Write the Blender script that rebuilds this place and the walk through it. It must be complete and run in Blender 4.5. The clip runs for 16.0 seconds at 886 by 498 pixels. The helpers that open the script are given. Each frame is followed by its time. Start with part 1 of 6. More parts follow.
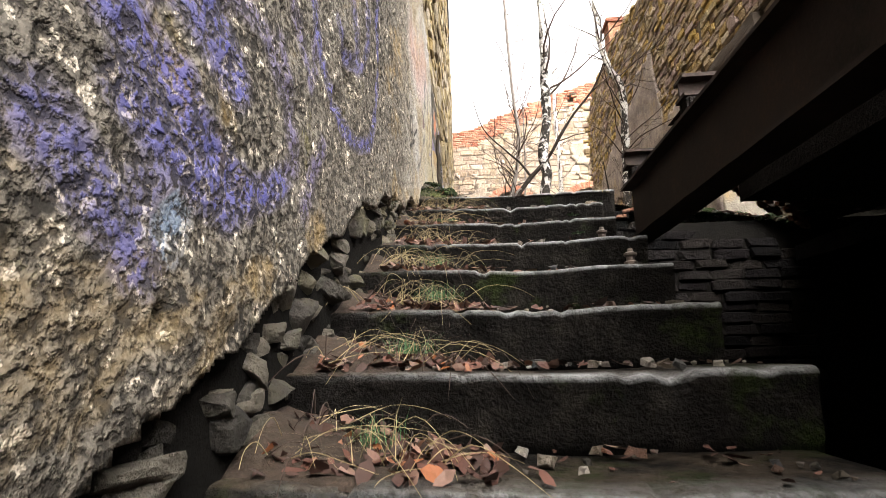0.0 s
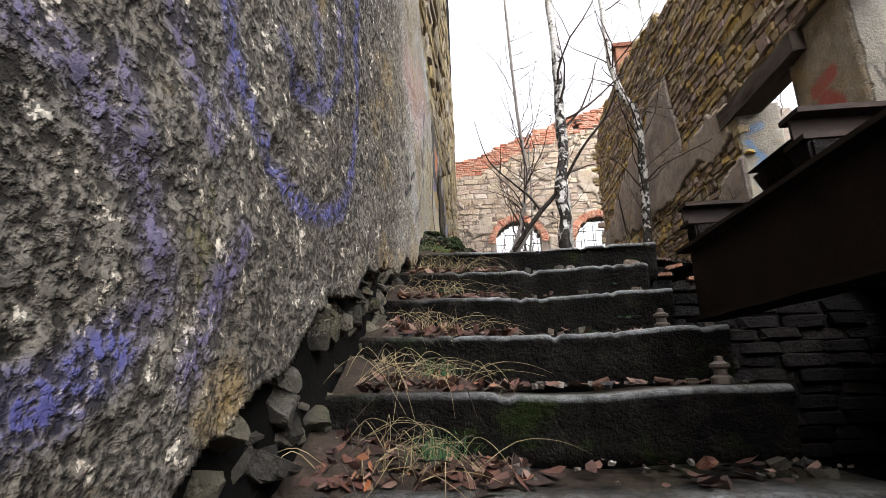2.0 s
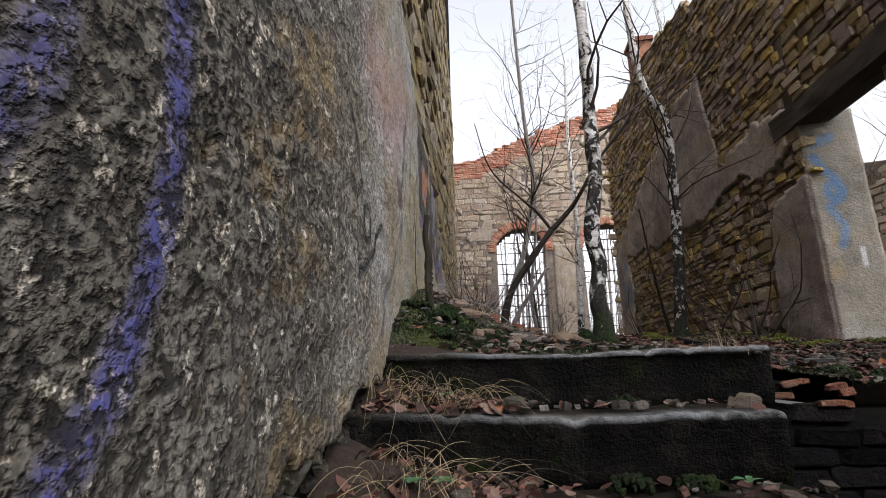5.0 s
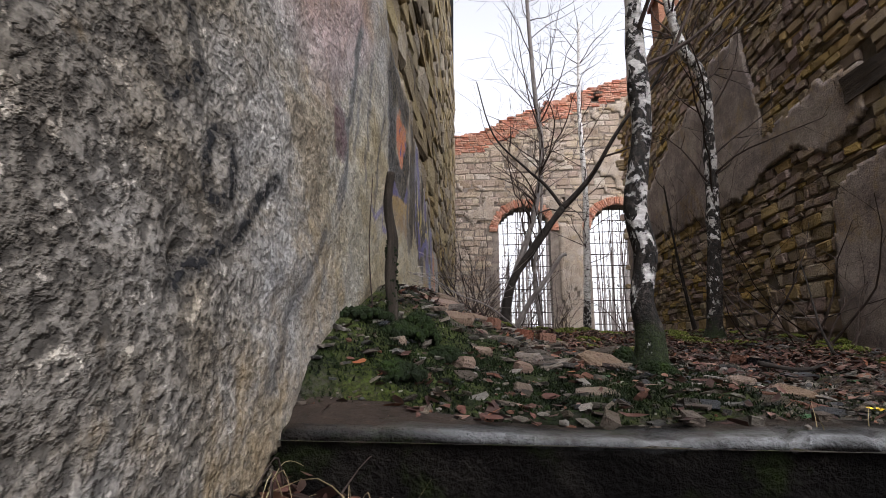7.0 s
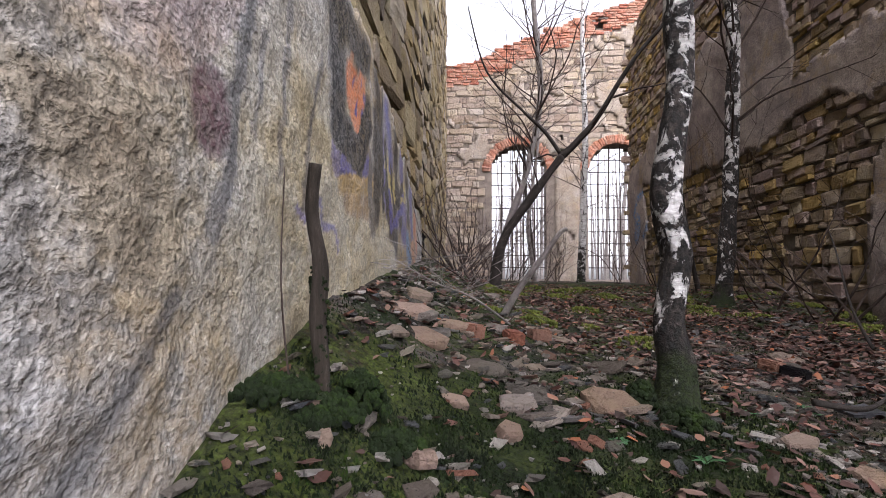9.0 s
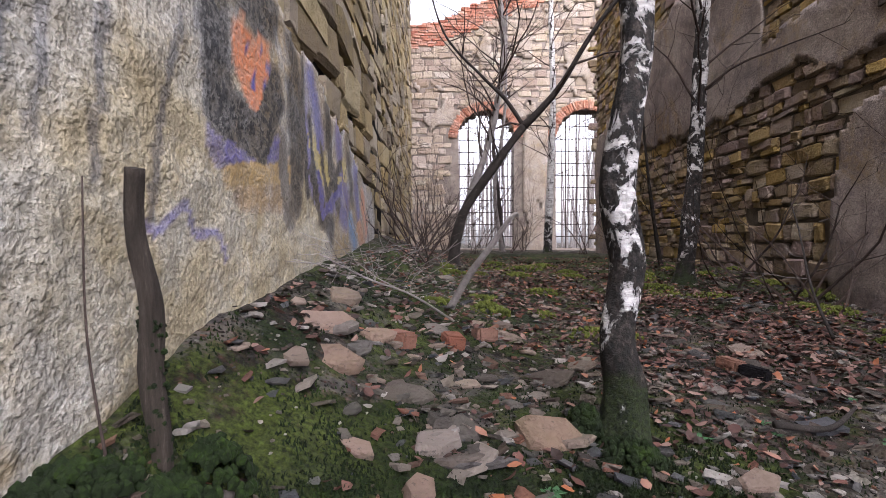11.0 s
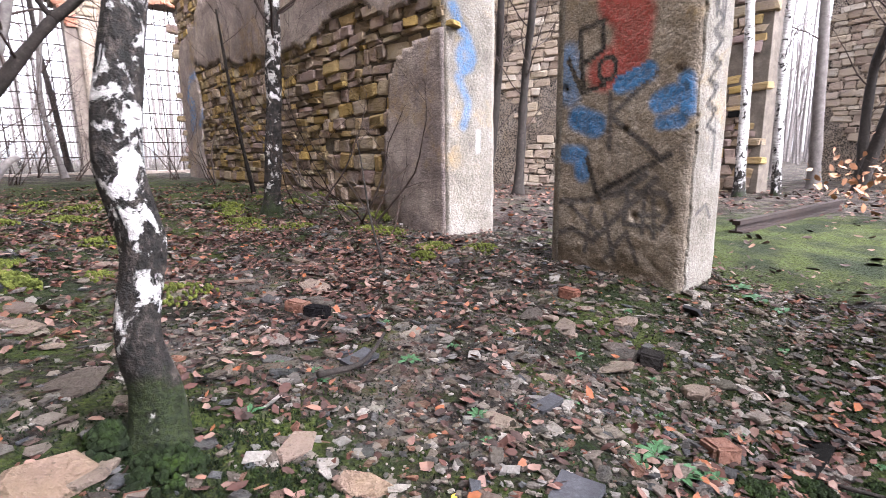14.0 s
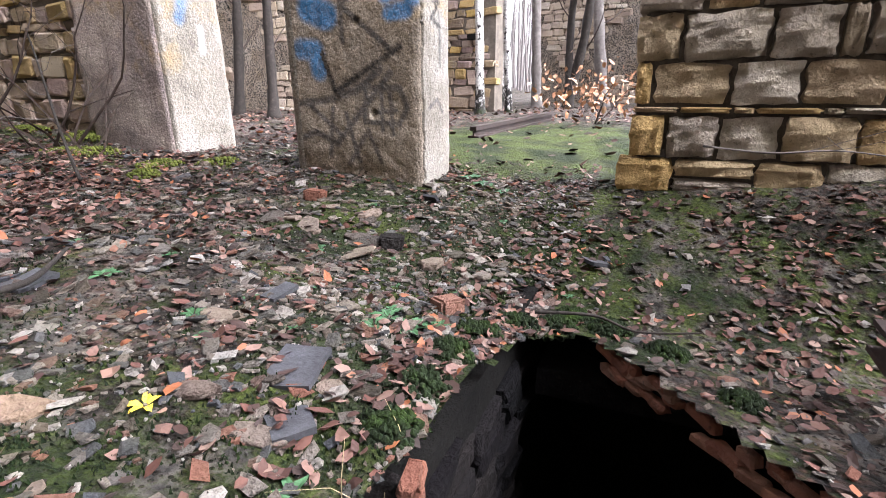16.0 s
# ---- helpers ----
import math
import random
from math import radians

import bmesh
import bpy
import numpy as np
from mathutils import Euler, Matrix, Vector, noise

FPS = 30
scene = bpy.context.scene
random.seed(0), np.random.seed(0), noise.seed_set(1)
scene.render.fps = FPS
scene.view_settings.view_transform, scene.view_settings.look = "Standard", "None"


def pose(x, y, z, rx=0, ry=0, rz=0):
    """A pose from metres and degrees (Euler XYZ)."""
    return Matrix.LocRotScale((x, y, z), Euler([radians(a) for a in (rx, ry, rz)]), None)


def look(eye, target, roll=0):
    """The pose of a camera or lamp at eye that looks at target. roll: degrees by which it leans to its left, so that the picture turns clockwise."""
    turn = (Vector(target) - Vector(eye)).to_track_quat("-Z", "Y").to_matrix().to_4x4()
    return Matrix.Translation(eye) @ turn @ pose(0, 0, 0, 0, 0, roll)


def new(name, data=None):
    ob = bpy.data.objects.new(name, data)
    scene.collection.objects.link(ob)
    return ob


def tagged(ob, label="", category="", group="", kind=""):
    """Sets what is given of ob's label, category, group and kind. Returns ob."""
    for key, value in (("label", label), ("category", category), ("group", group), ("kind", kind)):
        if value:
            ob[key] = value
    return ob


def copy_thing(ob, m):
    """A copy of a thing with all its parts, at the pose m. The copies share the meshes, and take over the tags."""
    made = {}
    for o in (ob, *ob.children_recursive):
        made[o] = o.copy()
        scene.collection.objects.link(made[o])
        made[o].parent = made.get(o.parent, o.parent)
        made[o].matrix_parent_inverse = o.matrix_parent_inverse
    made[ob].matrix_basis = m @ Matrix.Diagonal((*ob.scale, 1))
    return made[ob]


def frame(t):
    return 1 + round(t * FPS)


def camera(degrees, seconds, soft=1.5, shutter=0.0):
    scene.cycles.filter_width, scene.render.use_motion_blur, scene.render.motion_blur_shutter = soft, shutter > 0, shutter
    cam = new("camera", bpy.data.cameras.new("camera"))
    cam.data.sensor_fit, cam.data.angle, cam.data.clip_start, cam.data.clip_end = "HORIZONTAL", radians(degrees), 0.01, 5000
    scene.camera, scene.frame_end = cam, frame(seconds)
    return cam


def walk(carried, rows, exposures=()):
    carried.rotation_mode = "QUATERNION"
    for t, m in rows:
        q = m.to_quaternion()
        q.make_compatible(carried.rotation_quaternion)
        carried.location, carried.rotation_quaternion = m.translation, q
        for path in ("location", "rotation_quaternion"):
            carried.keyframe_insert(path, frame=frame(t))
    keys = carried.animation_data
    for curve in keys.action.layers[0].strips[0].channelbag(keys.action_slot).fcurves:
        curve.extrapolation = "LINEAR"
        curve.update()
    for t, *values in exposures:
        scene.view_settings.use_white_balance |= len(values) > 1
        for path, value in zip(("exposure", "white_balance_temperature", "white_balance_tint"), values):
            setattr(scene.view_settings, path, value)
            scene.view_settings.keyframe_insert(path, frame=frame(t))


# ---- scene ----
cam = camera(83.6, 16.0, soft=0.7, shutter=0.12)
SIZE = 1.08  # the whole place and path, to true size
PATH = [
    (0, (0.641, 2.63, -1.193), (0.459, 4.583, -0.803), -1.1),
    (0.5, (0.6, 2.78, -1.023), (0.412, 4.721, -0.579), -1.7),
    (1, (0.61, 2.958, -0.974), (0.425, 4.894, -0.506), -1.6),
    (1.5, (0.602, 3.109, -0.824), (0.414, 5.041, -0.341), -1.6),
    (2, (0.59, 3.258, -0.784), (0.397, 5.188, -0.295), -1.7),
    (2.5, (0.559, 3.495, -0.607), (0.365, 5.425, -0.117), -1.7),
    (3, (0.596, 3.68, -0.523), (0.401, 5.609, -0.031), -1.6),
    (3.5, (0.595, 3.844, -0.391), (0.399, 5.772, 0.105), -1.6),
    (4, (0.563, 3.992, -0.358), (0.367, 5.921, 0.135), -1.6),
    (4.5, (0.54, 4.183, -0.183), (0.345, 6.114, 0.3), -1.5),
    (4.7, (0.556, 4.238, -0.132), (0.365, 6.17, 0.346), -1.4),
    (6.8, (0.542, 5.263, 0.162), (0.347, 7.212, 0.567), 0.0),
    (7, (0.568, 5.343, 0.171), (0.373, 7.295, 0.557), 0.1),
    (7.5, (0.624, 5.493, 0.33), (0.427, 7.458, 0.651), 0.4),
    (8, (0.615, 5.576, 0.368), (0.415, 7.549, 0.624), 0.3),
    (8.5, (0.601, 5.782, 0.419), (0.408, 7.764, 0.604), 0.2),
    (9, (0.615, 5.898, 0.525), (0.443, 7.888, 0.642), 0.3),
    (9.2, (0.63, 5.963, 0.542), (0.465, 7.954, 0.643), 0.2),
    (11.5, (0.79, 6.31, 0.68), (0.835, 8.308, 0.602), -0.5),
    (12, (0.807, 6.443, 0.721), (1.09, 8.417, 0.57), -0.4),
    (12.5, (0.891, 6.447, 0.849), (1.468, 8.347, 0.616), -0.6),
    (13, (0.962, 6.433, 0.846), (1.792, 8.229, 0.553), -0.6),
    (13.5, (0.993, 6.389, 0.844), (2.049, 8.053, 0.504), -0.7),
    (14, (1.062, 6.309, 0.814), (2.345, 7.797, 0.44), -0.7),
    (14.5, (1.132, 6.227, 0.771), (2.625, 7.497, 0.369), -0.6),
    (15, (1.173, 6.169, 0.716), (2.824, 7.209, 0.276), -0.5),
    (15.5, (1.238, 6.197, 0.68), (2.961, 7.074, 0.169), -0.5),
    (16, (1.227, 6.198, 0.588), (2.966, 6.959, -0.042), -0.6),
]
walk(cam, [(t, look(SIZE * Vector(eye), SIZE * Vector(target), roll)) for t, eye, target, roll in PATH],
     exposures=[(0, 3.0, 7000, 10), (0.5, 2.8, 6850, 10), (1.5, 2.35, 6500, 10), (3.5, 1.7, 6300, 10), (4.7, 1.45, 6250, 11), (7, 1.45, 6250, 14), (9, 1.95, 6100, 18), (11.5, 2.35, 6000, 20), (12.5, 3.1, 5950, 20), (13, 3.2, 5950, 20), (14.5, 3.35, 5950, 18), (16, 3.45, 5950, 16)])

# ---- world, sun, exposure ----
world = bpy.data.worlds.new("overcast_sky")
scene.world = world
world.use_nodes = True
wn, wl = world.node_tree.nodes, world.node_tree.links
wn.clear()
w_out, w_bg, w_sky = wn.new("ShaderNodeOutputWorld"), wn.new("ShaderNodeBackground"), wn.new("ShaderNodeTexSky")
w_hsv = wn.new("ShaderNodeHueSaturation")
w_sky.sky_type, w_sky.sun_disc = "NISHITA", False
w_sky.sun_elevation, w_sky.sun_rotation = radians(42), radians(150)
w_sky.dust_density, w_sky.ozone_density, w_sky.air_density = 3.0, 1.0, 1.0
w_hsv.inputs["Saturation"].default_value = 0.12
w_bg.inputs["Strength"].default_value = 0.15
wl.new(w_sky.outputs[0], w_hsv.inputs["Color"])
wl.new(w_hsv.outputs[0], w_bg.inputs["Color"])
wl.new(w_bg.outputs[0], w_out.inputs["Surface"])
sun = new("sun", bpy.data.lights.new("sun", "SUN"))
sun.data.energy, sun.data.angle, sun.data.color = 1.0, radians(25), (1.0, 0.97, 0.92)
sun.matrix_world = look((0, 0, 30), (6, 22, 0))


# ---- materials ----
class Mat:
    """Small node builder for one procedural material."""

    def __init__(self, name, rough=0.85, metal=0.0, spec=0.3):
        self.m = bpy.data.materials.new(name)
        self.m.use_nodes = True
        self.n, self.l = self.m.node_tree.nodes, self.m.node_tree.links
        self.b = self.n["Principled BSDF"]
        self.b.inputs["Roughness"].default_value = rough
        self.b.inputs["Metallic"].default_value = metal
        self.b.inputs["Specular IOR Level"].default_value = spec
        self.co = self.n.new("ShaderNodeTexCoord").outputs["Object"]

    def geo(self):
        """World place of the shaded point, so that shared meshes do not repeat their grain."""
        return self.n.new("ShaderNodeNewGeometry").outputs["Position"]

    def noise(self, scale, detail=5.0, rough=0.6, co=None, stretch=None, dist=0.0):
        t = self.n.new("ShaderNodeTexNoise")
        t.inputs["Scale"].default_value, t.inputs["Detail"].default_value = scale, detail
        t.inputs["Roughness"].default_value, t.inputs["Distortion"].default_value = rough, dist
        src = co or self.geo()
        if stretch:
            mp = self.n.new("ShaderNodeMapping")
            mp.inputs["Scale"].default_value = stretch
            self.l.new(src, mp.inputs["Vector"])
            src = mp.outputs[0]
        self.l.new(src, t.inputs["Vector"])
        return t.outputs["Fac"]

    def voro(self, scale, feature="F1", co=None):
        t = self.n.new("ShaderNodeTexVoronoi")
        t.feature = feature
        t.inputs["Scale"].default_value = scale
        self.l.new(co or self.geo(), t.inputs["Vector"])
        return t.outputs["Distance"]

    def ramp(self, fac, stops):
        r = self.n.new("ShaderNodeValToRGB")
        e = r.color_ramp.elements
        while len(e) < len(stops):
            e.new(0.5)
        for k, (p, c) in zip(e, stops):
            k.position = p
            k.color = (*c, 1) if len(c) == 3 else c
        self.l.new(fac, r.inputs[0])
        return r.outputs["Color"]

    def step(self, fac, lo, hi):
        return self.ramp(fac, [(lo, (0, 0, 0)), (hi, (1, 1, 1))])

    def mix(self, fac, a, b, kind="MIX"):
        x = self.n.new("ShaderNodeMix")
        x.data_type, x.blend_type = "RGBA", kind
        for sock, v in ((x.inputs["Factor"], fac), (x.inputs["A"], a), (x.inputs["B"], b)):
            if isinstance(v, (int, float)):
                sock.default_value = v
            elif isinstance(v, tuple):
                sock.default_value = (*v, 1)
            else:
                self.l.new(v, sock)
        return x.outputs["Result"]

    def math(self, op, a, b=0.0):
        x = self.n.new("ShaderNodeMath")
        x.operation = op
        for sock, v in zip(x.inputs, (a, b)):
            if isinstance(v, (int, float)):
                sock.default_value = v
            else:
                self.l.new(v, sock)
        return x.outputs[0]

    def rand(self):
        return self.n.new("ShaderNodeObjectInfo").outputs["Random"]

    def island(self):
        return self.n.new("ShaderNodeNewGeometry").outputs["Random Per Island"]

    def axis(self, k, co=None):
        s = self.n.new("ShaderNodeSeparateXYZ")
        self.l.new(co or self.geo(), s.inputs[0])
        return s.outputs[k]

    def attr(self, name):
        a = self.n.new("ShaderNodeAttribute")
        a.attribute_name = name
        return a.outputs["Color"], a.outputs["Alpha"]

    def color(self, c):
        if isinstance(c, tuple):
            self.b.inputs["Base Color"].default_value = (*c, 1)
        else:
            self.l.new(c, self.b.inputs["Base Color"])
        return self

    def rough(self, v):
        self.l.new(v, self.b.inputs["Roughness"])
        return self

    def bump(self, h, strength=0.5, dist=0.02):
        b = self.n.new("ShaderNodeBump")
        b.inputs["Strength"].default_value, b.inputs["Distance"].default_value = strength, dist
        self.l.new(h, b.inputs["Height"])
        self.l.new(b.outputs[0], self.b.inputs["Normal"])
        return self


def plaster_material(name, tones, pit=1.0, moss=0.35, wear=1.0, smooth_from=None):
    """Weathered render: coarse grit, pits, stains, lichen, and sprayed paint from the mesh's 'paint' layer."""
    k = Mat(name, 0.9, spec=0.2)
    big, mid = k.noise(1.7, 7, 0.7), k.noise(9, 6, 0.7)
    col = k.ramp(k.math("ADD", k.math("MULTIPLY", big, 0.68), k.math("MULTIPLY", mid, 0.32)),
                 [(0.30, tones[0]), (0.47, tones[1]), (0.58, tones[2]), (0.72, tones[3])])
    # roughcast: pale grains, pits between them darkened as in shade, stronger in some fields than in others
    field = k.step(k.noise(0.9, 4, 0.6), 0.36, 0.60)
    even = 0.0
    if smooth_from:
        # the coat was floated smooth beyond this length of wall
        even = k.step(k.math("ADD", k.math("MULTIPLY", k.math("SUBTRACT", k.axis(1), SIZE * smooth_from), 0.8), k.noise(1.1, 5, 0.7)), 0.25, 0.95)
        col = k.mix(k.math("MULTIPLY", even, 0.65), col, k.ramp(big, [(0.34, (0.27, 0.20, 0.12)), (0.45, (0.39, 0.33, 0.235)), (0.52, (0.42, 0.405, 0.38)), (0.62, (0.47, 0.485, 0.51))]))
    coarse = k.math("SUBTRACT", 1.0, k.math("MULTIPLY", even, 0.62)) if smooth_from else 1.0
    # grains of the cast, shade of the deep crevices multiplied into the colour, and finer sand on top
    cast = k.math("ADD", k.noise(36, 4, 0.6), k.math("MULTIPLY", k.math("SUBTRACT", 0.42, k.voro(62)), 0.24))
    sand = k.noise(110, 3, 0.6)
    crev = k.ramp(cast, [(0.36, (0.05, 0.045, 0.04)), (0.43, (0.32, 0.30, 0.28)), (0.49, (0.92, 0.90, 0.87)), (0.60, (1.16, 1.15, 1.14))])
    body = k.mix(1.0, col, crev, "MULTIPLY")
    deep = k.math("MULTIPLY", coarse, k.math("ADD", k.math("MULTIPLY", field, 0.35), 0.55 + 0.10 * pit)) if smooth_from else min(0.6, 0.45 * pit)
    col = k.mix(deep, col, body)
    col = k.mix(0.75, col, k.mix(1.0, col, k.ramp(sand, [(0.36, (0.45, 0.44, 0.43)), (0.50, (0.98, 0.97, 0.96)), (0.66, (1.30, 1.29, 1.27))]), "MULTIPLY"))
    # larger pits, their inner shade mixed in as near-black
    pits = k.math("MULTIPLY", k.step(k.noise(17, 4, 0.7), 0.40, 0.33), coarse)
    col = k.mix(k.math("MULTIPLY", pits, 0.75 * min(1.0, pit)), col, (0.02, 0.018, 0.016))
    streak = k.noise(2.2, 5, 0.7, stretch=(3.5, 3.5, 0.35))
    col = k.mix(k.math("MULTIPLY", k.step(streak, 0.56, 0.74), 0.5), col, (0.10, 0.09, 0.08))
    lich = k.math("MULTIPLY", k.step(k.noise(3.1, 5, 0.7), 0.62, 0.70), k.step(k.noise(28, 4, 0.7), 0.46, 0.6))
    col = k.mix(k.math("MULTIPLY", lich, moss), col, (0.22, 0.20, 0.05))
    ochre = k.math("MULTIPLY", k.step(k.noise(1.1, 6, 0.72, dist=0.6), 0.53, 0.64), k.step(mid, 0.38, 0.56))
    col = k.mix(k.math("MULTIPLY", ochre, 0.55), col, (0.30, 0.20, 0.075))
    grime = k.step(k.noise(2.4, 7, 0.75, dist=0.4), 0.52, 0.66)
    col = k.mix(k.math("MULTIPLY", grime, 0.38), col, k.mix(0.6, col, (0.035, 0.034, 0.036)))
    pc, pa = k.attr("paint")
    rub = k.math("MULTIPLY", coarse, wear)
    worn = k.math("MULTIPLY", pa, k.math("ADD", k.math("SUBTRACT", 1.0, rub), k.math("MULTIPLY", k.step(k.math("ADD", k.math("MULTIPLY", cast, 0.7), k.math("MULTIPLY", k.noise(9, 6, 0.75), 0.3)), 0.455, 0.53), rub)))
    col = k.mix(worn, col, k.mix(0.25, pc, col, "MULTIPLY"))
    k.color(col)
    h = k.math("ADD", k.math("MULTIPLY", sand, 0.18), k.math("ADD", k.math("MULTIPLY", k.math("MULTIPLY", k.step(cast, 0.34, 0.58), coarse), 0.5), k.math("SUBTRACT", k.math("MULTIPLY", mid, 0.4), k.math("MULTIPLY", pits, 0.5 * pit))))
    return k.bump(h, 1.0, 0.013 * pit + 0.004).m


def stone_material(name, tones, lichen=(0.36, 0.27, 0.06), lich=0.6, soot=0.3, per="rand", spec=0.2, relief=(8, 5, 0.035)):
    k = Mat(name, 0.9, spec=spec)
    r = k.rand() if per == "rand" else k.island()
    n = len(tones)
    col = k.ramp(r, [(0.02 + 0.96 * i / (n - 1), c) for i, c in enumerate(tones)])
    g = k.noise(34, 6, 0.7)
    col = k.mix(k.math("MULTIPLY", k.step(g, 0.62, 0.36), 0.6), col, k.mix(0.7, col, (0.04, 0.035, 0.03)))
    col = k.mix(k.math("MULTIPLY", k.step(k.noise(1.6, 5, 0.7), 0.48, 0.62), lich), col, k.mix(k.noise(22, 4), col, lichen))
    col = k.mix(k.math("MULTIPLY", k.step(k.noise(0.8, 6, 0.7), 0.52, 0.66), soot), col, (0.045, 0.04, 0.04))
    k.color(col)
    h = k.math("ADD", g, k.math("MULTIPLY", k.noise(relief[0], relief[1], 0.7), 1.2))
    return k.bump(h, 1.0, relief[2]).m


def plain_mottle(name, stops, scale=8, rough=0.9, bump=0.012, metal=0.0, fine=70, spec=0.25, stretch=None):
    k = Mat(name, rough, metal, spec)
    a = k.math("ADD", k.math("MULTIPLY", k.noise(scale, 6, 0.68, stretch=stretch), 0.65), k.math("MULTIPLY", k.noise(fine, 4, 0.7, stretch=stretch), 0.35))
    k.color(k.ramp(a, stops))
    return k.bump(a, 0.9, bump).m


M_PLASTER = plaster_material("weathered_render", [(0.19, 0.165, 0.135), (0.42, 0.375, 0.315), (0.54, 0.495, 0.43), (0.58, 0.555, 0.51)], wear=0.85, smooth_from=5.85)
M_NEARSTONE = stone_material("ochre_ashlar", [(0.36, 0.30, 0.25), (0.60, 0.40, 0.16), (0.50, 0.41, 0.31), (0.58, 0.43, 0.24), (0.42, 0.355, 0.30), (0.56, 0.49, 0.40)], lich=0.3, soot=0.25, relief=(13, 9, 0.075))
M_PLASTER_R = plaster_material("violet_grey_render", [(0.14, 0.115, 0.115), (0.32, 0.265, 0.25), (0.46, 0.39, 0.345), (0.53, 0.47, 0.40)], 0.25, 0.2)
M_PIER = plaster_material("pier_render", [(0.16, 0.13, 0.10), (0.30, 0.25, 0.195), (0.40, 0.345, 0.28), (0.49, 0.44, 0.38)], 0.25, 0.1, 0.25)
M_REVEAL = plaster_material("pale_reveal_render", [(0.14, 0.125, 0.10), (0.25, 0.225, 0.19), (0.31, 0.29, 0.255), (0.37, 0.35, 0.32)], 0.15, 0.1, 0.3)
M_BACKPLASTER = plaster_material("pale_back_render", [(0.25, 0.19, 0.15), (0.38, 0.31, 0.245), (0.45, 0.385, 0.325), (0.51, 0.46, 0.41)], 0.3, 0.1)
TAN = [(0.15, 0.115, 0.095), (0.29, 0.22, 0.15), (0.40, 0.27, 0.09), (0.22, 0.17, 0.145), (0.31, 0.225, 0.205), (0.42, 0.35, 0.25)]
M_STONE = stone_material("sandstone", TAN)
M_STONE_I = stone_material("sandstone_rubble", TAN, per="island")
M_STONE_BACK = stone_material("pale_sandstone", [(0.24, 0.18, 0.145), (0.34, 0.27, 0.21), (0.40, 0.33, 0.25), (0.30, 0.235, 0.19), (0.44, 0.385, 0.32)], lich=0.25, soot=0.25, per="island")
M_STONE_LEFT = stone_material("ochre_sandstone", [(0.12, 0.095, 0.07), (0.26, 0.19, 0.09), (0.33, 0.27, 0.16), (0.20, 0.16, 0.115), (0.36, 0.31, 0.24)], lich=0.5, soot=0.75, per="island")
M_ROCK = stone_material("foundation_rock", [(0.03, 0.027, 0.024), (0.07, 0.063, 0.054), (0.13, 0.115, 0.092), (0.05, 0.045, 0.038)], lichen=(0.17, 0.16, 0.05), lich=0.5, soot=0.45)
M_RUBBLE = stone_material("fallen_stone", [(0.06, 0.052, 0.045), (0.15, 0.112, 0.09), (0.23, 0.175, 0.14), (0.09, 0.076, 0.064), (0.04, 0.04, 0.045), (0.21, 0.175, 0.15)], lichen=(0.10, 0.12, 0.04), lich=0.25, soot=0.15)
M_RUBBLE_I = stone_material("fallen_chips", [(0.03, 0.025, 0.021), (0.10, 0.08, 0.065), (0.19, 0.16, 0.135), (0.06, 0.055, 0.05), (0.045, 0.048, 0.055), (0.31, 0.28, 0.25), (0.06, 0.052, 0.045), (0.16, 0.07, 0.048)], lich=0.1, soot=0.1, per="island")
M_BRICK = stone_material("red_brick", [(0.16, 0.06, 0.04), (0.24, 0.095, 0.06), (0.20, 0.11, 0.08), (0.28, 0.13, 0.08)], lichen=(0.10, 0.10, 0.06), lich=0.25, soot=0.3)
M_BRICK_I = stone_material("red_brick_coping", [(0.32, 0.12, 0.08), (0.46, 0.20, 0.13), (0.40, 0.22, 0.16), (0.52, 0.28, 0.20)], lich=0.1, soot=0.2, per="island")
# near-black tones hold the shade of the cellar in the brick colour
M_DARKBRICK = stone_material("near_black_brick", [(0.005, 0.005, 0.0055), (0.012, 0.011, 0.012), (0.022, 0.019, 0.018), (0.009, 0.008, 0.009)], lichen=(0.03, 0.035, 0.025), lich=0.2, soot=0.4, spec=0.03)
M_MORTAR = plain_mottle("lime_mortar", [(0.3, (0.05, 0.042, 0.034)), (0.5, (0.11, 0.092, 0.074)), (0.7, (0.20, 0.165, 0.13))], 5, bump=0.02)
M_PALEMORTAR = plain_mottle("pale_lime_mortar", [(0.3, (0.10, 0.08, 0.068)), (0.5, (0.19, 0.155, 0.13)), (0.7, (0.29, 0.25, 0.21))], 5, bump=0.02)
# near-black for the cellar's shade; also fills wall cores and step bases
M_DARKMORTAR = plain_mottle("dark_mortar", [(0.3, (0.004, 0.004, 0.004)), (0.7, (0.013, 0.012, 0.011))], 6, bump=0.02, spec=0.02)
M_IRON = plain_mottle("rusted_iron", [(0.3, (0.012, 0.010, 0.010)), (0.55, (0.03, 0.020, 0.017)), (0.75, (0.075, 0.035, 0.022))], 5, 0.75, 0.003, 0.35, 60)
M_WOOD = plain_mottle("charred_beam_wood", [(0.3, (0.02, 0.017, 0.014)), (0.55, (0.06, 0.045, 0.035)), (0.75, (0.13, 0.10, 0.075))], 6, 0.9, 0.02, stretch=(6, 0.6, 6))
M_DEADWOOD = plain_mottle("dead_wood", [(0.3, (0.010, 0.007, 0.005)), (0.55, (0.034, 0.026, 0.020)), (0.75, (0.11, 0.088, 0.07))], 9, 0.9, 0.008, stretch=(8, 8, 0.8))
M_DARKBARK = plain_mottle("dark_bark", [(0.3, (0.008, 0.006, 0.005)), (0.55, (0.024, 0.019, 0.016)), (0.75, (0.065, 0.052, 0.045))], 14, 0.9, 0.01)
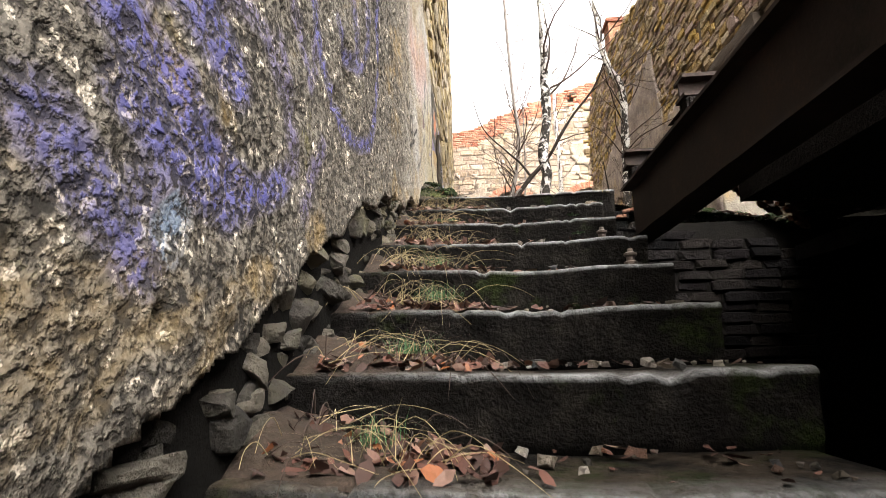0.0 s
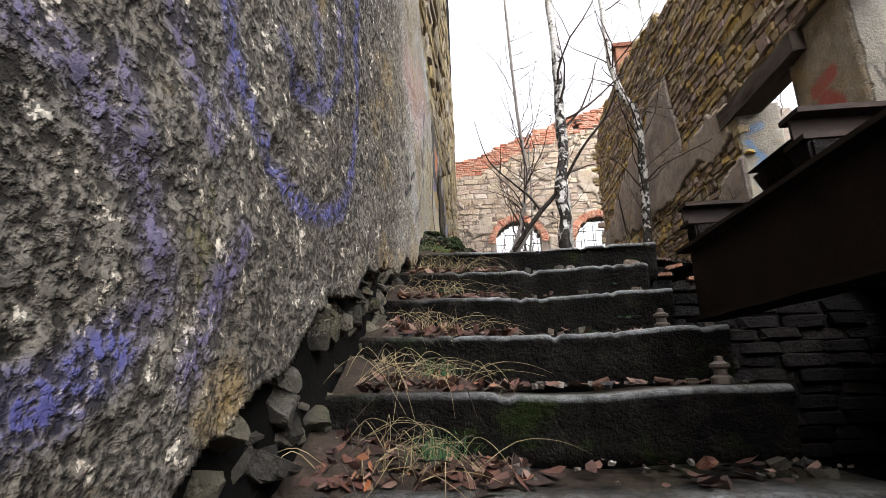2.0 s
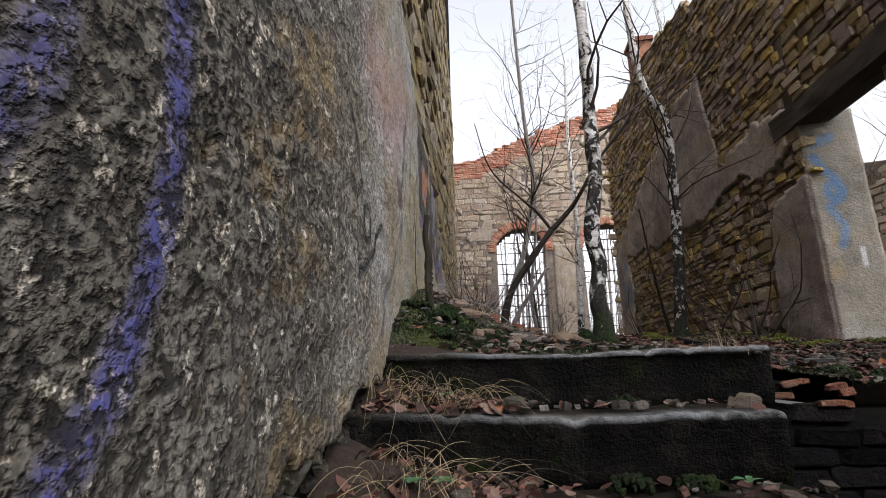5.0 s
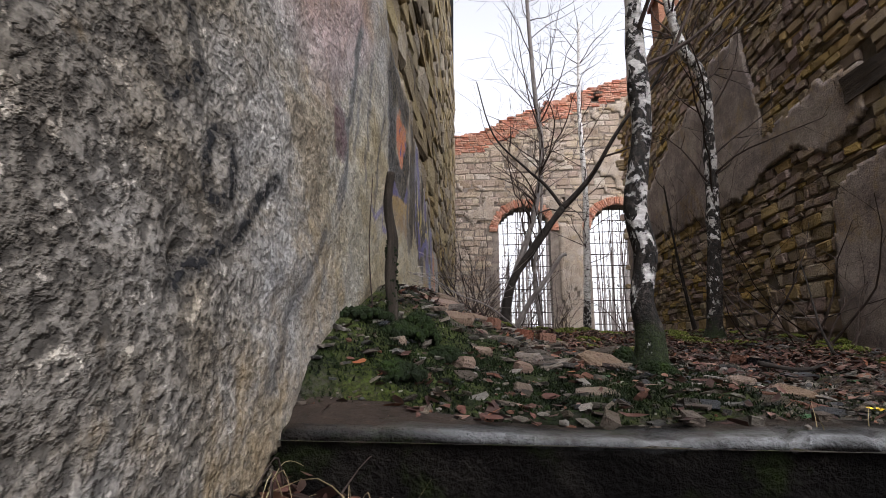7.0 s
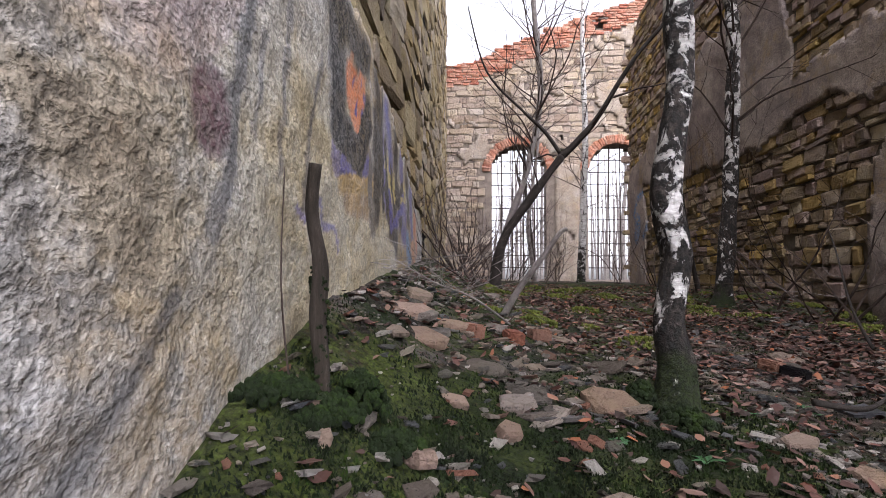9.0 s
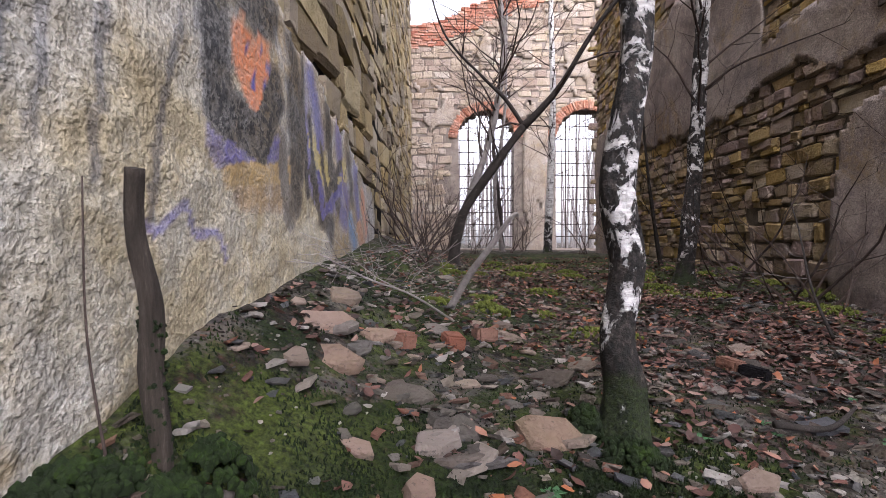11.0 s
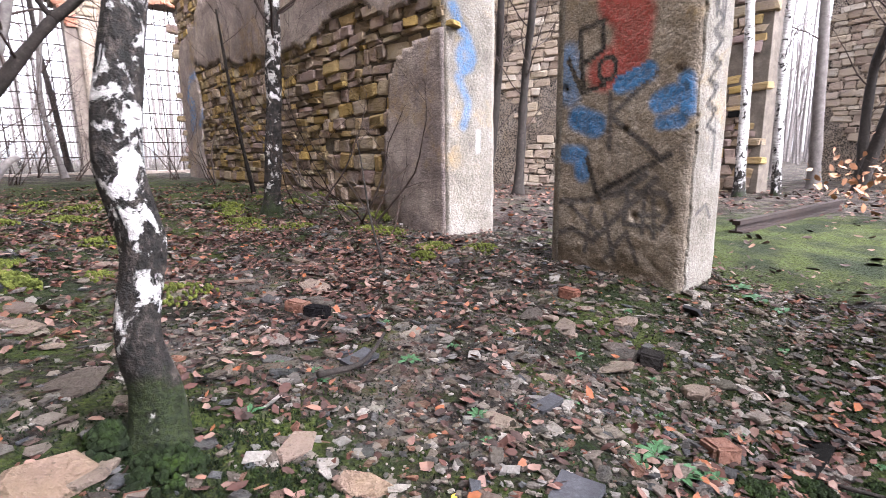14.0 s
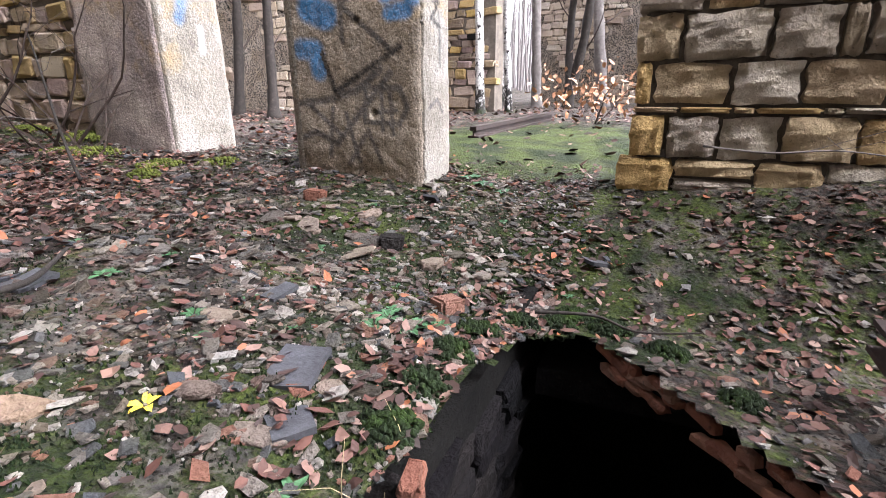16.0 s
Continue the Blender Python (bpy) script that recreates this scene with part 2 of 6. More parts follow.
M_GREYBARK = plain_mottle("grey_bark", [(0.3, (0.07, 0.06, 0.055)), (0.55, (0.17, 0.15, 0.14)), (0.75, (0.30, 0.28, 0.26))], 9, 0.9, 0.008)
M_TWIG = plain_mottle("twig_bark", [(0.3, (0.018, 0.012, 0.010)), (0.6, (0.055, 0.038, 0.031))], 12, 0.85, 0.002)
M_MOSS = plain_mottle("moss", [(0.34, (0.001, 0.002, 0.0004)), (0.52, (0.0055, 0.012, 0.0008)), (0.70, (0.026, 0.050, 0.0025))], 9, 0.95, 0.012, fine=140)
M_YELLOWMOSS = plain_mottle("yellow_moss", [(0.34, (0.020, 0.026, 0.004)), (0.52, (0.075, 0.088, 0.014)), (0.70, (0.17, 0.18, 0.035))], 9, 0.95, 0.012, fine=140)
M_DRYGRASS = plain_mottle("dry_grass", [(0.3, (0.16, 0.12, 0.06)), (0.7, (0.36, 0.29, 0.17))], 9, 0.8, 0.001)
M_GREEN = plain_mottle("green_leaf", [(0.3, (0.015, 0.045, 0.012)), (0.55, (0.04, 0.10, 0.04)), (0.75, (0.08, 0.16, 0.09))], 12, 0.6, 0.002)
M_PINK = stone_material("pink_sandstone_slab", [(0.19, 0.13, 0.10), (0.24, 0.17, 0.135), (0.19, 0.145, 0.115)], lich=0.2, soot=0.35)
M_SOIL = plain_mottle("leaf_mould", [(0.3, (0.010, 0.007, 0.005)), (0.55, (0.032, 0.022, 0.016)), (0.75, (0.085, 0.055, 0.042))], 22, 0.95, 0.02)
M_YELLOW = plain_mottle("yellow_leaf", [(0.3, (0.65, 0.38, 0.02)), (0.7, (0.85, 0.62, 0.05))], 12, 0.6, 0.001)
M_SLATE = plain_mottle("slate", [(0.3, (0.018, 0.018, 0.020)), (0.55, (0.045, 0.045, 0.050)), (0.75, (0.11, 0.11, 0.12))], 9, 0.6, 0.006)
M_BUD = plain_mottle("weathered_steel", [(0.3, (0.05, 0.04, 0.035)), (0.7, (0.16, 0.13, 0.11))], 20, 0.6, 0.002, 0.5)


def leaf_material(name, stops, rough=0.7):
    k = Mat(name, rough, spec=0.3)
    col = k.ramp(k.island(), stops)
    col = k.mix(k.math("MULTIPLY", k.noise(90, 4, 0.7), 0.5), col, (0.03, 0.02, 0.015))
    return k.color(col).bump(k.noise(60, 3), 0.4, 0.004).m


M_LEAF = leaf_material("fallen_leaf", [(0.0, (0.018, 0.009, 0.007)), (0.35, (0.050, 0.020, 0.015)), (0.66, (0.105, 0.040, 0.028)), (0.90, (0.23, 0.15, 0.12)), (0.985, (0.26, 0.085, 0.03))])
M_LEAF_O = leaf_material("copper_beech_leaf", [(0.0, (0.35, 0.16, 0.08)), (0.5, (0.48, 0.24, 0.13)), (0.95, (0.55, 0.33, 0.21))])


def tread_material():
    """Worn sandstone step, shade put in as near-black: algae on the riser, glint painted on the polished nosing, soil
    on the tread.
    """
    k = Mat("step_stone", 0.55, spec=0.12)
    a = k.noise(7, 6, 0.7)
    # base tones near black carry the shade of the risers
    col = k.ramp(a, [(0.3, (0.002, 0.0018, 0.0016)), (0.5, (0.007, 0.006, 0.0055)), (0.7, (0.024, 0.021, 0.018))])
    soil = k.math("MULTIPLY", k.step(k.axis(2, k.n.new("ShaderNodeNewGeometry").outputs["Normal"]), 0.7, 0.9), k.step(k.noise(4, 5, 0.7), 0.40, 0.56))
    col = k.mix(k.math("MULTIPLY", soil, 0.8), col, k.mix(k.noise(40, 4), (0.022, 0.016, 0.011), (0.085, 0.066, 0.05)))
    col = k.mix(k.math("MULTIPLY", k.step(k.noise(2.6, 5, 0.7), 0.55, 0.64), 0.7), col, k.mix(k.noise(60, 3), (0.006, 0.010, 0.002), (0.028, 0.042, 0.008)))
    wear, worn_glint = k.attr("wear")
    # worn edge, painted pale as if reflecting the sky
    col = k.mix(k.math("MULTIPLY", worn_glint, k.step(k.noise(18, 4, 0.7), 0.3, 0.55)), col, (0.30, 0.31, 0.32))
    k.color(col)
    k.rough(k.mix(worn_glint, (0.85, 0.85, 0.85), (0.27, 0.27, 0.27)))
    k.l.new(k.math("ADD", 0.08, k.math("MULTIPLY", worn_glint, 0.75)), k.b.inputs["Specular IOR Level"])
    return k.bump(k.math("ADD", a, k.noise(50, 4, 0.7)), 1.0, 0.035).m


M_STEP = tread_material()


def ground_material():
    k = Mat("litter_ground", 0.95, spec=0.2)
    soil = k.ramp(k.noise(26, 6, 0.75), [(0.34, (0.004, 0.003, 0.002)), (0.5, (0.012, 0.009, 0.0065)), (0.64, (0.042, 0.031, 0.024)), (0.78, (0.13, 0.105, 0.09))])
    lit = k.ramp(k.voro(34), [(0.05, (0.10, 0.048, 0.036)), (0.3, (0.035, 0.018, 0.013)), (0.6, (0.007, 0.005, 0.004))])
    col = k.mix(k.math("MULTIPLY", k.step(k.noise(1.0, 6, 0.7), 0.44, 0.56), 0.85), soil, lit)
    pebble = k.math("MULTIPLY", k.step(k.voro(58), 0.32, 0.22), k.step(k.noise(3.2, 5, 0.7), 0.46, 0.56))
    col = k.mix(k.math("MULTIPLY", pebble, 0.5), col, k.ramp(k.noise(11, 2), [(0.35, (0.06, 0.056, 0.052)), (0.5, (0.17, 0.15, 0.13)), (0.65, (0.14, 0.08, 0.06))]))
    mc, ma = k.attr("moss")
    mask = k.step(k.math("ADD", ma, k.math("MULTIPLY", k.math("SUBTRACT", k.noise(5.5, 6, 0.75), 0.5), 1.5)), 0.45, 0.62)
    mossy = k.mix(k.step(k.noise(2.1, 4), 0.42, 0.6), k.ramp(k.noise(75, 4, 0.7), [(0.34, (0.0015, 0.0035, 0.0008)), (0.66, (0.016, 0.028, 0.004))]),
                  k.ramp(k.noise(60, 4, 0.7), [(0.34, (0.008, 0.012, 0.002)), (0.66, (0.070, 0.092, 0.014))]))
    col = k.mix(k.math("MULTIPLY", mask, 0.92), col, mossy)
    k.color(col)
    return k.bump(k.math("ADD", k.noise(30, 6, 0.75), k.math("MULTIPLY", k.voro(40), 0.6)), 1.0, 0.03).m


M_GROUND = ground_material()


def birch_material():
    k = Mat("birch_bark", 0.75, spec=0.3)
    geo = k.geo()
    hgt = k.axis(2)
    paper = k.ramp(k.noise(7, 6, 0.7, stretch=(1, 1, 5)), [(0.3, (0.20, 0.18, 0.165)), (0.45, (0.42, 0.40, 0.38)), (0.65, (0.68, 0.66, 0.64))])
    lent = k.step(k.noise(9, 5, 0.75, stretch=(1.2, 1.2, 7)), 0.60, 0.64)
    col = k.mix(k.math("MULTIPLY", lent, 0.85), paper, (0.05, 0.04, 0.035))
    # plates of black cork grow towards the foot of the trunk
    pc, pa = k.attr("cork")
    cork = k.step(k.math("ADD", k.noise(8.0, 9, 0.68, stretch=(1.5, 1.5, 1.15), dist=0.6), k.math("MULTIPLY", pa, 0.178)), 0.560, 0.590)
    col = k.mix(cork, col, k.ramp(k.noise(38, 7, 0.75, stretch=(1, 1, 0.6)), [(0.36, (0.002, 0.0018, 0.0017)), (0.52, (0.014, 0.011, 0.009)), (0.66, (0.075, 0.060, 0.050))]))
    ms = k.step(k.math("ADD", k.noise(9, 5, 0.7), k.math("MULTIPLY", k.math("SUBTRACT", pc, 0.5), 0.9)), 0.62, 0.72)
    col = k.mix(ms, col, k.ramp(k.noise(90, 3), [(0.34, (0.002, 0.004, 0.001)), (0.68, (0.022, 0.034, 0.005))]))
    k.color(col)
    return k.bump(k.math("ADD", k.noise(30, 5, 0.7), k.math("MULTIPLY", cork, 0.8)), 1.0, 0.025).m


M_BIRCH = birch_material()


# ---- mesh helpers ----
def mesh_object(name, verts, faces, material, parent=None, label="", smooth=False):
    me = bpy.data.meshes.new(name)
    me.from_pydata([tuple(v) for v in verts], [], [tuple(f) for f in faces])
    me.materials.append(material)
    if smooth:
        me.polygons.foreach_set("use_smooth", [True] * len(me.polygons))
    me.update()
    ob = new(name, me)
    if parent is not None:
        ob.parent = parent
    if label:
        ob["label"] = label
    return ob


def part(name, bm, material, parent, label="", smooth=False):
    me = bpy.data.meshes.new(name)
    bm.to_mesh(me)
    bm.free()
    me.materials.append(material)
    if smooth:
        me.polygons.foreach_set("use_smooth", [True] * len(me.polygons))
    ob = new(name, me)
    if parent is not None:
        ob.parent = parent
    if label:
        ob["label"] = label
    return ob


def empty(name, label, category, group="", at=(0, 0, 0)):
    ob = tagged(new(name), label, category, group)
    ob.location = at
    return ob


def fbm(x, y, z=0.0, octaves=4):
    return noise.fractal(Vector((x, y, z)), 0.9, 2.1, octaves)


def box_bm(lo, hi, cuts=0, jitter=0.0, bevel=0.0, seed=0.0):
    bm = bmesh.new()
    bmesh.ops.create_cube(bm, size=1.0)
    if bevel:
        bmesh.ops.bevel(bm, geom=bm.edges[:], offset=bevel / max(0.01, min(hi[i] - lo[i] for i in range(3))), segments=2, affect="EDGES")
    if cuts:
        bmesh.ops.subdivide_edges(bm, edges=bm.edges[:], cuts=cuts, use_grid_fill=True)
    for v in bm.verts:
        p = Vector([lo[i] + (v.co[i] + 0.5) * (hi[i] - lo[i]) for i in range(3)])
        if jitter:
            p += jitter * noise.noise_vector(p * 6 + Vector((seed, 0, 0)))
        v.co = p
    return bm


def stone_variant(seed, n=1):
    """Unit block with chipped, uneven faces; about 44 triangles."""
    rng = random.Random(seed)
    bm = bmesh.new()
    bmesh.ops.create_cube(bm, size=1.0)
    bmesh.ops.bevel(bm, geom=bm.edges[:], offset=0.13, segments=1, affect="EDGES")
    for v in bm.verts:
        v.co += Vector((rng.uniform(-1, 1), rng.uniform(-1, 1), rng.uniform(-1, 1))) * 0.085
    bmesh.ops.triangulate(bm, faces=bm.faces[:])
    me = bpy.data.meshes.new("stone")
    bm.to_mesh(me)
    bm.free()
    return me


STONE_VARIANTS = [stone_variant(100 + i) for i in range(10)]


def mesh_copy(me, material, name):
    m = me.copy()
    m.name = name
    m.materials.clear()
    m.materials.append(material)
    return m


def slab_variant(seed):
    """Flat broken plate of unit size with five to eight uneven edges."""
    rng = random.Random(seed)
    n = rng.randrange(5, 9)
    ring = [(0.5 * rng.uniform(.62, 1.0), 6.2832 * (i + rng.uniform(-.28, .28)) / n) for i in range(n)]
    vs, fs = [], []
    for shrink, z in ((0.90, -0.5), (1.0, -0.15), (1.0, 0.22), (0.88, 0.46)):
        for r, a in ring:
            q = shrink * r * rng.uniform(.94, 1.05)
            vs.append((q * math.cos(a), q * math.sin(a), z + rng.uniform(-.10, .10)))
    for j in range(3):
        fs += [(j * n + i, j * n + (i + 1) % n, (j + 1) * n + (i + 1) % n, (j + 1) * n + i) for i in range(n)]
    vs += [(rng.uniform(-.1, .1), rng.uniform(-.1, .1), 0.5), (0, 0, -0.5)]
    fs += [(3 * n + i, 3 * n + (i + 1) % n, 4 * n) for i in range(n)] + [((i + 1) % n, i, 4 * n + 1) for i in range(n)]
    me = bpy.data.meshes.new("slab")
    me.from_pydata(vs, [], fs)
    return me


def split_stone(seed):
    """Unit block cleaved by a few planes, so that its faces are angular and uneven."""
    rng = random.Random(seed)
    bm = bmesh.new()
    bmesh.ops.create_cube(bm, size=1.0)
    bmesh.ops.subdivide_edges(bm, edges=bm.edges[:], cuts=3, use_grid_fill=True)
    cuts = [(Vector((rng.gauss(0, 1), rng.gauss(0, 1), rng.gauss(0, 1))).normalized(), rng.uniform(0.36, 0.56)) for _ in range(8)]
    for v in bm.verts:
        for nn, d in cuts:
            e = v.co.dot(nn) - d
            if e > 0:
                v.co -= nn * e
        v.co += 0.05 * noise.noise_vector(v.co * 4 + Vector((seed, 0, 0)))
    me = bpy.data.meshes.new("split_stone")
    bm.to_mesh(me)
    bm.free()
    return me


SPLIT_STONES = [split_stone(900 + i) for i in range(10)]
PLATES = [slab_variant(700 + i) for i in range(9)]


def arrays(me):
    co = np.empty(len(me.vertices) * 3)
    me.vertices.foreach_get("co", co)
    return co.reshape(-1, 3), [list(p.vertices) for p in me.polygons]


def joined(name, items, material, parent=None, label="", kind="stuff", variants=None):
    """One mesh out of many placed copies: items are (variant index, 4x4 matrix)."""
    src = [arrays(m) for m in (variants or STONE_VARIANTS)]
    verts, faces, off = [], [], 0
    for i, m in items:
        co, fs = src[i % len(src)]
        a = np.array(m)
        verts.append(co @ a[:3, :3].T + a[:3, 3])
        faces.extend([[k + off for k in f] for f in fs])
        off += len(co)
    if not verts:
        return None
    ob = mesh_object(name, np.concatenate(verts).tolist(), faces, material, parent, label)
    if kind:
        ob["kind"] = kind
    return ob


def placed(name, items, material, parent, variants=None):
    """Separate pieces that share mesh data."""
    pool = [mesh_copy(m, material, name) for m in (variants or STONE_VARIANTS)]
    out = []
    for i, m in items:
        ob = new(name, pool[i % len(pool)])
        ob.parent = parent
        ob.matrix_basis = m
        out.append(ob)
    return out


def masonry(rng, u0, u1, z0, z1, w, h, to_world, keep, depth=0.10, proud=0.02, vary=0.45):
    """Courses of uneven stones on a wall: to_world(u, z) gives the place on the face, with its u axis and outward normal."""
    items = []
    z = z0
    while z < z1:
        hh = h * rng.uniform(1 - vary, 1 + vary)
        u = u0 - rng.uniform(0, w)
        while u < u1:
            ww = w * rng.uniform(1 - vary, 1 + vary * 1.2)
            cu, cz = u + ww / 2, z + hh / 2
            if u0 <= cu <= u1 and keep(cu, cz):
                p, ux, nn = to_world(cu, cz + rng.uniform(-0.14, 0.14) * h)
                rot = Matrix((ux, nn, Vector((0, 0, 1)))).transposed().to_4x4()
                tilt = Euler((rng.uniform(-.06, .06), rng.uniform(-.09, .09) * min(1.0, vary * 2.5), rng.uniform(-.06, .06))).to_matrix().to_4x4()
                m = Matrix.Translation(p + nn * (proud - depth / 2 + rng.uniform(-.018, .014))) @ rot @ tilt @ Matrix.Diagonal((ww * 0.95, depth, hh * 0.93, 1))
                items.append((rng.randrange(10), m))
            u += ww
        z += hh
    return items


def sheet(name, us, vs, place, keep, material, parent, thick, paint=None, label="", smooth=True):
    """A coat of render over a wall: a grid of faces where keep(u, v) holds, with its broken edges turned back to the wall.
    paint(u, v) gives (r, g, b, a) of the paint sprayed on it."""
    nu, nv = len(us), len(vs)
    inside = [[keep((us[i] + us[i + 1]) / 2, (vs[j] + vs[j + 1]) / 2) for j in range(nv - 1)] for i in range(nu - 1)]
    verts, faces, cols, index = [], [], [], {}

    def vert(i, j, back):
        key = (i, j, back)
        if key not in index:
            index[key] = len(verts)
            verts.append(place(us[i], vs[j], -thick if back else 0.0))
            cols.append(paint(us[i], vs[j]) if paint and not back else (0, 0, 0, 0))
        return index[key]

    for i in range(nu - 1):
        for j in range(nv - 1):
            if not inside[i][j]:
                continue
            faces.append((vert(i, j, 0), vert(i + 1, j, 0), vert(i + 1, j + 1, 0), vert(i, j + 1, 0)))
            for di, dj, a, b in ((-1, 0, (i, j + 1), (i, j)), (1, 0, (i + 1, j), (i + 1, j + 1)), (0, -1, (i, j), (i + 1, j)), (0, 1, (i + 1, j + 1), (i, j + 1))):
                ii, jj = i + di, j + dj
                if not (0 <= ii < nu - 1 and 0 <= jj < nv - 1) or not inside[ii][jj]:
                    faces.append((vert(*a, 0), vert(*a, 1), vert(*b, 1), vert(*b, 0)))
    ob = mesh_object(name, verts, faces, material, parent, label, smooth)
    layer = ob.data.attributes.new("paint", "FLOAT_COLOR", "POINT")
    layer.data.foreach_set("color", np.array(cols, dtype=np.float32).ravel())
    return ob


def strokes(defs):
    """Sprayed lines and blots: each (colour, half width, softness, strength, points). Returns paint(u, v)."""
    segs = []
    for col, hw, soft, amount, pts in defs:
        if len(pts) == 1:
            pts = pts * 2
        for (a, b), (c, d) in zip(pts, pts[1:]):
            segs.append((col, hw, soft, amount, a, b, c - a, d - b, max(1e-9, (c - a) ** 2 + (d - b) ** 2),
                         min(a, c) - hw - soft, max(a, c) + hw + soft, min(b, d) - hw - soft, max(b, d) + hw + soft))

    def paint(u, v):
        best, out = 0.0, (0, 0, 0, 0)
        for col, hw, soft, amount, a, b, du, dv, ll, u0, u1, v0, v1 in segs:
            if u < u0 or u > u1 or v < v0 or v > v1:
                continue
            s = min(1, max(0, ((u - a) * du + (v - b) * dv) / ll))
            d = math.hypot(u - a - s * du, v - b - s * dv)
            k = amount * min(1, max(0, (hw + soft - d) / soft))
            if k > best:
                best, out = k, (*col, k)
        return out
    return paint


def arc(cu, cv, ru, rv, a0, a1, n=14):
    return [(cu + ru * math.cos(radians(a0 + (a1 - a0) * i / n)), cv + rv * math.sin(radians(a0 + (a1 - a0) * i / n))) for i in range(n + 1)]


def tube(points, radii, sides=8, wob=0.0, seed=0.0):
    """Verts and faces of a tapering limb along points."""
    verts, faces = [], []
    n = len(points)
    side = None
    for i, p in enumerate(points):
        d = (points[min(n - 1, i + 1)] - points[max(0, i - 1)]).normalized()
        if side is None:
            side = d.orthogonal().normalized()
        side = (side - d * side.dot(d)).normalized()
        up = d.cross(side)
        for k in range(sides):
            a = 2 * math.pi * k / sides
            o = side * math.cos(a) + up * math.sin(a)
            r = radii[i] * (1 + wob * noise.noise(p * 5 + o * 1.5 + Vector((seed, 0, 0))))
            verts.append(p + o * r)
    for i in range(n - 1):
        for k in range(sides):
            a, b = i * sides + k, i * sides + (k + 1) % sides
            faces.append((a, b, b + sides, a + sides))
    faces.append(tuple(range(sides))[::-1])
    faces.append(tuple((n - 1) * sides + k for k in range(sides)))
    return verts, faces


def smooth_path(points, per=6):
    """Catmull-Rom through a few points."""
    pts = [Vector(p) for p in points]
    out = []
    for i in range(len(pts) - 1):
        p0, p1, p2, p3 = pts[max(0, i - 1)], pts[i], pts[i + 1], pts[min(len(pts) - 1, i + 2)]
        for k in range(per):
            t = k / per
            out.append(0.5 * ((2 * p1) + (p2 - p0) * t + (2 * p0 - 5 * p1 + 4 * p2 - p3) * t * t + (3 * p1 - p0 - 3 * p2 + p3) * t ** 3))
    out.append(pts[-1])
    return out


# ---- the lie of the land ----
RISE, TREAD, TOP_Y, STAIR_R = 0.21, 0.395, 6.45, 1.45
LEFT_X, RIGHT_X, BACK_Y = 0.09, 3.85, 20.6


def lerp(table, t):
    if t <= table[0][0]:
        return table[0][1]
    for (a, va), (b, vb) in zip(table, table[1:]):
        if t <= b:
            return va + (vb - va) * (t - a) / (b - a)
    return table[-1][1]


def left_x(y):
    return LEFT_X - 0.052 * max(0.0, y - 8.0)


def ground_z(x, y):
    z = lerp([(6.0, -0.02), (6.6, 0.0), (7.7, 0.07), (9.5, 0.14), (11.0, 0.28), (12.0, 0.36), (16.0, 0.42), (21.0, 0.45), (30.0, 0.4)], y)
    yard = lerp([(1.2, 0.0), (3.0, 1.0)], x)
    z += yard * lerp([(5.0, -0.34), (6.5, -0.31), (7.2, -0.17), (7.8, -0.11), (8.6, -0.08), (10.0, -0.04), (11.5, 0.0)], y) * lerp([(3.2, 1.0), (4.3, 0.35)], x)
    if x > 4.5:
        z = z + (0.06 - z) * lerp([(4.5, 0.0), (6.5, 1.0)], x)
    z += math.exp(-((x - 4.35) / 0.75) ** 2) * lerp([(3.0, 0.34), (5.2, 0.28), (6.4, 0.10), (7.0, 0.0)], y)
    d = max(0.0, x - left_x(y))
    z += math.exp(-(d / lerp([(6.5, 0.25), (7.2, 0.30), (8.0, 0.55), (9.0, 0.65)], y)) ** 1.5) * lerp([(6.3, 0.0), (6.9, 0.24), (7.6, 0.40), (8.9, 0.45), (11.5, 0.42), (14.0, 0.25), (18.0, 0.1)], y)
    return z


def rough_ground(x, y):
    """Ground with its small unevenness; it dips under the landing slab."""
    slab = 6.50 + 0.13 * max(0.0, x) - 0.55 * max(0.0, x - 1.2) + 0.05 * noise.noise(Vector((x * 4, 0, 7)))
    if x < 1.7 and y < slab + 0.12:
        dip = min(1.0, (slab + 0.12 - y) / 0.12)
        return ground_z(x, y) * (1 - dip) - 0.03 * dip + (1 - dip) * 0.012 * fbm(x * 3, y * 3, 3.0, 4)
    near = lerp([(0.0, 1.0), (14.0, 1.0), (40.0, 3.0)], abs(x) + abs(y - 8))
    return ground_z(x, y) + 0.022 * near * fbm(x * 1.7, y * 1.7, 3.0, 5) + 0.008 * noise.noise(Vector((x * 9, y * 9, 0)))


def in_pit(x, y):
    """The broken vault beside the stairs."""
    wob = 0.09 * fbm(x * 2.6, y * 2.6, 9.0, 3)
    far_side = 6.61 - 0.75 * max(0.0, x - 2.60) ** 1.2
    near_side = 6.36 - 0.85 * max(0.0, 2.95 - x)
    return 1.6 < x < 2.96 + wob and max(near_side, 5.0) + 0.5 * wob < y < far_side + 0.5 * wob


def axis_steps(marks):
    out = []
    for a, b, s in marks:
        n = max(1, round((b - a) / s))
        out += [a + (b - a) * i / n for i in range(n)]
    return out + [marks[-1][1]]


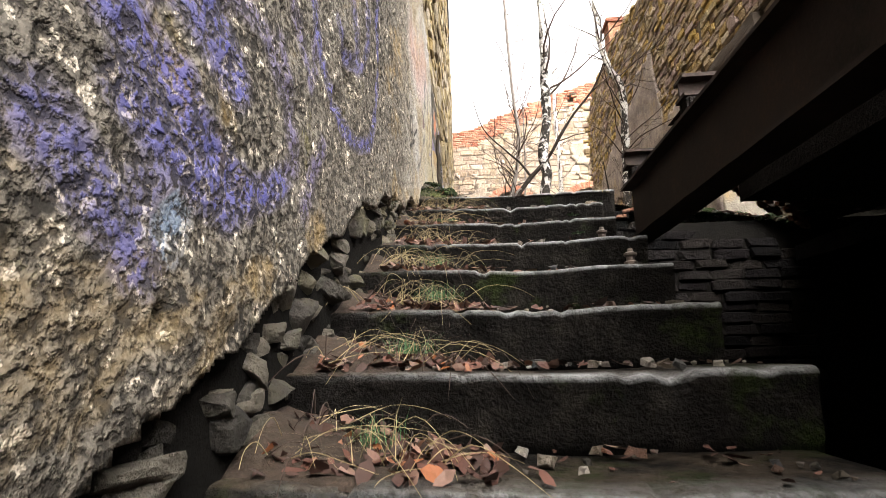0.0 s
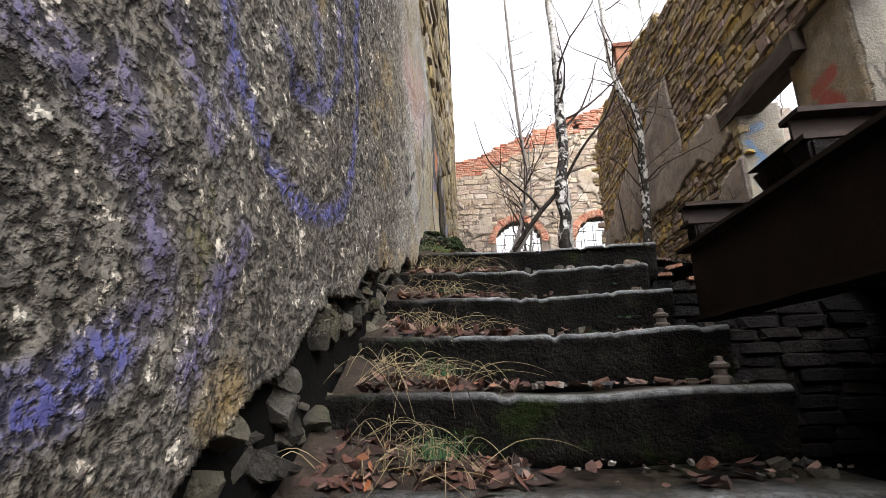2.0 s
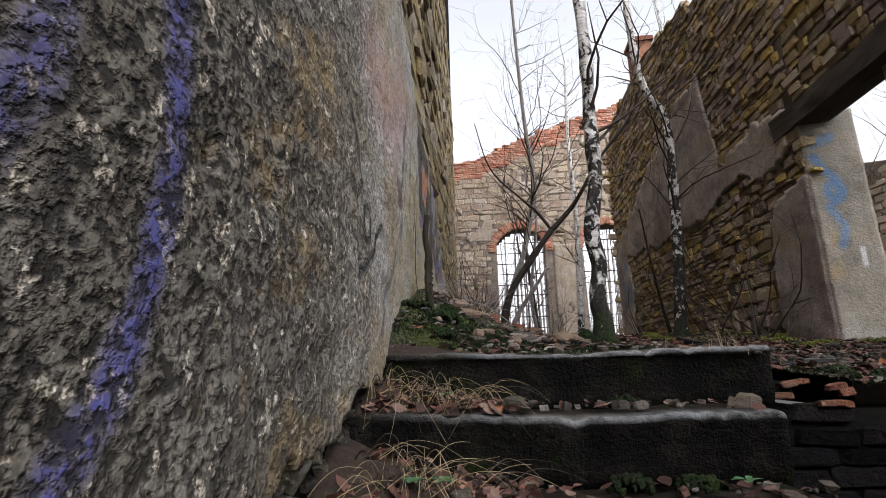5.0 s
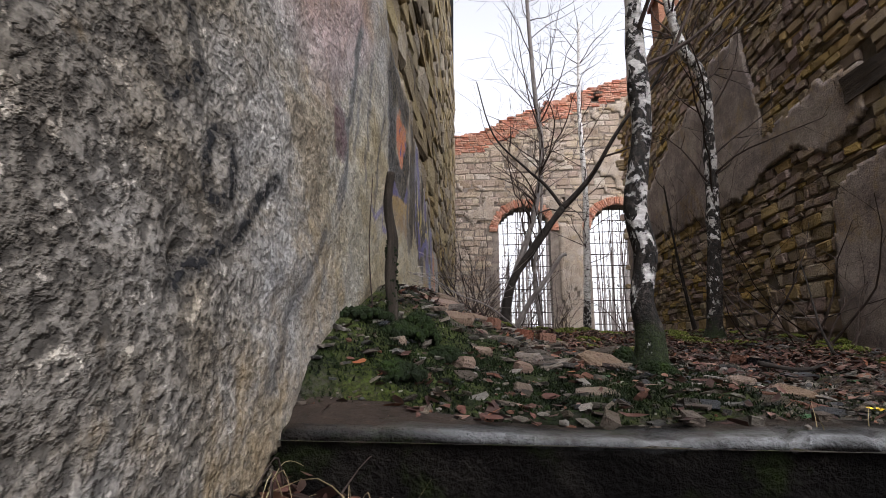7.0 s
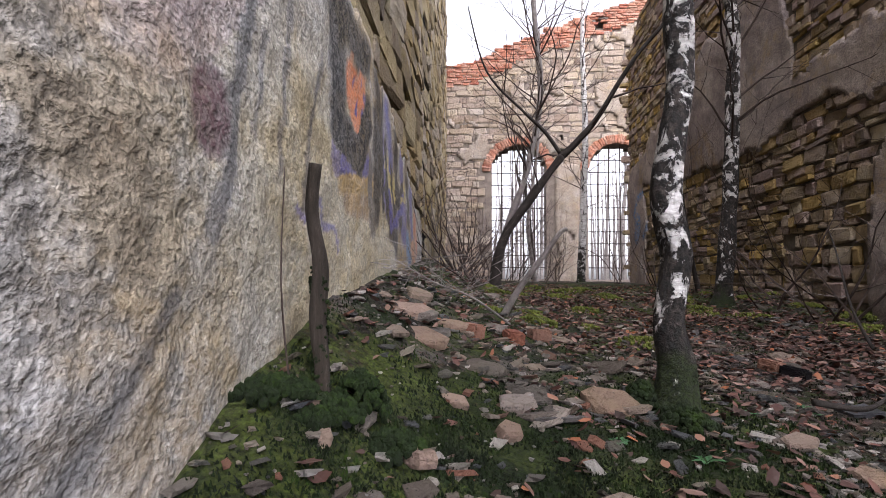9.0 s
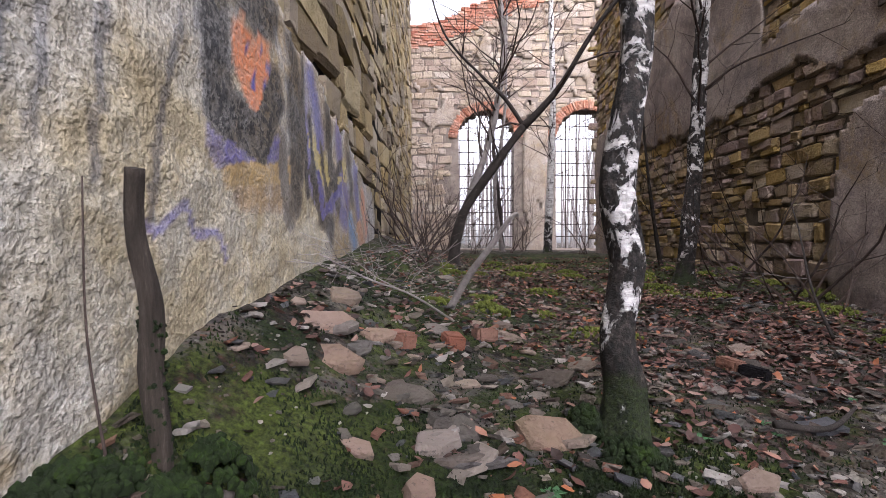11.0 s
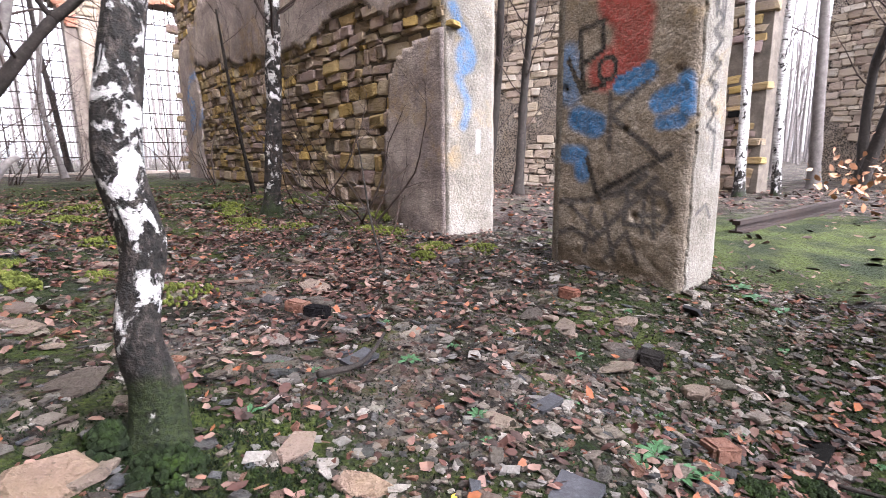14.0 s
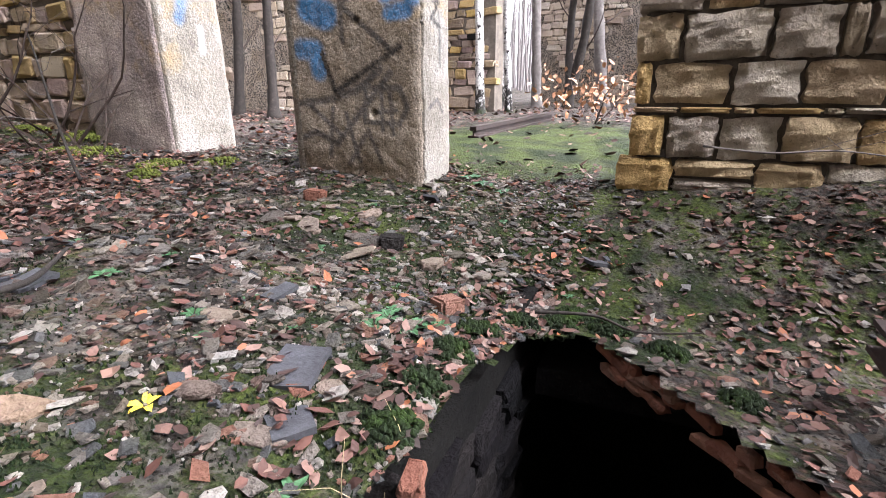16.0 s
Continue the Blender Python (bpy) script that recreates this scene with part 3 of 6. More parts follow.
gx = axis_steps([(-400, -60, 60), (-60, -8, 6), (-8, -1, 0.7), (-1, -0.2, 0.2), (-0.2, 4.6, 0.045), (4.6, 9, 0.16), (9, 16, 0.5), (16, 60, 5), (60, 400, 60)])
gy = axis_steps([(-400, -60, 60), (-60, -8, 6), (-8, 2, 0.8), (2, 4.9, 0.16), (4.9, 10.5, 0.045), (10.5, 15, 0.1), (15, 24, 0.3), (24, 60, 4), (60, 600, 60)])
gverts, gfaces, gmoss = [], [], []
for y in gy:
    for x in gx:
        gverts.append((x, y, rough_ground(x, y)))
        green = 0.40
        # moss added here to darken the wall foot in place of shade
        green += 0.3 * math.exp(-((x - 0.25) / 0.35) ** 2 - ((y - 6.85) / 0.35) ** 2)
        green += 0.5 * math.exp(-((x - 0.75) / 0.55) ** 2 - ((y - 7.15) / 0.42) ** 2)
        green += 0.65 * math.exp(-((x - 1.35) / 0.30) ** 2 - ((y - 7.45) / 0.35) ** 2)
        green += 0.45 * math.exp(-((x - 2.8) / 1.0) ** 2 - ((y - 6.7) / 0.45) ** 2)
        green += 0.45 * math.exp(-((x - 0.6) / 0.7) ** 2 - ((y - 9.6) / 1.4) ** 2)
        green += 0.50 * math.exp(-((x - 2.2) / 1.6) ** 2 - ((y - 13.5) / 3.2) ** 2)
        green += 0.65 * math.exp(-((x - 6.2) / 1.7) ** 2 - ((y - 7.4) / 1.2) ** 2)
        green += 0.25 * math.exp(-((x - 3.3) / 0.5) ** 2 - ((y - 7.6) / 0.4) ** 2)
        green += 0.15 * math.exp(-((x - 3.5) / 0.8) ** 2 - ((y - 5.7) / 0.9) ** 2)
        gmoss.append((0, 0, 0, min(1.0, green)))
nx = len(gx)
for j in range(len(gy) - 1):
    for i in range(nx - 1):
        cx, cy = (gx[i] + gx[i + 1]) / 2, (gy[j] + gy[j + 1]) / 2
        if cy < 6.42 and -0.6 < cx < 1.62 and cy > -6.5:
            continue
        if in_pit(cx, cy) or (cy < 4.95 and 1.6 < cx < 1.8 and cy > -6.5):
            continue
        a = j * nx + i
        gfaces.append((a, a + 1, a + nx + 1, a + nx))
ground = mesh_object("ground", gverts, gfaces, M_GROUND, smooth=True)
tagged(ground, "mossy rubble-strewn soil with leaf litter", "ground", kind="structure")
layer = ground.data.attributes.new("moss", "FLOAT_COLOR", "POINT")
layer.data.foreach_set("color", np.array(gmoss, dtype=np.float32).ravel())

# slab of the vault that carries the ground beside the stairs
slab_root = tagged(new("floor_vault"), "broken brick vault carrying the ground beside the stairs", "vault", kind="structure")
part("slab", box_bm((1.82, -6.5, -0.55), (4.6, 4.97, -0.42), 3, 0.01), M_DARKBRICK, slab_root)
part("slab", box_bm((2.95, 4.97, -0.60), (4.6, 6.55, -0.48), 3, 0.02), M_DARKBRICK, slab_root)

# cellar below, its darkness put into near-black surfaces
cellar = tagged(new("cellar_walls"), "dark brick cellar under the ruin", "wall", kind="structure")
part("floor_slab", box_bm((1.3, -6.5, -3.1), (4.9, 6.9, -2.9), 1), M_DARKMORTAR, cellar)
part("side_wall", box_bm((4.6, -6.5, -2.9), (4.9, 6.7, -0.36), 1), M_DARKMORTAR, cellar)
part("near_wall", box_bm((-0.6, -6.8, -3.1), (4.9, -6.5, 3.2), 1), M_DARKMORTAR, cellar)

# ---- stairs ----
stairs = tagged(new("stone_stairs"), "worn stone steps with shade put in as near-black, painted nosing glint and moss", "stairs", kind="structure")


def stone_step(k):
    """One solid step with a rounded, chipped nosing."""
    yn, zt = TOP_Y - (7 - k) * TREAD, (k - 7) * RISE
    depth = 0.95 if k == 7 else TREAD + 0.10
    prof = [(0.035, -RISE - 0.03), (0.014, -RISE + 0.03), (0.008, -0.050), (-0.002, -0.036), (-0.006, -0.022), (-0.002, -0.009), (0.010, -0.001), (0.028, 0.002), (0.14, 0.0), (0.26, -0.004), (depth, -0.008), (depth, -RISE - 0.03)]
    # worn nosing together with its painted glint, per profile point
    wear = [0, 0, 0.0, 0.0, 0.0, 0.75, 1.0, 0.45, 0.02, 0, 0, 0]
    xr = STAIR_R + 0.03 * math.sin(k * 2.1) + (0.16 if k == 7 else 0)
    if k <= 2:
        xr += 0.03
    xs = [LEFT_X - 0.25 + (xr - LEFT_X + 0.25) * i / 70 for i in range(71)]
    verts, cols, faces = [], [], []
    m = len(prof)
    for x in xs:
        sag = -0.016 * math.exp(-((x - 0.85) / 0.35) ** 2) + 0.006 * fbm(x * 5, k * 3.1, 0, 4)
        chip = max(0.0, fbm(x * 14, k * 7.7, 5, 3) - 0.22) * 0.05
        edge = (x - xs[0]) / (xs[-1] - xs[0])
        end = max(0.0, edge - 0.985) * 2
        for (dy, dz), w in zip(prof, wear):
            c = chip if -0.05 < dz < 0.01 and dy < 0.06 else 0.0
            verts.append((x, yn + (lerp([(1.0, depth), (1.35, 0.30)], x) if k == 7 and dy == depth else dy) + c * 0.8 + 0.004 * fbm(x * 4, dz * 9, k, 3) + (0.02 * end), zt + dz + (sag if dz > -0.07 else 0) - c * 0.6))
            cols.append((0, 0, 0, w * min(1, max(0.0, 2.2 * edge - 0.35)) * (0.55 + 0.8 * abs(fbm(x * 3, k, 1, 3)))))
    for i in range(len(xs) - 1):
        for j in range(m):
            a, b = i * m + j, i * m + (j + 1) % m
            faces.append((a, b, b + m, a + m))
    faces.append(tuple(range(m))[::-1])
    faces.append(tuple((len(xs) - 1) * m + j for j in range(m)))
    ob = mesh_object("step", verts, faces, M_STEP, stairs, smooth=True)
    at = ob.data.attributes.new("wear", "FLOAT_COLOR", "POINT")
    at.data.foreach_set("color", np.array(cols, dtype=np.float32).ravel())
    bm = bmesh.new()
    bm.from_mesh(ob.data)
    bmesh.ops.recalc_face_normals(bm, faces=bm.faces[:])
    bm.to_mesh(ob.data)
    bm.free()
    return ob


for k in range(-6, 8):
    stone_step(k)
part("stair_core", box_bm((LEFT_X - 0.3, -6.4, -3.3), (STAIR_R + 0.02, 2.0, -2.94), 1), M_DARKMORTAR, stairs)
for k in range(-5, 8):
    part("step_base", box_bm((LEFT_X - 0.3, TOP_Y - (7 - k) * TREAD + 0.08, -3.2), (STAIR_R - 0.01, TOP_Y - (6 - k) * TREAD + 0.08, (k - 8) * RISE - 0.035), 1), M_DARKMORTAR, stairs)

# ---- left wall ----
wall_left = tagged(new("wall_left"), "tall rendered stone wall with faded graffiti", "wall", kind="structure")


def plaster_left(y, z):
    """Where the render still holds: below it the foundation shows, to the far side bare stone."""
    w = 0.10 * fbm(y * 2.3, z * 2.3, 2, 4)
    foot = lerp([(-6, -1.9), (2.4, -1.72), (3.7, -1.18), (4.6, -0.62), (5.3, -0.34), (6.1, -0.12), (6.5, -0.02), (6.8, -0.1), (20, -0.1)], y)
    far = lerp([(6.6, 14.0), (6.7, 2.55), (6.85, 2.05), (7.2, 1.85), (7.56, 1.62), (8.25, 1.56), (9.0, 1.48), (10.0, 1.32), (11.2, 1.1)], y)
    return z > foot + 0.8 * w and z < far + w and y < 11.2


verts = []
for y in (-6.8, 8.0, BACK_Y + 0.5):
    for x, z in ((left_x(y) - 0.055, -3.2), (left_x(y) - 0.055, 14.0), (left_x(y) - 0.75, 14.0), (left_x(y) - 0.75, -3.2)):
        verts.append((x, y, z))
faces = [(0, 1, 5, 4), (1, 2, 6, 5), (2, 3, 7, 6), (3, 0, 4, 7), (4, 5, 9, 8), (5, 6, 10, 9), (6, 7, 11, 10), (7, 4, 8, 11), (3, 2, 1, 0), (8, 9, 10, 11)]
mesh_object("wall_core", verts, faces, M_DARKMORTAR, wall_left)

BLUE, BLACK, OLDBLACK, RED, CYAN, ORANGE, VIOLET, WHITE, GREEN = (0.075, 0.08, 0.33), (0.02, 0.02, 0.022), (0.06, 0.06, 0.065), (0.42, 0.07, 0.06), (0.05, 0.22, 0.50), (0.62, 0.22, 0.10), (0.12, 0.10, 0.30), (0.62, 0.62, 0.62), (0.15, 0.25, 0.12)
INK = (0.10, 0.09, 0.27)
LEFT_PAINT = [
    (BLUE, 0.030, 0.05, 0.85, [(3.05, -0.60), (3.25, -0.67), (3.38, -0.71), (3.48, -0.77), (3.69, -0.84)]),
    (BLUE, 0.025, 0.05, 0.7, [(3.15, -0.90), (3.30, -1.00), (3.36, -1.05)]),
    (VIOLET, 0.014, 0.04, 0.55, [(3.53, -0.42), (3.60, -0.39), (3.75, -0.39), (3.89, -0.49), (3.97, -0.65), (3.90, -0.72)]),
    (BLUE, 0.022, 0.04, 0.9, [(3.88, -0.74), (3.80, -0.80), (3.68, -0.83), (3.58, -0.80), (3.45, -0.75), (3.42, -0.69)]),
    (BLUE, 0.022, 0.04, 0.9, [(3.42, -0.47), (3.52, -0.50), (3.60, -0.57), (3.62, -0.60)]),
    (BLUE, 0.020, 0.04, 0.8, [(3.19, -0.66), (3.24, -0.63), (3.34, -0.53)]),
    (BLUE, 0.020, 0.05, 0.5, [(3.37, -0.77), (3.41, -0.86), (3.35, -0.93), (3.33, -1.0)]),
    (CYAN, 0.016, 0.05, 0.3, [(3.44, -0.94), (3.41, -1.01)]),
    (VIOLET, 0.010, 0.03, 0.5, [(3.82, -0.34), (3.90, -0.46), (3.96, -0.67)]),
    (BLUE, 0.022, 0.05, 0.75, [(3.40, -0.52), (3.55, -0.58), (3.62, -0.60)]),
    (BLUE, 0.030, 0.05, 0.85, [(3.3, -0.78), (3.5, -0.86), (3.62, -0.88)]),
    (VIOLET, 0.012, 0.03, 0.6, [(3.91, -0.16), (4.0, -0.28), (4.06, -0.35), (4.10, -0.27), (4.06, 0.3)]),
    (VIOLET, 0.012, 0.04, 0.6, [(4.2, -0.5), (4.12, -0.62), (4.05, -0.78)]),
    (BLUE, 0.016, 0.03, 0.85, [(3.99, 0.06), (4.09, -0.12), (4.15, -0.17), (4.22, -0.23), (4.33, -0.29), (4.45, -0.33), (4.62, -0.32), (4.81, -0.24), (4.92, -0.10), (4.97, 0.05), (4.99, 0.26), (4.96, 0.57), (4.95, 1.1)]),
    (BLUE, 0.015, 0.03, 0.6, [(4.31, 0.06), (4.41, 0.01), (4.57, 0.02), (4.66, 0.08), (4.70, 0.11), (4.76, 0.28), (4.72, 0.6)]),
    (BLUE, 0.02, 0.04, 0.6, [(4.47, 0.35), (4.56, 0.18), (4.57, 0.04)]),
    (BLACK, 0.014, 0.009, 1.0, [(5.90, 0.86), (6.01, 0.71), (6.06, 0.63), (5.99, 0.55), (5.93, 0.59)]),
    (BLACK, 0.013, 0.008, 1.0, arc(6.135, 0.485, 0.042, 0.068, 60, 400)),
    (BLACK, 0.014, 0.009, 1.0, [(6.35, 0.53), (6.21, 0.38), (6.03, 0.26)]),
    (OLDBLACK, 0.010, 0.018, 0.75, [(6.70, 0.49), (6.58, 0.35), (6.46, 0.20), (6.39, 0.08)]),
    ((0.10, 0.05, 0.06), 0.03, 0.03, 0.9, arc(6.785, 0.845, 0.03, 0.05, 0, 360)),
    ((0.45, 0.24, 0.22), 0.10, 0.25, 0.45, [(6.30, 1.25), (6.62, 1.15), (6.9, 1.45)]),
    (OLDBLACK, 0.008, 0.02, 0.5, [(6.89, 0.97), (6.85, 0.72)]),
    (OLDBLACK, 0.008, 0.02, 0.4, [(7.0, 1.1), (6.98, 0.85)]),
    (BLACK, 0.07, 0.05, 0.92, [(7.55, 1.55), (7.57, 1.25), (7.60, 1.06), (7.90, 1.02), (8.05, 1.25)]),
    (BLACK, 0.06, 0.06, 0.92, [(7.62, 1.5), (7.85, 1.45), (8.0, 1.5)]),
    (ORANGE, 0.075, 0.04, 0.95, [(7.76, 1.28), (7.85, 1.20), (7.92, 1.30)]),
    (VIOLET, 0.05, 0.08, 0.7, [(7.60, 0.98), (7.80, 0.88), (8.1, 0.95)]),
    ((0.33, 0.20, 0.07), 0.09, 0.10, 0.6, [(7.8, 0.90), (8.3, 0.92)]),
    (BLACK, 0.045, 0.06, 0.85, [(8.28, 1.32), (8.36, 0.85)]),
    (VIOLET, 0.04, 0.06, 0.85, [(8.46, 1.30), (8.56, 1.0), (8.68, 0.92)]),
    (BLUE, 0.04, 0.07, 0.75, [(8.9, 1.05), (9.1, 0.95), (9.5, 0.82)]),
    (BLACK, 0.05, 0.07, 0.85, [(8.62, 1.02), (8.8, 0.85), (9.05, 0.74)]),
    ((0.10, 0.08, 0.06), 0.06, 0.08, 0.8, [(8.15, 1.02), (8.25, 0.82)]),
    (CYAN, 0.05, 0.09, 0.6, [(9.7, 0.80), (9.9, 0.68)]),
    ((0.55, 0.25, 0.12), 0.06, 0.1, 0.6, [(10.1, 0.8), (10.4, 0.65)]),
    (OLDBLACK, 0.010, 0.02, 0.6, [(7.40, 1.22), (7.35, 1.08), (7.30, 0.87), (7.28, 0.72)]),
    (VIOLET, 0.008, 0.015, 0.7, [(7.22, 0.72), (7.29, 0.69), (7.42, 0.77), (7.48, 0.69), (7.60, 0.70), (7.65, 0.62)]),
    (OLDBLACK, 0.010, 0.02, 0.5, [(7.15, 1.3), (7.10, 0.8)]),
    (OLDBLACK, 0.014, 0.025, 0.7, [(6.98, 1.35), (6.90, 1.0), (6.86, 0.75), (6.80, 0.62)]),
    (BLACK, 0.05, 0.06, 0.85, [(8.25, 1.5), (8.42, 1.25), (8.40, 1.0)]),
    (BLUE, 0.05, 0.07, 0.8, [(8.6, 1.45), (8.8, 1.2), (8.75, 0.95)]),
    (BLACK, 0.05, 0.06, 0.85, [(8.95, 1.4), (9.05, 1.1), (9.25, 0.9)]),
    (VIOLET, 0.06, 0.08, 0.85, [(9.3, 1.35), (9.4, 1.05), (9.6, 0.95)]),
    (BLACK, 0.05, 0.07, 0.8, [(9.7, 1.25), (9.8, 1.0)]),
    (BLUE, 0.06, 0.1, 0.7, [(10.0, 1.2), (10.1, 0.85)]),
    ((0.50, 0.40, 0.12), 0.05, 0.08, 0.7, [(8.5, 1.15), (9.15, 1.0), (9.5, 1.15)]),
    (ORANGE, 0.05, 0.08, 0.6, [(10.4, 1.05), (10.6, 0.8)]),
    *[(INK, 0.016, 0.012, 1.0, [q]) for q in ((7.80, 1.31), (7.90, 1.33), (7.86, 1.25), (7.95, 1.24), (7.85, 1.19), (7.98, 1.30))],
    (BLACK, 0.03, 0.04, 0.95, [(7.59, 1.10), (7.66, 1.05), (7.76, 1.04), (8.0, 1.10), (8.12, 1.22)]),
    (INK, 0.03, 0.06, 0.8, [(7.66, 0.94), (7.82, 0.98), (7.98, 1.0), (8.16, 1.05)]),
    (BLACK, 0.022, 0.03, 0.9, [(8.44, 1.5), (8.47, 1.33), (8.53, 0.91)]),
    (BLACK, 0.020, 0.03, 0.9, [(8.57, 1.27), (8.65, 0.90)]),
    (BLACK, 0.025, 0.04, 0.9, [(8.82, 1.17), (8.94, 0.93), (9.36, 1.18)]),
    (INK, 0.03, 0.05, 0.9, [(8.76, 1.01), (8.85, 0.82), (9.34, 1.02)]),
    ((0.42, 0.27, 0.08), 0.035, 0.05, 0.7, [(7.68, 0.88), (8.28, 0.96)]),
    ((0.50, 0.42, 0.22), 0.25, 0.5, 0.35, [(7.3, 0.75), (8.6, 0.70)]),
]
left_paint = strokes([(c, h, s, a * (0.85 if c is BLUE or c is VIOLET else 1.0), q) for c, h, s, a, q in LEFT_PAINT])


def left_face(y, z, d):
    """The render's uneven face; d is set back from it."""
    rough = lerp([(5.6, 1.0), (6.7, 0.45), (7.3, 0.15)], y)
    grain = noise.noise(Vector((y * 25, z * 25, 2)))
    bulge = 0.018 * fbm(y * 0.9, z * 0.9, 1, 3) + 0.010 * fbm(y * 7, z * 7, 4, 4) + rough * (0.005 * min(grain, 0.25) - 0.012 * max(0.0, -grain - 0.35))
    hole = 0.0
    for hy, hz, r, dep in ((4.50, -0.10, 0.055, 0.05), (4.44, -0.02, 0.05, 0.04), (4.72, 0.10, 0.02, 0.05), (3.42, -1.14, 0.016, 0.05), (4.33, -0.25, 0.03, 0.03), (5.1, 0.3, 0.02, 0.03), (6.05, 0.30, 0.02, 0.03)):
        q = math.hypot(y - hy, (z - hz) * 0.7) / r
        if q < 2:
            hole += dep * math.exp(-q * q)
    return (left_x(y) + bulge - hole + d, y, z)


ly = axis_steps([(-6.8, 2.0, 0.3), (2.0, 2.7, 0.05), (2.7, 6.6, 0.0115), (6.6, 7.4, 0.016), (7.4, 9.2, 0.022), (9.2, 11.2, 0.06)])
lz = axis_steps([(-3.1, -1.9, 0.1), (-1.9, -1.3, 0.025), (-1.3, 1.2, 0.0115), (1.2, 2.6, 0.035), (2.6, 5.0, 0.12), (5.0, 14.0, 0.75)])
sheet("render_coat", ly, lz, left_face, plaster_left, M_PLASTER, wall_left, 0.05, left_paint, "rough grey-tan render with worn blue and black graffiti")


def left_bare(y, z):
    return not plaster_left(y, z) and y > 6.55 and z > ground_z(left_x(y) + 0.02, y) - 0.15


def left_frame(y, z):
    rec = 0.03 if 11.3 < y < 12.4 else 0.0
    return Vector((left_x(y) - 0.045 - rec, y, z)), Vector((0, 1, 0)), Vector((1, 0, 0))


rng = random.Random(5)
near_l = masonry(rng, 6.6, 8.9, 0.6, 3.0, 0.26, 0.13, left_frame, left_bare, 0.14, 0.03)
placed("stone", near_l[:300], mat_left := stone_material("ochre_block", [(0.12, 0.095, 0.07), (0.26, 0.19, 0.09), (0.33, 0.27, 0.16), (0.20, 0.16, 0.115), (0.36, 0.31, 0.24)], lich=0.5, soot=0.6), wall_left)
far_l = masonry(rng, 8.9, BACK_Y, 0.3, 8.2, 0.42, 0.22, left_frame, left_bare, 0.16, 0.035) + masonry(rng, 6.6, 8.9, 3.0, 8.0, 0.4, 0.2, left_frame, left_bare, 0.14, 0.03)
joined("rubble_stone", far_l + near_l[300:], M_STONE_LEFT, wall_left)

# foundation rocks under the render, beside the steps
rng = random.Random(8)
foot_items = []
for i in range(135):
    y = 2.6 + 4.0 * i / 135 + rng.uniform(-.03, .03)
    zs = (y - TOP_Y) / TREAD * RISE
    foot = lerp([(2.4, -1.72), (3.7, -1.18), (4.6, -0.62), (5.3, -0.34), (6.1, -0.12), (6.5, -0.02)], y)
    for _ in range(2):
        z = rng.uniform(zs - 0.20, foot + 0.02)
        s = rng.uniform(0.04, 0.105)
        m = Matrix.Translation((LEFT_X - 0.078 + rng.uniform(-.025, .025), y, z)) @ Euler((rng.uniform(-.5, .5), rng.uniform(-.35, .35), rng.uniform(-.6, .6))).to_matrix().to_4x4() @ Matrix.Diagonal((s * 1.2, s * rng.uniform(1.0, 1.9), s * rng.uniform(.5, .95), 1))
        foot_items.append((rng.randrange(10), m))
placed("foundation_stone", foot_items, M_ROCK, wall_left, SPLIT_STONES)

# ---- back wall with arched windows ----
wall_back = tagged(new("wall_back"), "tall pale gable wall with arched windows and brick coping", "wall", kind="structure")
ARCHES = ((0.76, 2.42, 0.5, 3.72), (3.63, 5.29, 0.5, 3.72), (6.5, 8.16, 0.5, 3.72))
HOLES = ((2.24, 4.99, 0.16), (4.02, 4.99, 0.16), (2.88, 4.70, 0.13), (4.03, 8.15, 0.28))


def back_top(x):
    return lerp([(-0.7, 6.95), (0.2, 7.05), (1.0, 7.45), (3.0, 8.15), (5.2, 8.85), (8.0, 9.5), (12, 8.0)], x) + 0.10 * fbm(x * 2.2, 0, 1, 4)


def back_open(x, z, grow=0.0):
    for a, b, sill, spring in ARCHES:
        r, c = (b - a) / 2 + grow, (a + b) / 2
        if sill - grow < z <= spring and abs(x - c) < r:
            return True
        if z > spring and math.hypot(x - c, (z - spring) * 1.05) < r:
            return True
    return any(abs(x - hx) < s / 2 and abs(z - hz) < s * 0.6 for hx, hz, s in HOLES)


def back_grid():
    """Wall body with its openings cut through, in cells of about 0.1 m."""
    xs, zs = axis_steps([(-1.6, 12.0, 0.1)]), axis_steps([(-0.3, 9.8, 0.1)])
    verts, faces, idx = [], [], {}

    def v(i, j, b):
        if (i, j, b) not in idx:
            idx[(i, j, b)] = len(verts)
            verts.append((xs[i], BACK_Y + 0.06 + (0.62 if b else 0.0), zs[j]))
        return idx[(i, j, b)]

    def solid(i, j):
        if not (0 <= i < len(xs) - 1 and 0 <= j < len(zs) - 1):
            return False
        x, z = (xs[i] + xs[i + 1]) / 2, (zs[j] + zs[j + 1]) / 2
        return z < back_top(x) and not back_open(x, z, 0.0)
    for i in range(len(xs) - 1):
        for j in range(len(zs) - 1):
            if not solid(i, j):
                continue
            faces.append((v(i, j, 0), v(i + 1, j, 0), v(i + 1, j + 1, 0), v(i, j + 1, 0)))
            faces.append((v(i, j + 1, 1), v(i + 1, j + 1, 1), v(i + 1, j, 1), v(i, j, 1)))
            for di, dj, a, b in ((-1, 0, (i, j + 1), (i, j)), (1, 0, (i + 1, j), (i + 1, j + 1)), (0, -1, (i, j), (i + 1, j)), (0, 1, (i + 1, j + 1), (i, j + 1))):
                if not solid(i + di, j + dj):
                    faces.append((v(*a, 0), v(*a, 1), v(*b, 1), v(*b, 0)))
    return verts, faces


mesh_object("wall_core", *back_grid(), M_PALEMORTAR, wall_back)


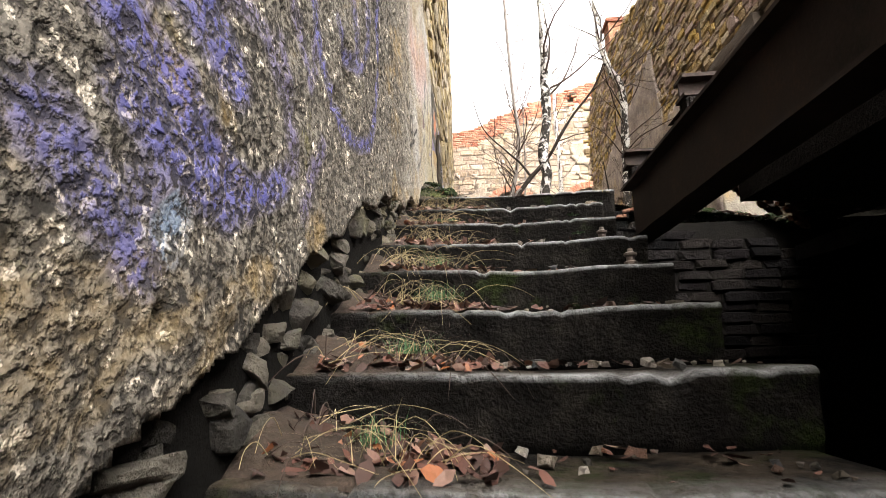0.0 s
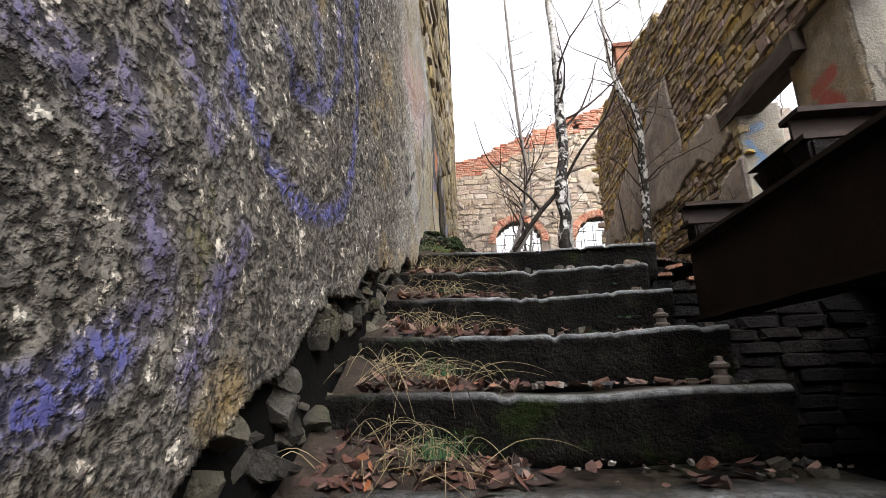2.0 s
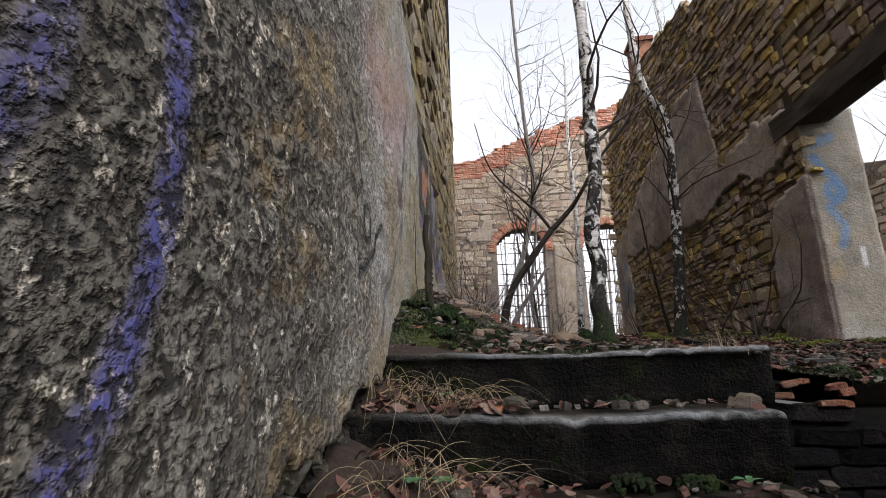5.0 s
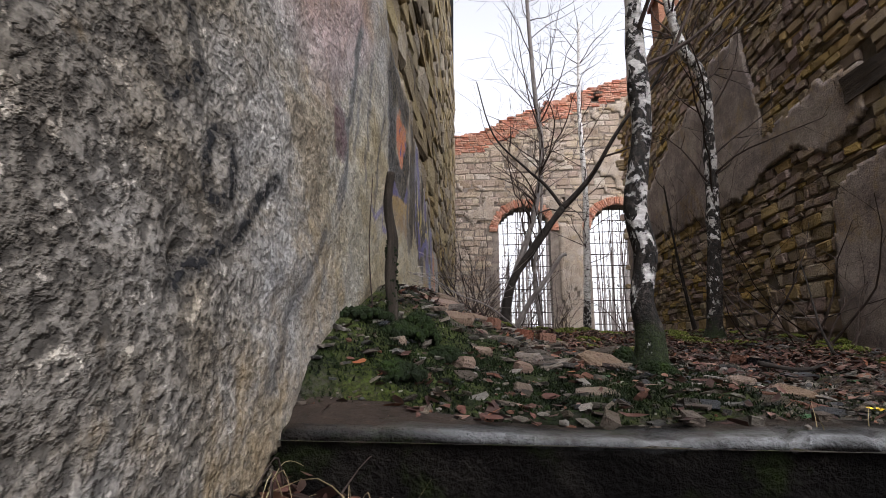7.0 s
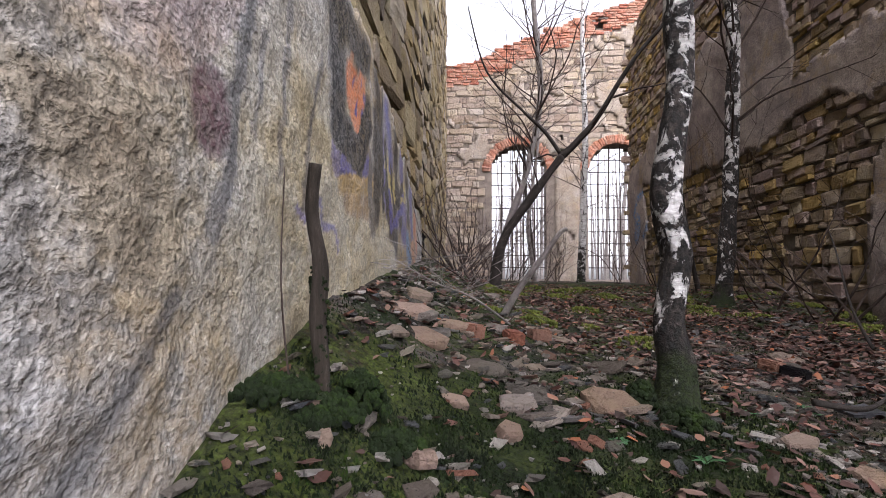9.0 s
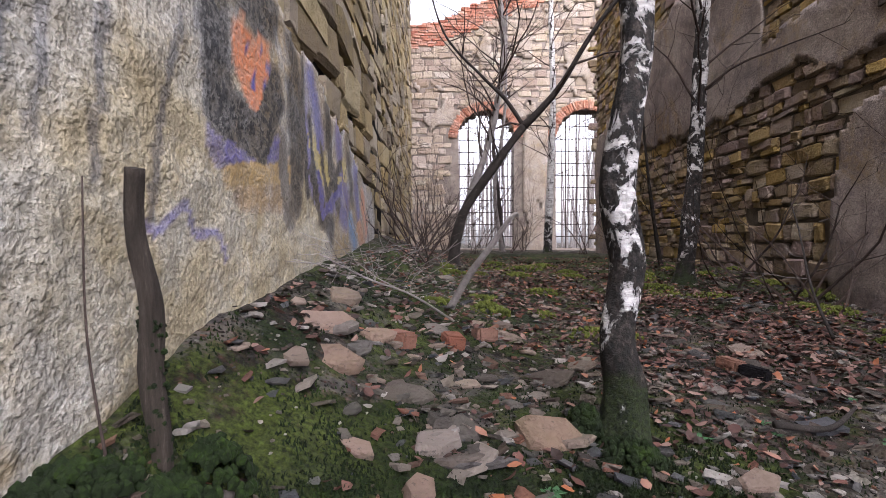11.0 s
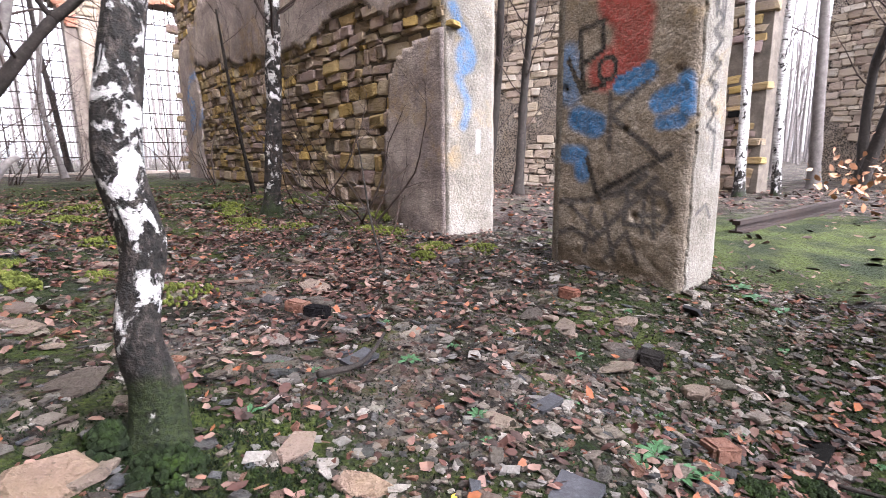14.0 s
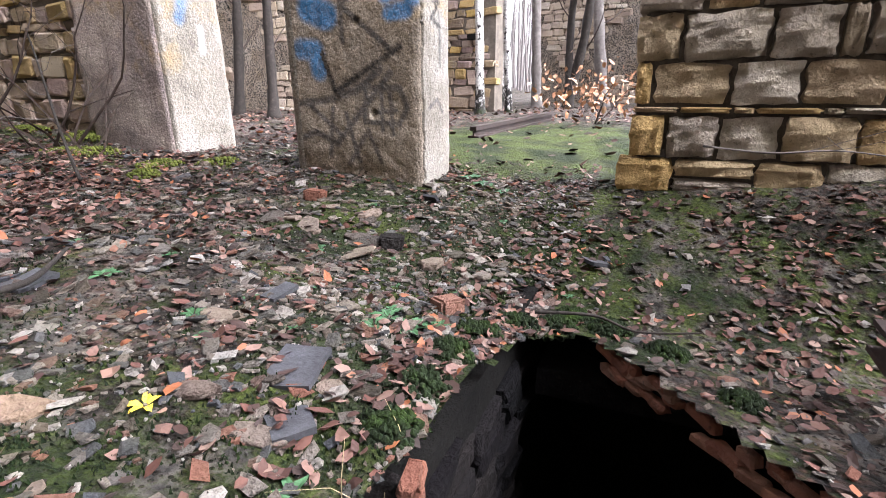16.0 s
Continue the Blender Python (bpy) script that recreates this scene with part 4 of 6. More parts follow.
def back_plaster(x, z):
    if back_open(x, z, 0.22) or z > back_top(x) - 0.75:
        return False
    pale = 1.0 if (2.3 < x < 3.8 and z < 3.9) else 0.0
    return fbm(x * 0.55, z * 0.55, 6, 4) + pale + 0.22 * (x > 1.4) * (z > 4.3) > 0.42


def back_frame(x, z):
    return Vector((x, BACK_Y + 0.06, z)), Vector((1, 0, 0)), Vector((0, -1, 0))


rng = random.Random(11)
items = masonry(rng, -1.0, 9.0, 0.2, 8.9, 0.36, 0.19, back_frame, lambda x, z: z < back_top(x) - 0.62 and not back_open(x, z, 0.26) and not back_plaster(x, z), 0.12, 0.03)
joined("rubble_stone", items, M_STONE_BACK, wall_back)
items = masonry(rng, -1.0, 9.0, 6.0, 9.6, 0.25, 0.075, back_frame, lambda x, z: back_top(x) - 0.66 < z < back_top(x) + 0.03 and not back_open(x, z, 0.05), 0.12, 0.05, 0.1)
for a, b, sill, spring in ARCHES[:2]:
    c, r = (a + b) / 2, (b - a) / 2
    for i in range(40):
        t = math.pi * (i + 0.5) / 40
        p = Vector((c + (r + 0.13) * math.cos(t), BACK_Y + 0.06, spring + (r + 0.13) * math.sin(t) / 1.05))
        m = Matrix.Translation(p + Vector((0, 0.01, 0))) @ Matrix.Rotation(-t, 4, "Y") @ Matrix.Diagonal((0.25, 0.14, 0.07, 1))
        items.append((i, m))
joined("brick_dressing", items, M_BRICK_I, wall_back)
bxs, bzs = axis_steps([(-0.6, 7.0, 0.09)]), axis_steps([(0.3, 8.4, 0.09)])
sheet("render_coat", bxs, bzs, lambda x, z, d: (x, BACK_Y + 0.005 - d * 1.0 + 0.01 * fbm(x * 3, z * 3, 2, 3), z), back_plaster, M_BACKPLASTER, wall_back, 0.045, None, "pale patchy render")


def arched_window(a, b, sill, spring):
    """Rusty iron glazing grid left in an arched opening."""
    win = tagged(new("window_1"), "glassless rusty iron arched window grid", "window", kind="structure")
    c, r, y = (a + b) / 2, (b - a) / 2, BACK_Y + 0.42
    bm = bmesh.new()

    def bar(p, q, w=0.014):
        vs, fs = tube([Vector(p), Vector(q)], [w, w], 6)
        made = [bm.verts.new(v) for v in vs]
        for f in fs:
            bm.faces.new([made[i] for i in f])
    for i in range(1, 5):
        x = a + (b - a) * i / 5
        top = spring + math.sqrt(max(0.0, r * r - (x - c) ** 2)) / 1.05
        bar((x, y, sill), (x, y, top))
    z = sill + 0.35
    while z < spring + 0.6:
        half = r if z < spring else math.sqrt(max(0.0, r * r - ((z - spring) * 1.05) ** 2))
        bar((c - half, y, z), (c + half, y, z))
        z += 0.36
    part("glazing_bars", bm, M_IRON, win)
    return win


arched_window(*ARCHES[0])
arched_window(*ARCHES[1])

# ---- right wall ----
wall_right = tagged(new("wall_right"), "ruined sandstone wall with violet-grey render patches", "wall", kind="structure")
FAR_END, JAMB, PIER_A, PIER_B, NEAR_END = 17.45, 9.52, 8.46, 7.54, 6.38


def right_top(y):
    return lerp([(5.5, 5.2), (11.4, 5.5), (11.9, 5.75), (14.0, 6.2), (16.5, 6.2), (17.5, 5.6)], y) + 0.12 * fbm(y * 2.5, 3, 1, 4)


def slab_wall(name, y0, y1, z0, ztop, x0, x1, material, parent, step=0.14):
    """A length of wall with a ragged top."""
    ys = axis_steps([(y0, y1, step)])
    verts, faces = [], []
    for y in ys:
        t = ztop(y)
        verts += [(x0, y, z0), (x0, y, t), (x1, y, t + 0.06 * fbm(y * 3, 9, 2, 3)), (x1, y, z0)]
    for i in range(len(ys) - 1):
        for j in range(4):
            a, b = i * 4 + j, i * 4 + (j + 1) % 4
            faces.append((b, a, a + 4, b + 4))
    faces += [(0, 1, 2, 3), tuple((len(ys) - 1) * 4 + j for j in (3, 2, 1, 0))]
    return mesh_object(name, verts, faces, material, parent)


slab_wall("wall_core", JAMB + 0.03, FAR_END, -0.5, right_top, RIGHT_X + 0.05, RIGHT_X + 0.5, M_MORTAR, wall_right)
slab_wall("wall_above", 5.2, JAMB + 0.03, 2.64, right_top, RIGHT_X + 0.07, RIGHT_X + 0.5, M_MORTAR, wall_right)


def right_plaster(y, z):
    """Upper render field, a low patch by the jamb, and bare stone between and round the lintel."""
    w = 0.16 * fbm(y * 1.8, z * 1.8, 7, 5)
    low = lerp([(9.5, 2.3), (9.9, 2.15), (10.3, 2.05), (10.8, 2.35), (11.2, 2.25), (12.0, 2.05), (13.6, 2.15), (15.0, 2.3), (17.4, 2.5)], y)
    high = lerp([(9.5, 2.75), (10.6, 2.7), (11.35, 2.75), (11.6, 4.3), (12.5, 4.2), (14.0, 3.9), (15.5, 3.4), (17.4, 2.8)], y)
    if low + w < z < high + 1.2 * w and y > 9.75 + w:
        return True
    if z < lerp([(9.5, 1.9), (10.0, 1.75), (10.3, 1.5), (10.45, 0.2)], y) + w and 9.53 < y < 10.45 + w:
        return True
    return y > 16.3 + w and z < 2.6


def right_face(y, z, d):
    return (RIGHT_X + 0.005 - 0.02 * fbm(y * 1.1, z * 1.1, 3, 3) - 0.006 * fbm(y * 9, z * 9, 1, 3) - d, y, z)


right_paint = strokes([
    (CYAN, 0.16, 0.06, 0.9, [(16.75, 1.75), (16.85, 1.45)]), (CYAN, 0.05, 0.05, 0.9, [(16.4, 2.3), (16.7, 2.25), (17.0, 1.9)]),
    (CYAN, 0.05, 0.05, 0.85, [(16.2, 2.2), (16.1, 1.7), (16.4, 1.4)]), (WHITE, 0.05, 0.05, 0.6, [(16.3, 1.2), (16.6, 0.9), (16.5, 0.7)]),
    ((0.06, 0.04, 0.05), 0.25, 0.4, 0.6, [(13.2, 2.5), (14.0, 2.4)]),
])
sheet("render_coat", axis_steps([(9.535, 12.0, 0.035), (12.0, 17.45, 0.07)]), axis_steps([(-0.1, 5.6, 0.045)]), right_face, right_plaster, M_PLASTER_R, wall_right, 0.05, right_paint, "violet-grey render with a ragged broken edge")


def right_frame(y, z):
    return Vector((RIGHT_X + 0.05, y, z)), Vector((0, -1, 0)), Vector((-1, 0, 0))


rng = random.Random(21)
near_r = masonry(rng, JAMB + 0.05, 11.6, 0.0, 2.7, 0.22, 0.12, right_frame, lambda y, z: not right_plaster(y, z), 0.13, 0.03, 0.6)
near_r.sort(key=lambda it: it[1].translation.y)
placed("stone", near_r[:300], M_STONE, wall_right)
rest_r = near_r[300:] + masonry(rng, JAMB + 0.05, 11.6, 2.7, 5.7, 0.20, 0.10, right_frame, lambda y, z: z < right_top(y) and not right_plaster(y, z), 0.13, 0.03, 0.6)
rest_r += masonry(rng, 11.6, FAR_END, 0.1, 6.4, 0.22, 0.105, right_frame, lambda y, z: z < right_top(y) and not right_plaster(y, z), 0.13, 0.03, 0.6)
rest_r += masonry(rng, 5.2, JAMB + 0.05, 2.66, 5.6, 0.22, 0.11, lambda y, z: (Vector((RIGHT_X + 0.06, y, z)), Vector((0, -1, 0)), Vector((-1, 0, 0))), lambda y, z: z < right_top(y), 0.13, 0.03)
far_end = masonry(rng, RIGHT_X, RIGHT_X + 0.5, 0.1, 5.5, 0.25, 0.14, lambda x, z: (Vector((x, FAR_END, z)), Vector((1, 0, 0)), Vector((0, 1, 0))), lambda x, z: True, 0.12, 0.03)
joined("rubble_stone", rest_r + far_end, M_STONE_I, wall_right)

# jamb of the first opening: pale rendered reveal with blue letters
reveal_paint = strokes([(CYAN, 0.02, 0.04, 0.7, [(3.95, 2.0), (4.02, 1.85), (4.10, 1.75), (4.14, 1.6), (4.05, 1.5)]), (CYAN, 0.02, 0.04, 0.65, arc(4.08, 1.62, 0.06, 0.1, 0, 360)), (CYAN, 0.015, 0.04, 0.6, [(4.0, 1.45), (4.1, 1.25), (4.05, 1.05)]), (CYAN, 0.03, 0.05, 0.5, [(3.98, 2.15), (4.12, 2.2)]), (WHITE, 0.02, 0.02, 0.8, [(4.2, 1.0), (4.2, 0.85)])])
sheet("render_coat", axis_steps([(RIGHT_X + 0.03, RIGHT_X + 0.52, 0.03)]), axis_steps([(-0.1, 2.5, 0.03)]),
      lambda x, z, d: (x, JAMB + 0.0 - 0.16 * (x - RIGHT_X) + 0.012 * fbm(x * 5, z * 3, 3, 3) - d, z), lambda x, z: x > RIGHT_X + 0.025 + 0.03 * fbm(z * 4, 1, 1, 3), M_REVEAL, wall_right, 0.05, reveal_paint, "pale rendered reveal with blue scrawl")

# ---- free pier between the two openings ----
pier = tagged(new("wall_pier"), "graffiti-covered rendered masonry pier", "pier", kind="structure")
part("pier_core", box_bm((RIGHT_X + 0.15, PIER_B + 0.03, -0.4), (RIGHT_X + 0.52, PIER_A - 0.03, 2.64), 2), M_MORTAR, pier)
PX = 3.97
pier_paint = strokes([
    (RED, 0.10, 0.05, 0.85, [(8.05, 1.72), (7.92, 1.60), (7.95, 1.38), (8.10, 1.32)]), (RED, 0.06, 0.05, 0.8, [(8.16, 1.9), (7.9, 1.95)]),
    (CYAN, 0.05, 0.03, 0.9, [(7.99, 1.23), (7.83, 1.28)]), (CYAN, 0.05, 0.03, 0.9, [(7.74, 1.10), (7.67, 1.13)]), (CYAN, 0.03, 0.03, 0.9, [(7.60, 1.22), (7.58, 1.05)]),
    (CYAN, 0.06, 0.04, 0.9, [(8.29, 1.04), (8.16, 0.99)]), (CYAN, 0.04, 0.04, 0.85, [(8.37, 0.81), (8.26, 0.80), (8.24, 0.68)]), (CYAN, 0.03, 0.03, 0.85, [(7.72, 0.98), (7.62, 0.99)]), (CYAN, 0.05, 0.06, 0.6, [(8.38, 1.45), (8.36, 1.2)]),
    (BLACK, 0.013, 0.012, 0.95, [(8.26, 1.24), (8.30, 1.59), (8.14, 1.62), (8.12, 1.45), (8.27, 1.38)]), (BLACK, 0.013, 0.012, 0.95, arc(8.09, 1.33, 0.06, 0.07, 0, 360)), (BLACK, 0.013, 0.012, 0.95, [(8.38, 1.42), (8.27, 1.20), (8.10, 1.24)]),
    (OLDBLACK, 0.012, 0.012, 0.9, [(7.77, 1.27), (8.05, 1.04), (7.74, 0.80)]), (OLDBLACK, 0.010, 0.012, 0.85, [(8.06, 1.18), (8.05, 0.84)]),
    (BLACK, 0.013, 0.012, 0.95, [(8.21, 0.78), (8.13, 0.55), (7.66, 0.80)]), (OLDBLACK, 0.016, 0.014, 0.85, [(8.44, 0.48), (8.20, 0.50), (7.97, 0.56), (7.80, 0.68)]),
    (OLDBLACK, 0.014, 0.014, 0.85, [(8.44, 0.25), (8.30, 0.30), (8.14, 0.23), (7.73, 0.66)]), (OLDBLACK, 0.012, 0.012, 0.85, [(7.91, 0.57), (7.92, 0.37), (7.68, 0.36), (7.62, 0.46), (7.67, 0.57), (7.91, 0.57)]),
    (OLDBLACK, 0.010, 0.012, 0.85, [(7.80, 0.54), (7.80, 0.32)]), (OLDBLACK, 0.010, 0.012, 0.85, [(7.74, 0.54), (7.72, 0.30)]), (OLDBLACK, 0.010, 0.012, 0.85, [(7.84, 0.43), (7.70, 0.44)]),
    (OLDBLACK, 0.010, 0.012, 0.85, [(8.16, 0.45), (8.20, 0.15)]), (OLDBLACK, 0.010, 0.012, 0.85, [(8.06, 0.42), (7.98, 0.12)]), (OLDBLACK, 0.010, 0.012, 0.85, [(8.35, 0.48), (8.12, 0.30)]), (OLDBLACK, 0.010, 0.012, 0.8, [(8.06, 0.10), (7.90, 0.32), (7.82, 0.12)]),
])
PIER_PITS = ((7.64, 1.27), (8.40, 1.24), (7.86, 0.42), (7.95, 0.95))


def pier_face(y, z, d):
    pit = sum(0.05 * math.exp(-((y - a) ** 2 + (z - b) ** 2) / 0.0002) for a, b in PIER_PITS)
    round_off = 0.02 * max(0.0, (abs(y - 8.0) - 0.42) / 0.04) ** 2
    foot = 0.05 * max(0.0, 0.28 - z) * (1 + fbm(y * 8, z * 8, 5, 3))
    return (PX + 0.010 * fbm(y * 2.2, z * 2.2, 8, 4) + 0.008 * abs(fbm(y * 11, z * 11, 2, 3)) + pit + round_off + foot - d, y, z)


sheet("render_coat", axis_steps([(PIER_B - 0.0, PIER_A, 0.014)]), axis_steps([(-0.25, 1.9, 0.016), (1.9, 2.66, 0.05)]), pier_face, lambda y, z: True, M_PIER, pier, 0.06, pier_paint, "grey-brown render with red, blue and black graffiti")
tag = [(BLACK, 0.009, 0.010, 0.9, [(4.10, 1.6 - 0.13 * i), (4.22, 1.55 - 0.13 * i), (4.12, 1.48 - 0.13 * i), (4.25, 1.44 - 0.13 * i)]) for i in range(5)] + [(OLDBLACK, 0.008, 0.010, 0.7, [(4.08, 0.45), (4.2, 0.5), (4.28, 0.42)]), (OLDBLACK, 0.008, 0.01, 0.7, [(4.24, 1.0), (4.25, 0.7)]), (BLACK, 0.009, 0.01, 0.85, [(4.07, 1.75), (4.12, 1.55), (4.17, 1.78), (4.22, 1.5), (4.27, 1.8)])]
sheet("render_coat", axis_steps([(PX + 0.03, PX + 0.41, 0.016)]), axis_steps([(-0.25, 1.9, 0.016), (1.9, 2.66, 0.05)]),
      lambda x, z, d: (x, PIER_B - 0.012 + 0.008 * fbm(x * 4, z * 3, 5, 3) - d, z), lambda x, z: x > PX + 0.035 + 0.02 * fbm(z * 5, 2, 2, 3), M_REVEAL, pier, 0.05, strokes(tag), "pale rendered reveal with black tags")
sheet("render_coat", axis_steps([(PX, PX + 0.41, 0.04)]), axis_steps([(-0.25, 2.66, 0.05)]),
      lambda x, z, d: (x, PIER_A + 0.008 - d, z), lambda x, z: True, M_REVEAL, pier, -0.05)
sheet("render_coat", axis_steps([(PIER_B, PIER_A, 0.06)]), axis_steps([(-0.25, 2.66, 0.06)]), lambda y, z, d: (PX + 0.42 - d, y, z), lambda y, z: True, M_PIER, pier, -0.05)

# wooden lintel over the first opening
lintel = tagged(new("lintel"), "cracked dark timber lintel over the wall opening", "lintel", kind="structure")
for dx in (0.0, 0.17):
    bm = box_bm((RIGHT_X - 0.015 + dx, 8.15, 2.38), (RIGHT_X + 0.15 + dx, 9.92, 2.62), 6, 0.03, 0, dx * 9)
    part("timber", bm, M_WOOD, lintel)

# ---- near right wall of squared sandstone ----
wall_near = tagged(new("wall_near"), "coursed sandstone wall with open mossy joints", "wall", kind="structure")
NX = 4.27
slab_wall("wall_core", 2.0, NEAR_END - 0.03, -0.5, lambda y: 2.66, NX + 0.045, NX + 0.55, M_MORTAR, wall_near)
rng = random.Random(31)
near_frame = lambda y, z: (Vector((NX + 0.05, y, z)), Vector((0, -1, 0)), Vector((-1, 0, 0)))
items = []
z = -0.14
for hh in (0.13, 0.20, 0.23, 0.05, 0.22, 0.24, 0.20, 0.23, 0.07, 0.22, 0.20, 0.24, 0.2, 0.22, 0.2):
    y = NEAR_END + (0.05 if z < 0 else rng.uniform(-0.02, 0.02))
    while y > 3.2:
        ww = rng.choice((0.10, 0.22, 0.28, 0.32, 0.37)) * rng.uniform(0.85, 1.15)
        sub = [(0.0, hh)] if rng.random() > 0.15 or hh < 0.2 else [(0.0, hh * 0.45), (hh * 0.47, hh * 0.53)]
        for dz, h2 in sub:
            p, ux, nn = near_frame(y - ww / 2, z + dz + h2 / 2)
            rot = Matrix((ux, nn, Vector((0, 0, 1)))).transposed().to_4x4()
            tilt = Euler((rng.uniform(-.02, .02), rng.uniform(-.025, .025), rng.uniform(-.03, .03))).to_matrix().to_4x4()
            items.append((rng.randrange(10), Matrix.Translation(p + nn * rng.uniform(-.05, -.02)) @ rot @ tilt @ Matrix.Diagonal((ww - 0.024, 0.2, h2 - 0.022, 1))))
        y -= ww
    z += hh
items_end = masonry(rng, NX + 0.02, NX + 0.55, -0.1, 2.6, 0.3, 0.2, lambda x, z: (Vector((x, NEAR_END - 0.04, z)), Vector((1, 0, 0)), Vector((0, 1, 0))), lambda x, z: True, 0.14, 0.03, 0.25)


def block_variant(seed):
    """Rough-faced squared block: a 6 x 4 hewn front."""
    bm = bmesh.new()
    bmesh.ops.create_cube(bm, size=1.0)
    bmesh.ops.subdivide_edges(bm, edges=bm.edges[:], cuts=5, use_grid_fill=True)
    for v in bm.verts:
        c = v.co.copy()
        r = Vector([max(0.0, abs(q) - 0.40) for q in (c.x, c.z)])
        if c.y > 0.3:
            v.co.y -= 0.55 * r.length + 0.10 * noise.noise(c * 2.3 + Vector((seed * 5.1, 0, 3)))
        v.co += 0.075 * noise.noise_vector(c * 3.1 + Vector((seed * 3.7, 0, 0))) + 0.055 * noise.noise_vector(c * 9 + Vector((0, seed * 2.1, 0)))
        k = 1 - 0.05 * max(0.0, abs(c.x) + abs(c.z) - 0.75) * 2
        v.co.x *= k
        v.co.z *= k
    me = bpy.data.meshes.new("block")
    bm.to_mesh(me)
    bm.free()
    return me


BLOCKS = [block_variant(i) for i in range(8)]
placed("block", items[:260] + items_end[:40], M_NEARSTONE, wall_near, BLOCKS)

# ---- steel beams over the cellar ----
def steel_beam(label, a, b, width, height, web=0.012, flange=0.016):
    """I-section from a to b; a and b lie on its top face."""
    ob = empty("steel_beam", label, "beam", "steel beams", at=a)
    a, b = Vector(a), Vector(b)
    d = (b - a).normalized()
    s = d.cross(Vector((0, 0, 1))).normalized()
    n = max(2, round((b - a).length / 0.12))

    def strip(name, s0, s1, z0, z1):
        verts, faces = [], []
        for i in range(n + 1):
            p = d * (i / n * (b - a).length)
            jit = 0.004 * fbm(i * 0.7, z0 * 5, s0 * 9, 3)
            for ss, zz in ((s0, z0), (s1, z0), (s1, z1), (s0, z1)):
                verts.append(p + s * ss + Vector((0, 0, zz + jit)))
        for i in range(n):
            for j in range(4):
                q, r = i * 4 + j, i * 4 + (j + 1) % 4
                faces.append((q, r, r + 4, q + 4))
        faces += [(3, 2, 1, 0), tuple(n * 4 + j for j in range(4))]
        mesh_object(name, verts, faces, M_IRON, ob)
    strip("flange", -width / 2, width / 2, -flange, 0)
    strip("flange", -width / 2, width / 2, -height, -height + flange)
    strip("web", -web / 2, web / 2, -height + flange + 0.001, -flange - 0.001)
    return ob


steel_beam("long rusted steel beam resting beside the stairs", (1.56, 5.72, -0.235), (1.56, -6.4, -0.235), 0.15, 0.35)
steel_beam("short rusted steel cross beam on the long beam", (1.47, 5.53, -0.065), (2.9, 5.53, -0.065), 0.10, 0.10)
steel_beam("short rusted steel cross beam on the long beam", (1.49, 4.70, -0.065), (2.6, 4.70, -0.065), 0.10, 0.10)
for y in (5.53, 4.70):
    pack = part("packing_brick", box_bm((1.50, y - 0.055, -0.235), (1.62, y + 0.055, -0.165), 2, 0.006, 0.006, y), M_DARKBRICK, None)
    tagged(pack, "near-black packing brick between two steel beams", "brick", "packing bricks")

# ---- cellar end wall of brick under the landing ----
brick_wall = tagged(new("wall_cellar_end"), "brick cellar wall below the landing, its shade put into near-black colour", "wall", kind="structure")
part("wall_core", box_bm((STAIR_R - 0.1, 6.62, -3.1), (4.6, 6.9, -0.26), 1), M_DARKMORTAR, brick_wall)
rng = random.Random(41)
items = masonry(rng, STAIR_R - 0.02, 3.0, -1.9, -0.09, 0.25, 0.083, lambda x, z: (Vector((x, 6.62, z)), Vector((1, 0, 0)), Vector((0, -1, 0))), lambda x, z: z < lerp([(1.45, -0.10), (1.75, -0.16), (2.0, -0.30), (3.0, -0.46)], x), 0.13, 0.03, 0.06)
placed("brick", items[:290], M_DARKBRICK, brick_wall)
# broken vault edge: bare red bricks round the hole
rng = random.Random(43)
edge = []
rim = smooth_path([(1.70, 6.56, 0), (2.1, 6.60, 0), (2.55, 6.62, 0), (2.80, 6.55, 0), (2.97, 6.37, 0), (2.86, 6.25, 0), (2.67, 6.08, 0), (2.35, 5.82, 0), (1.95, 5.50, 0), (1.7, 5.25, 0)], 9)
for i in range(len(rim) - 1):
    d = rim[i + 1] - rim[i]
    turn = math.atan2(d.y, d.x)
    for layer in (0, 1):
        if rng.random() < (1.0 if rim[i].x > 2.0 and rim[i].y > 6.3 else 0.35):
            continue
        c = rim[i] + d * rng.random()
        zz = rough_ground(c.x, c.y) - 0.035 - 0.055 * layer - rng.uniform(0, 0.025)
        edge.append((rng.randrange(10), Matrix.Translation((c.x, c.y, zz)) @ Euler((rng.uniform(-.2, .2), rng.uniform(-.2, .2), turn + rng.uniform(-.25, .25))).to_matrix().to_4x4() @ Matrix.Diagonal((rng.uniform(.05, .12), 0.035, rng.uniform(.02, .035), 1))))
placed("brick", edge, M_BRICK, brick_wall)


# ---- trees ----
def limb_mesh(paths, sides=8, wob=0.12, seed=0.0):
    verts, faces = [], []
    for pts, radii, sd in paths:
        v, f = tube(pts, radii, sd, wob, seed)
        off = len(verts)
        verts += v
        faces += [tuple(k + off for k in q) for q in f]
    return verts, faces


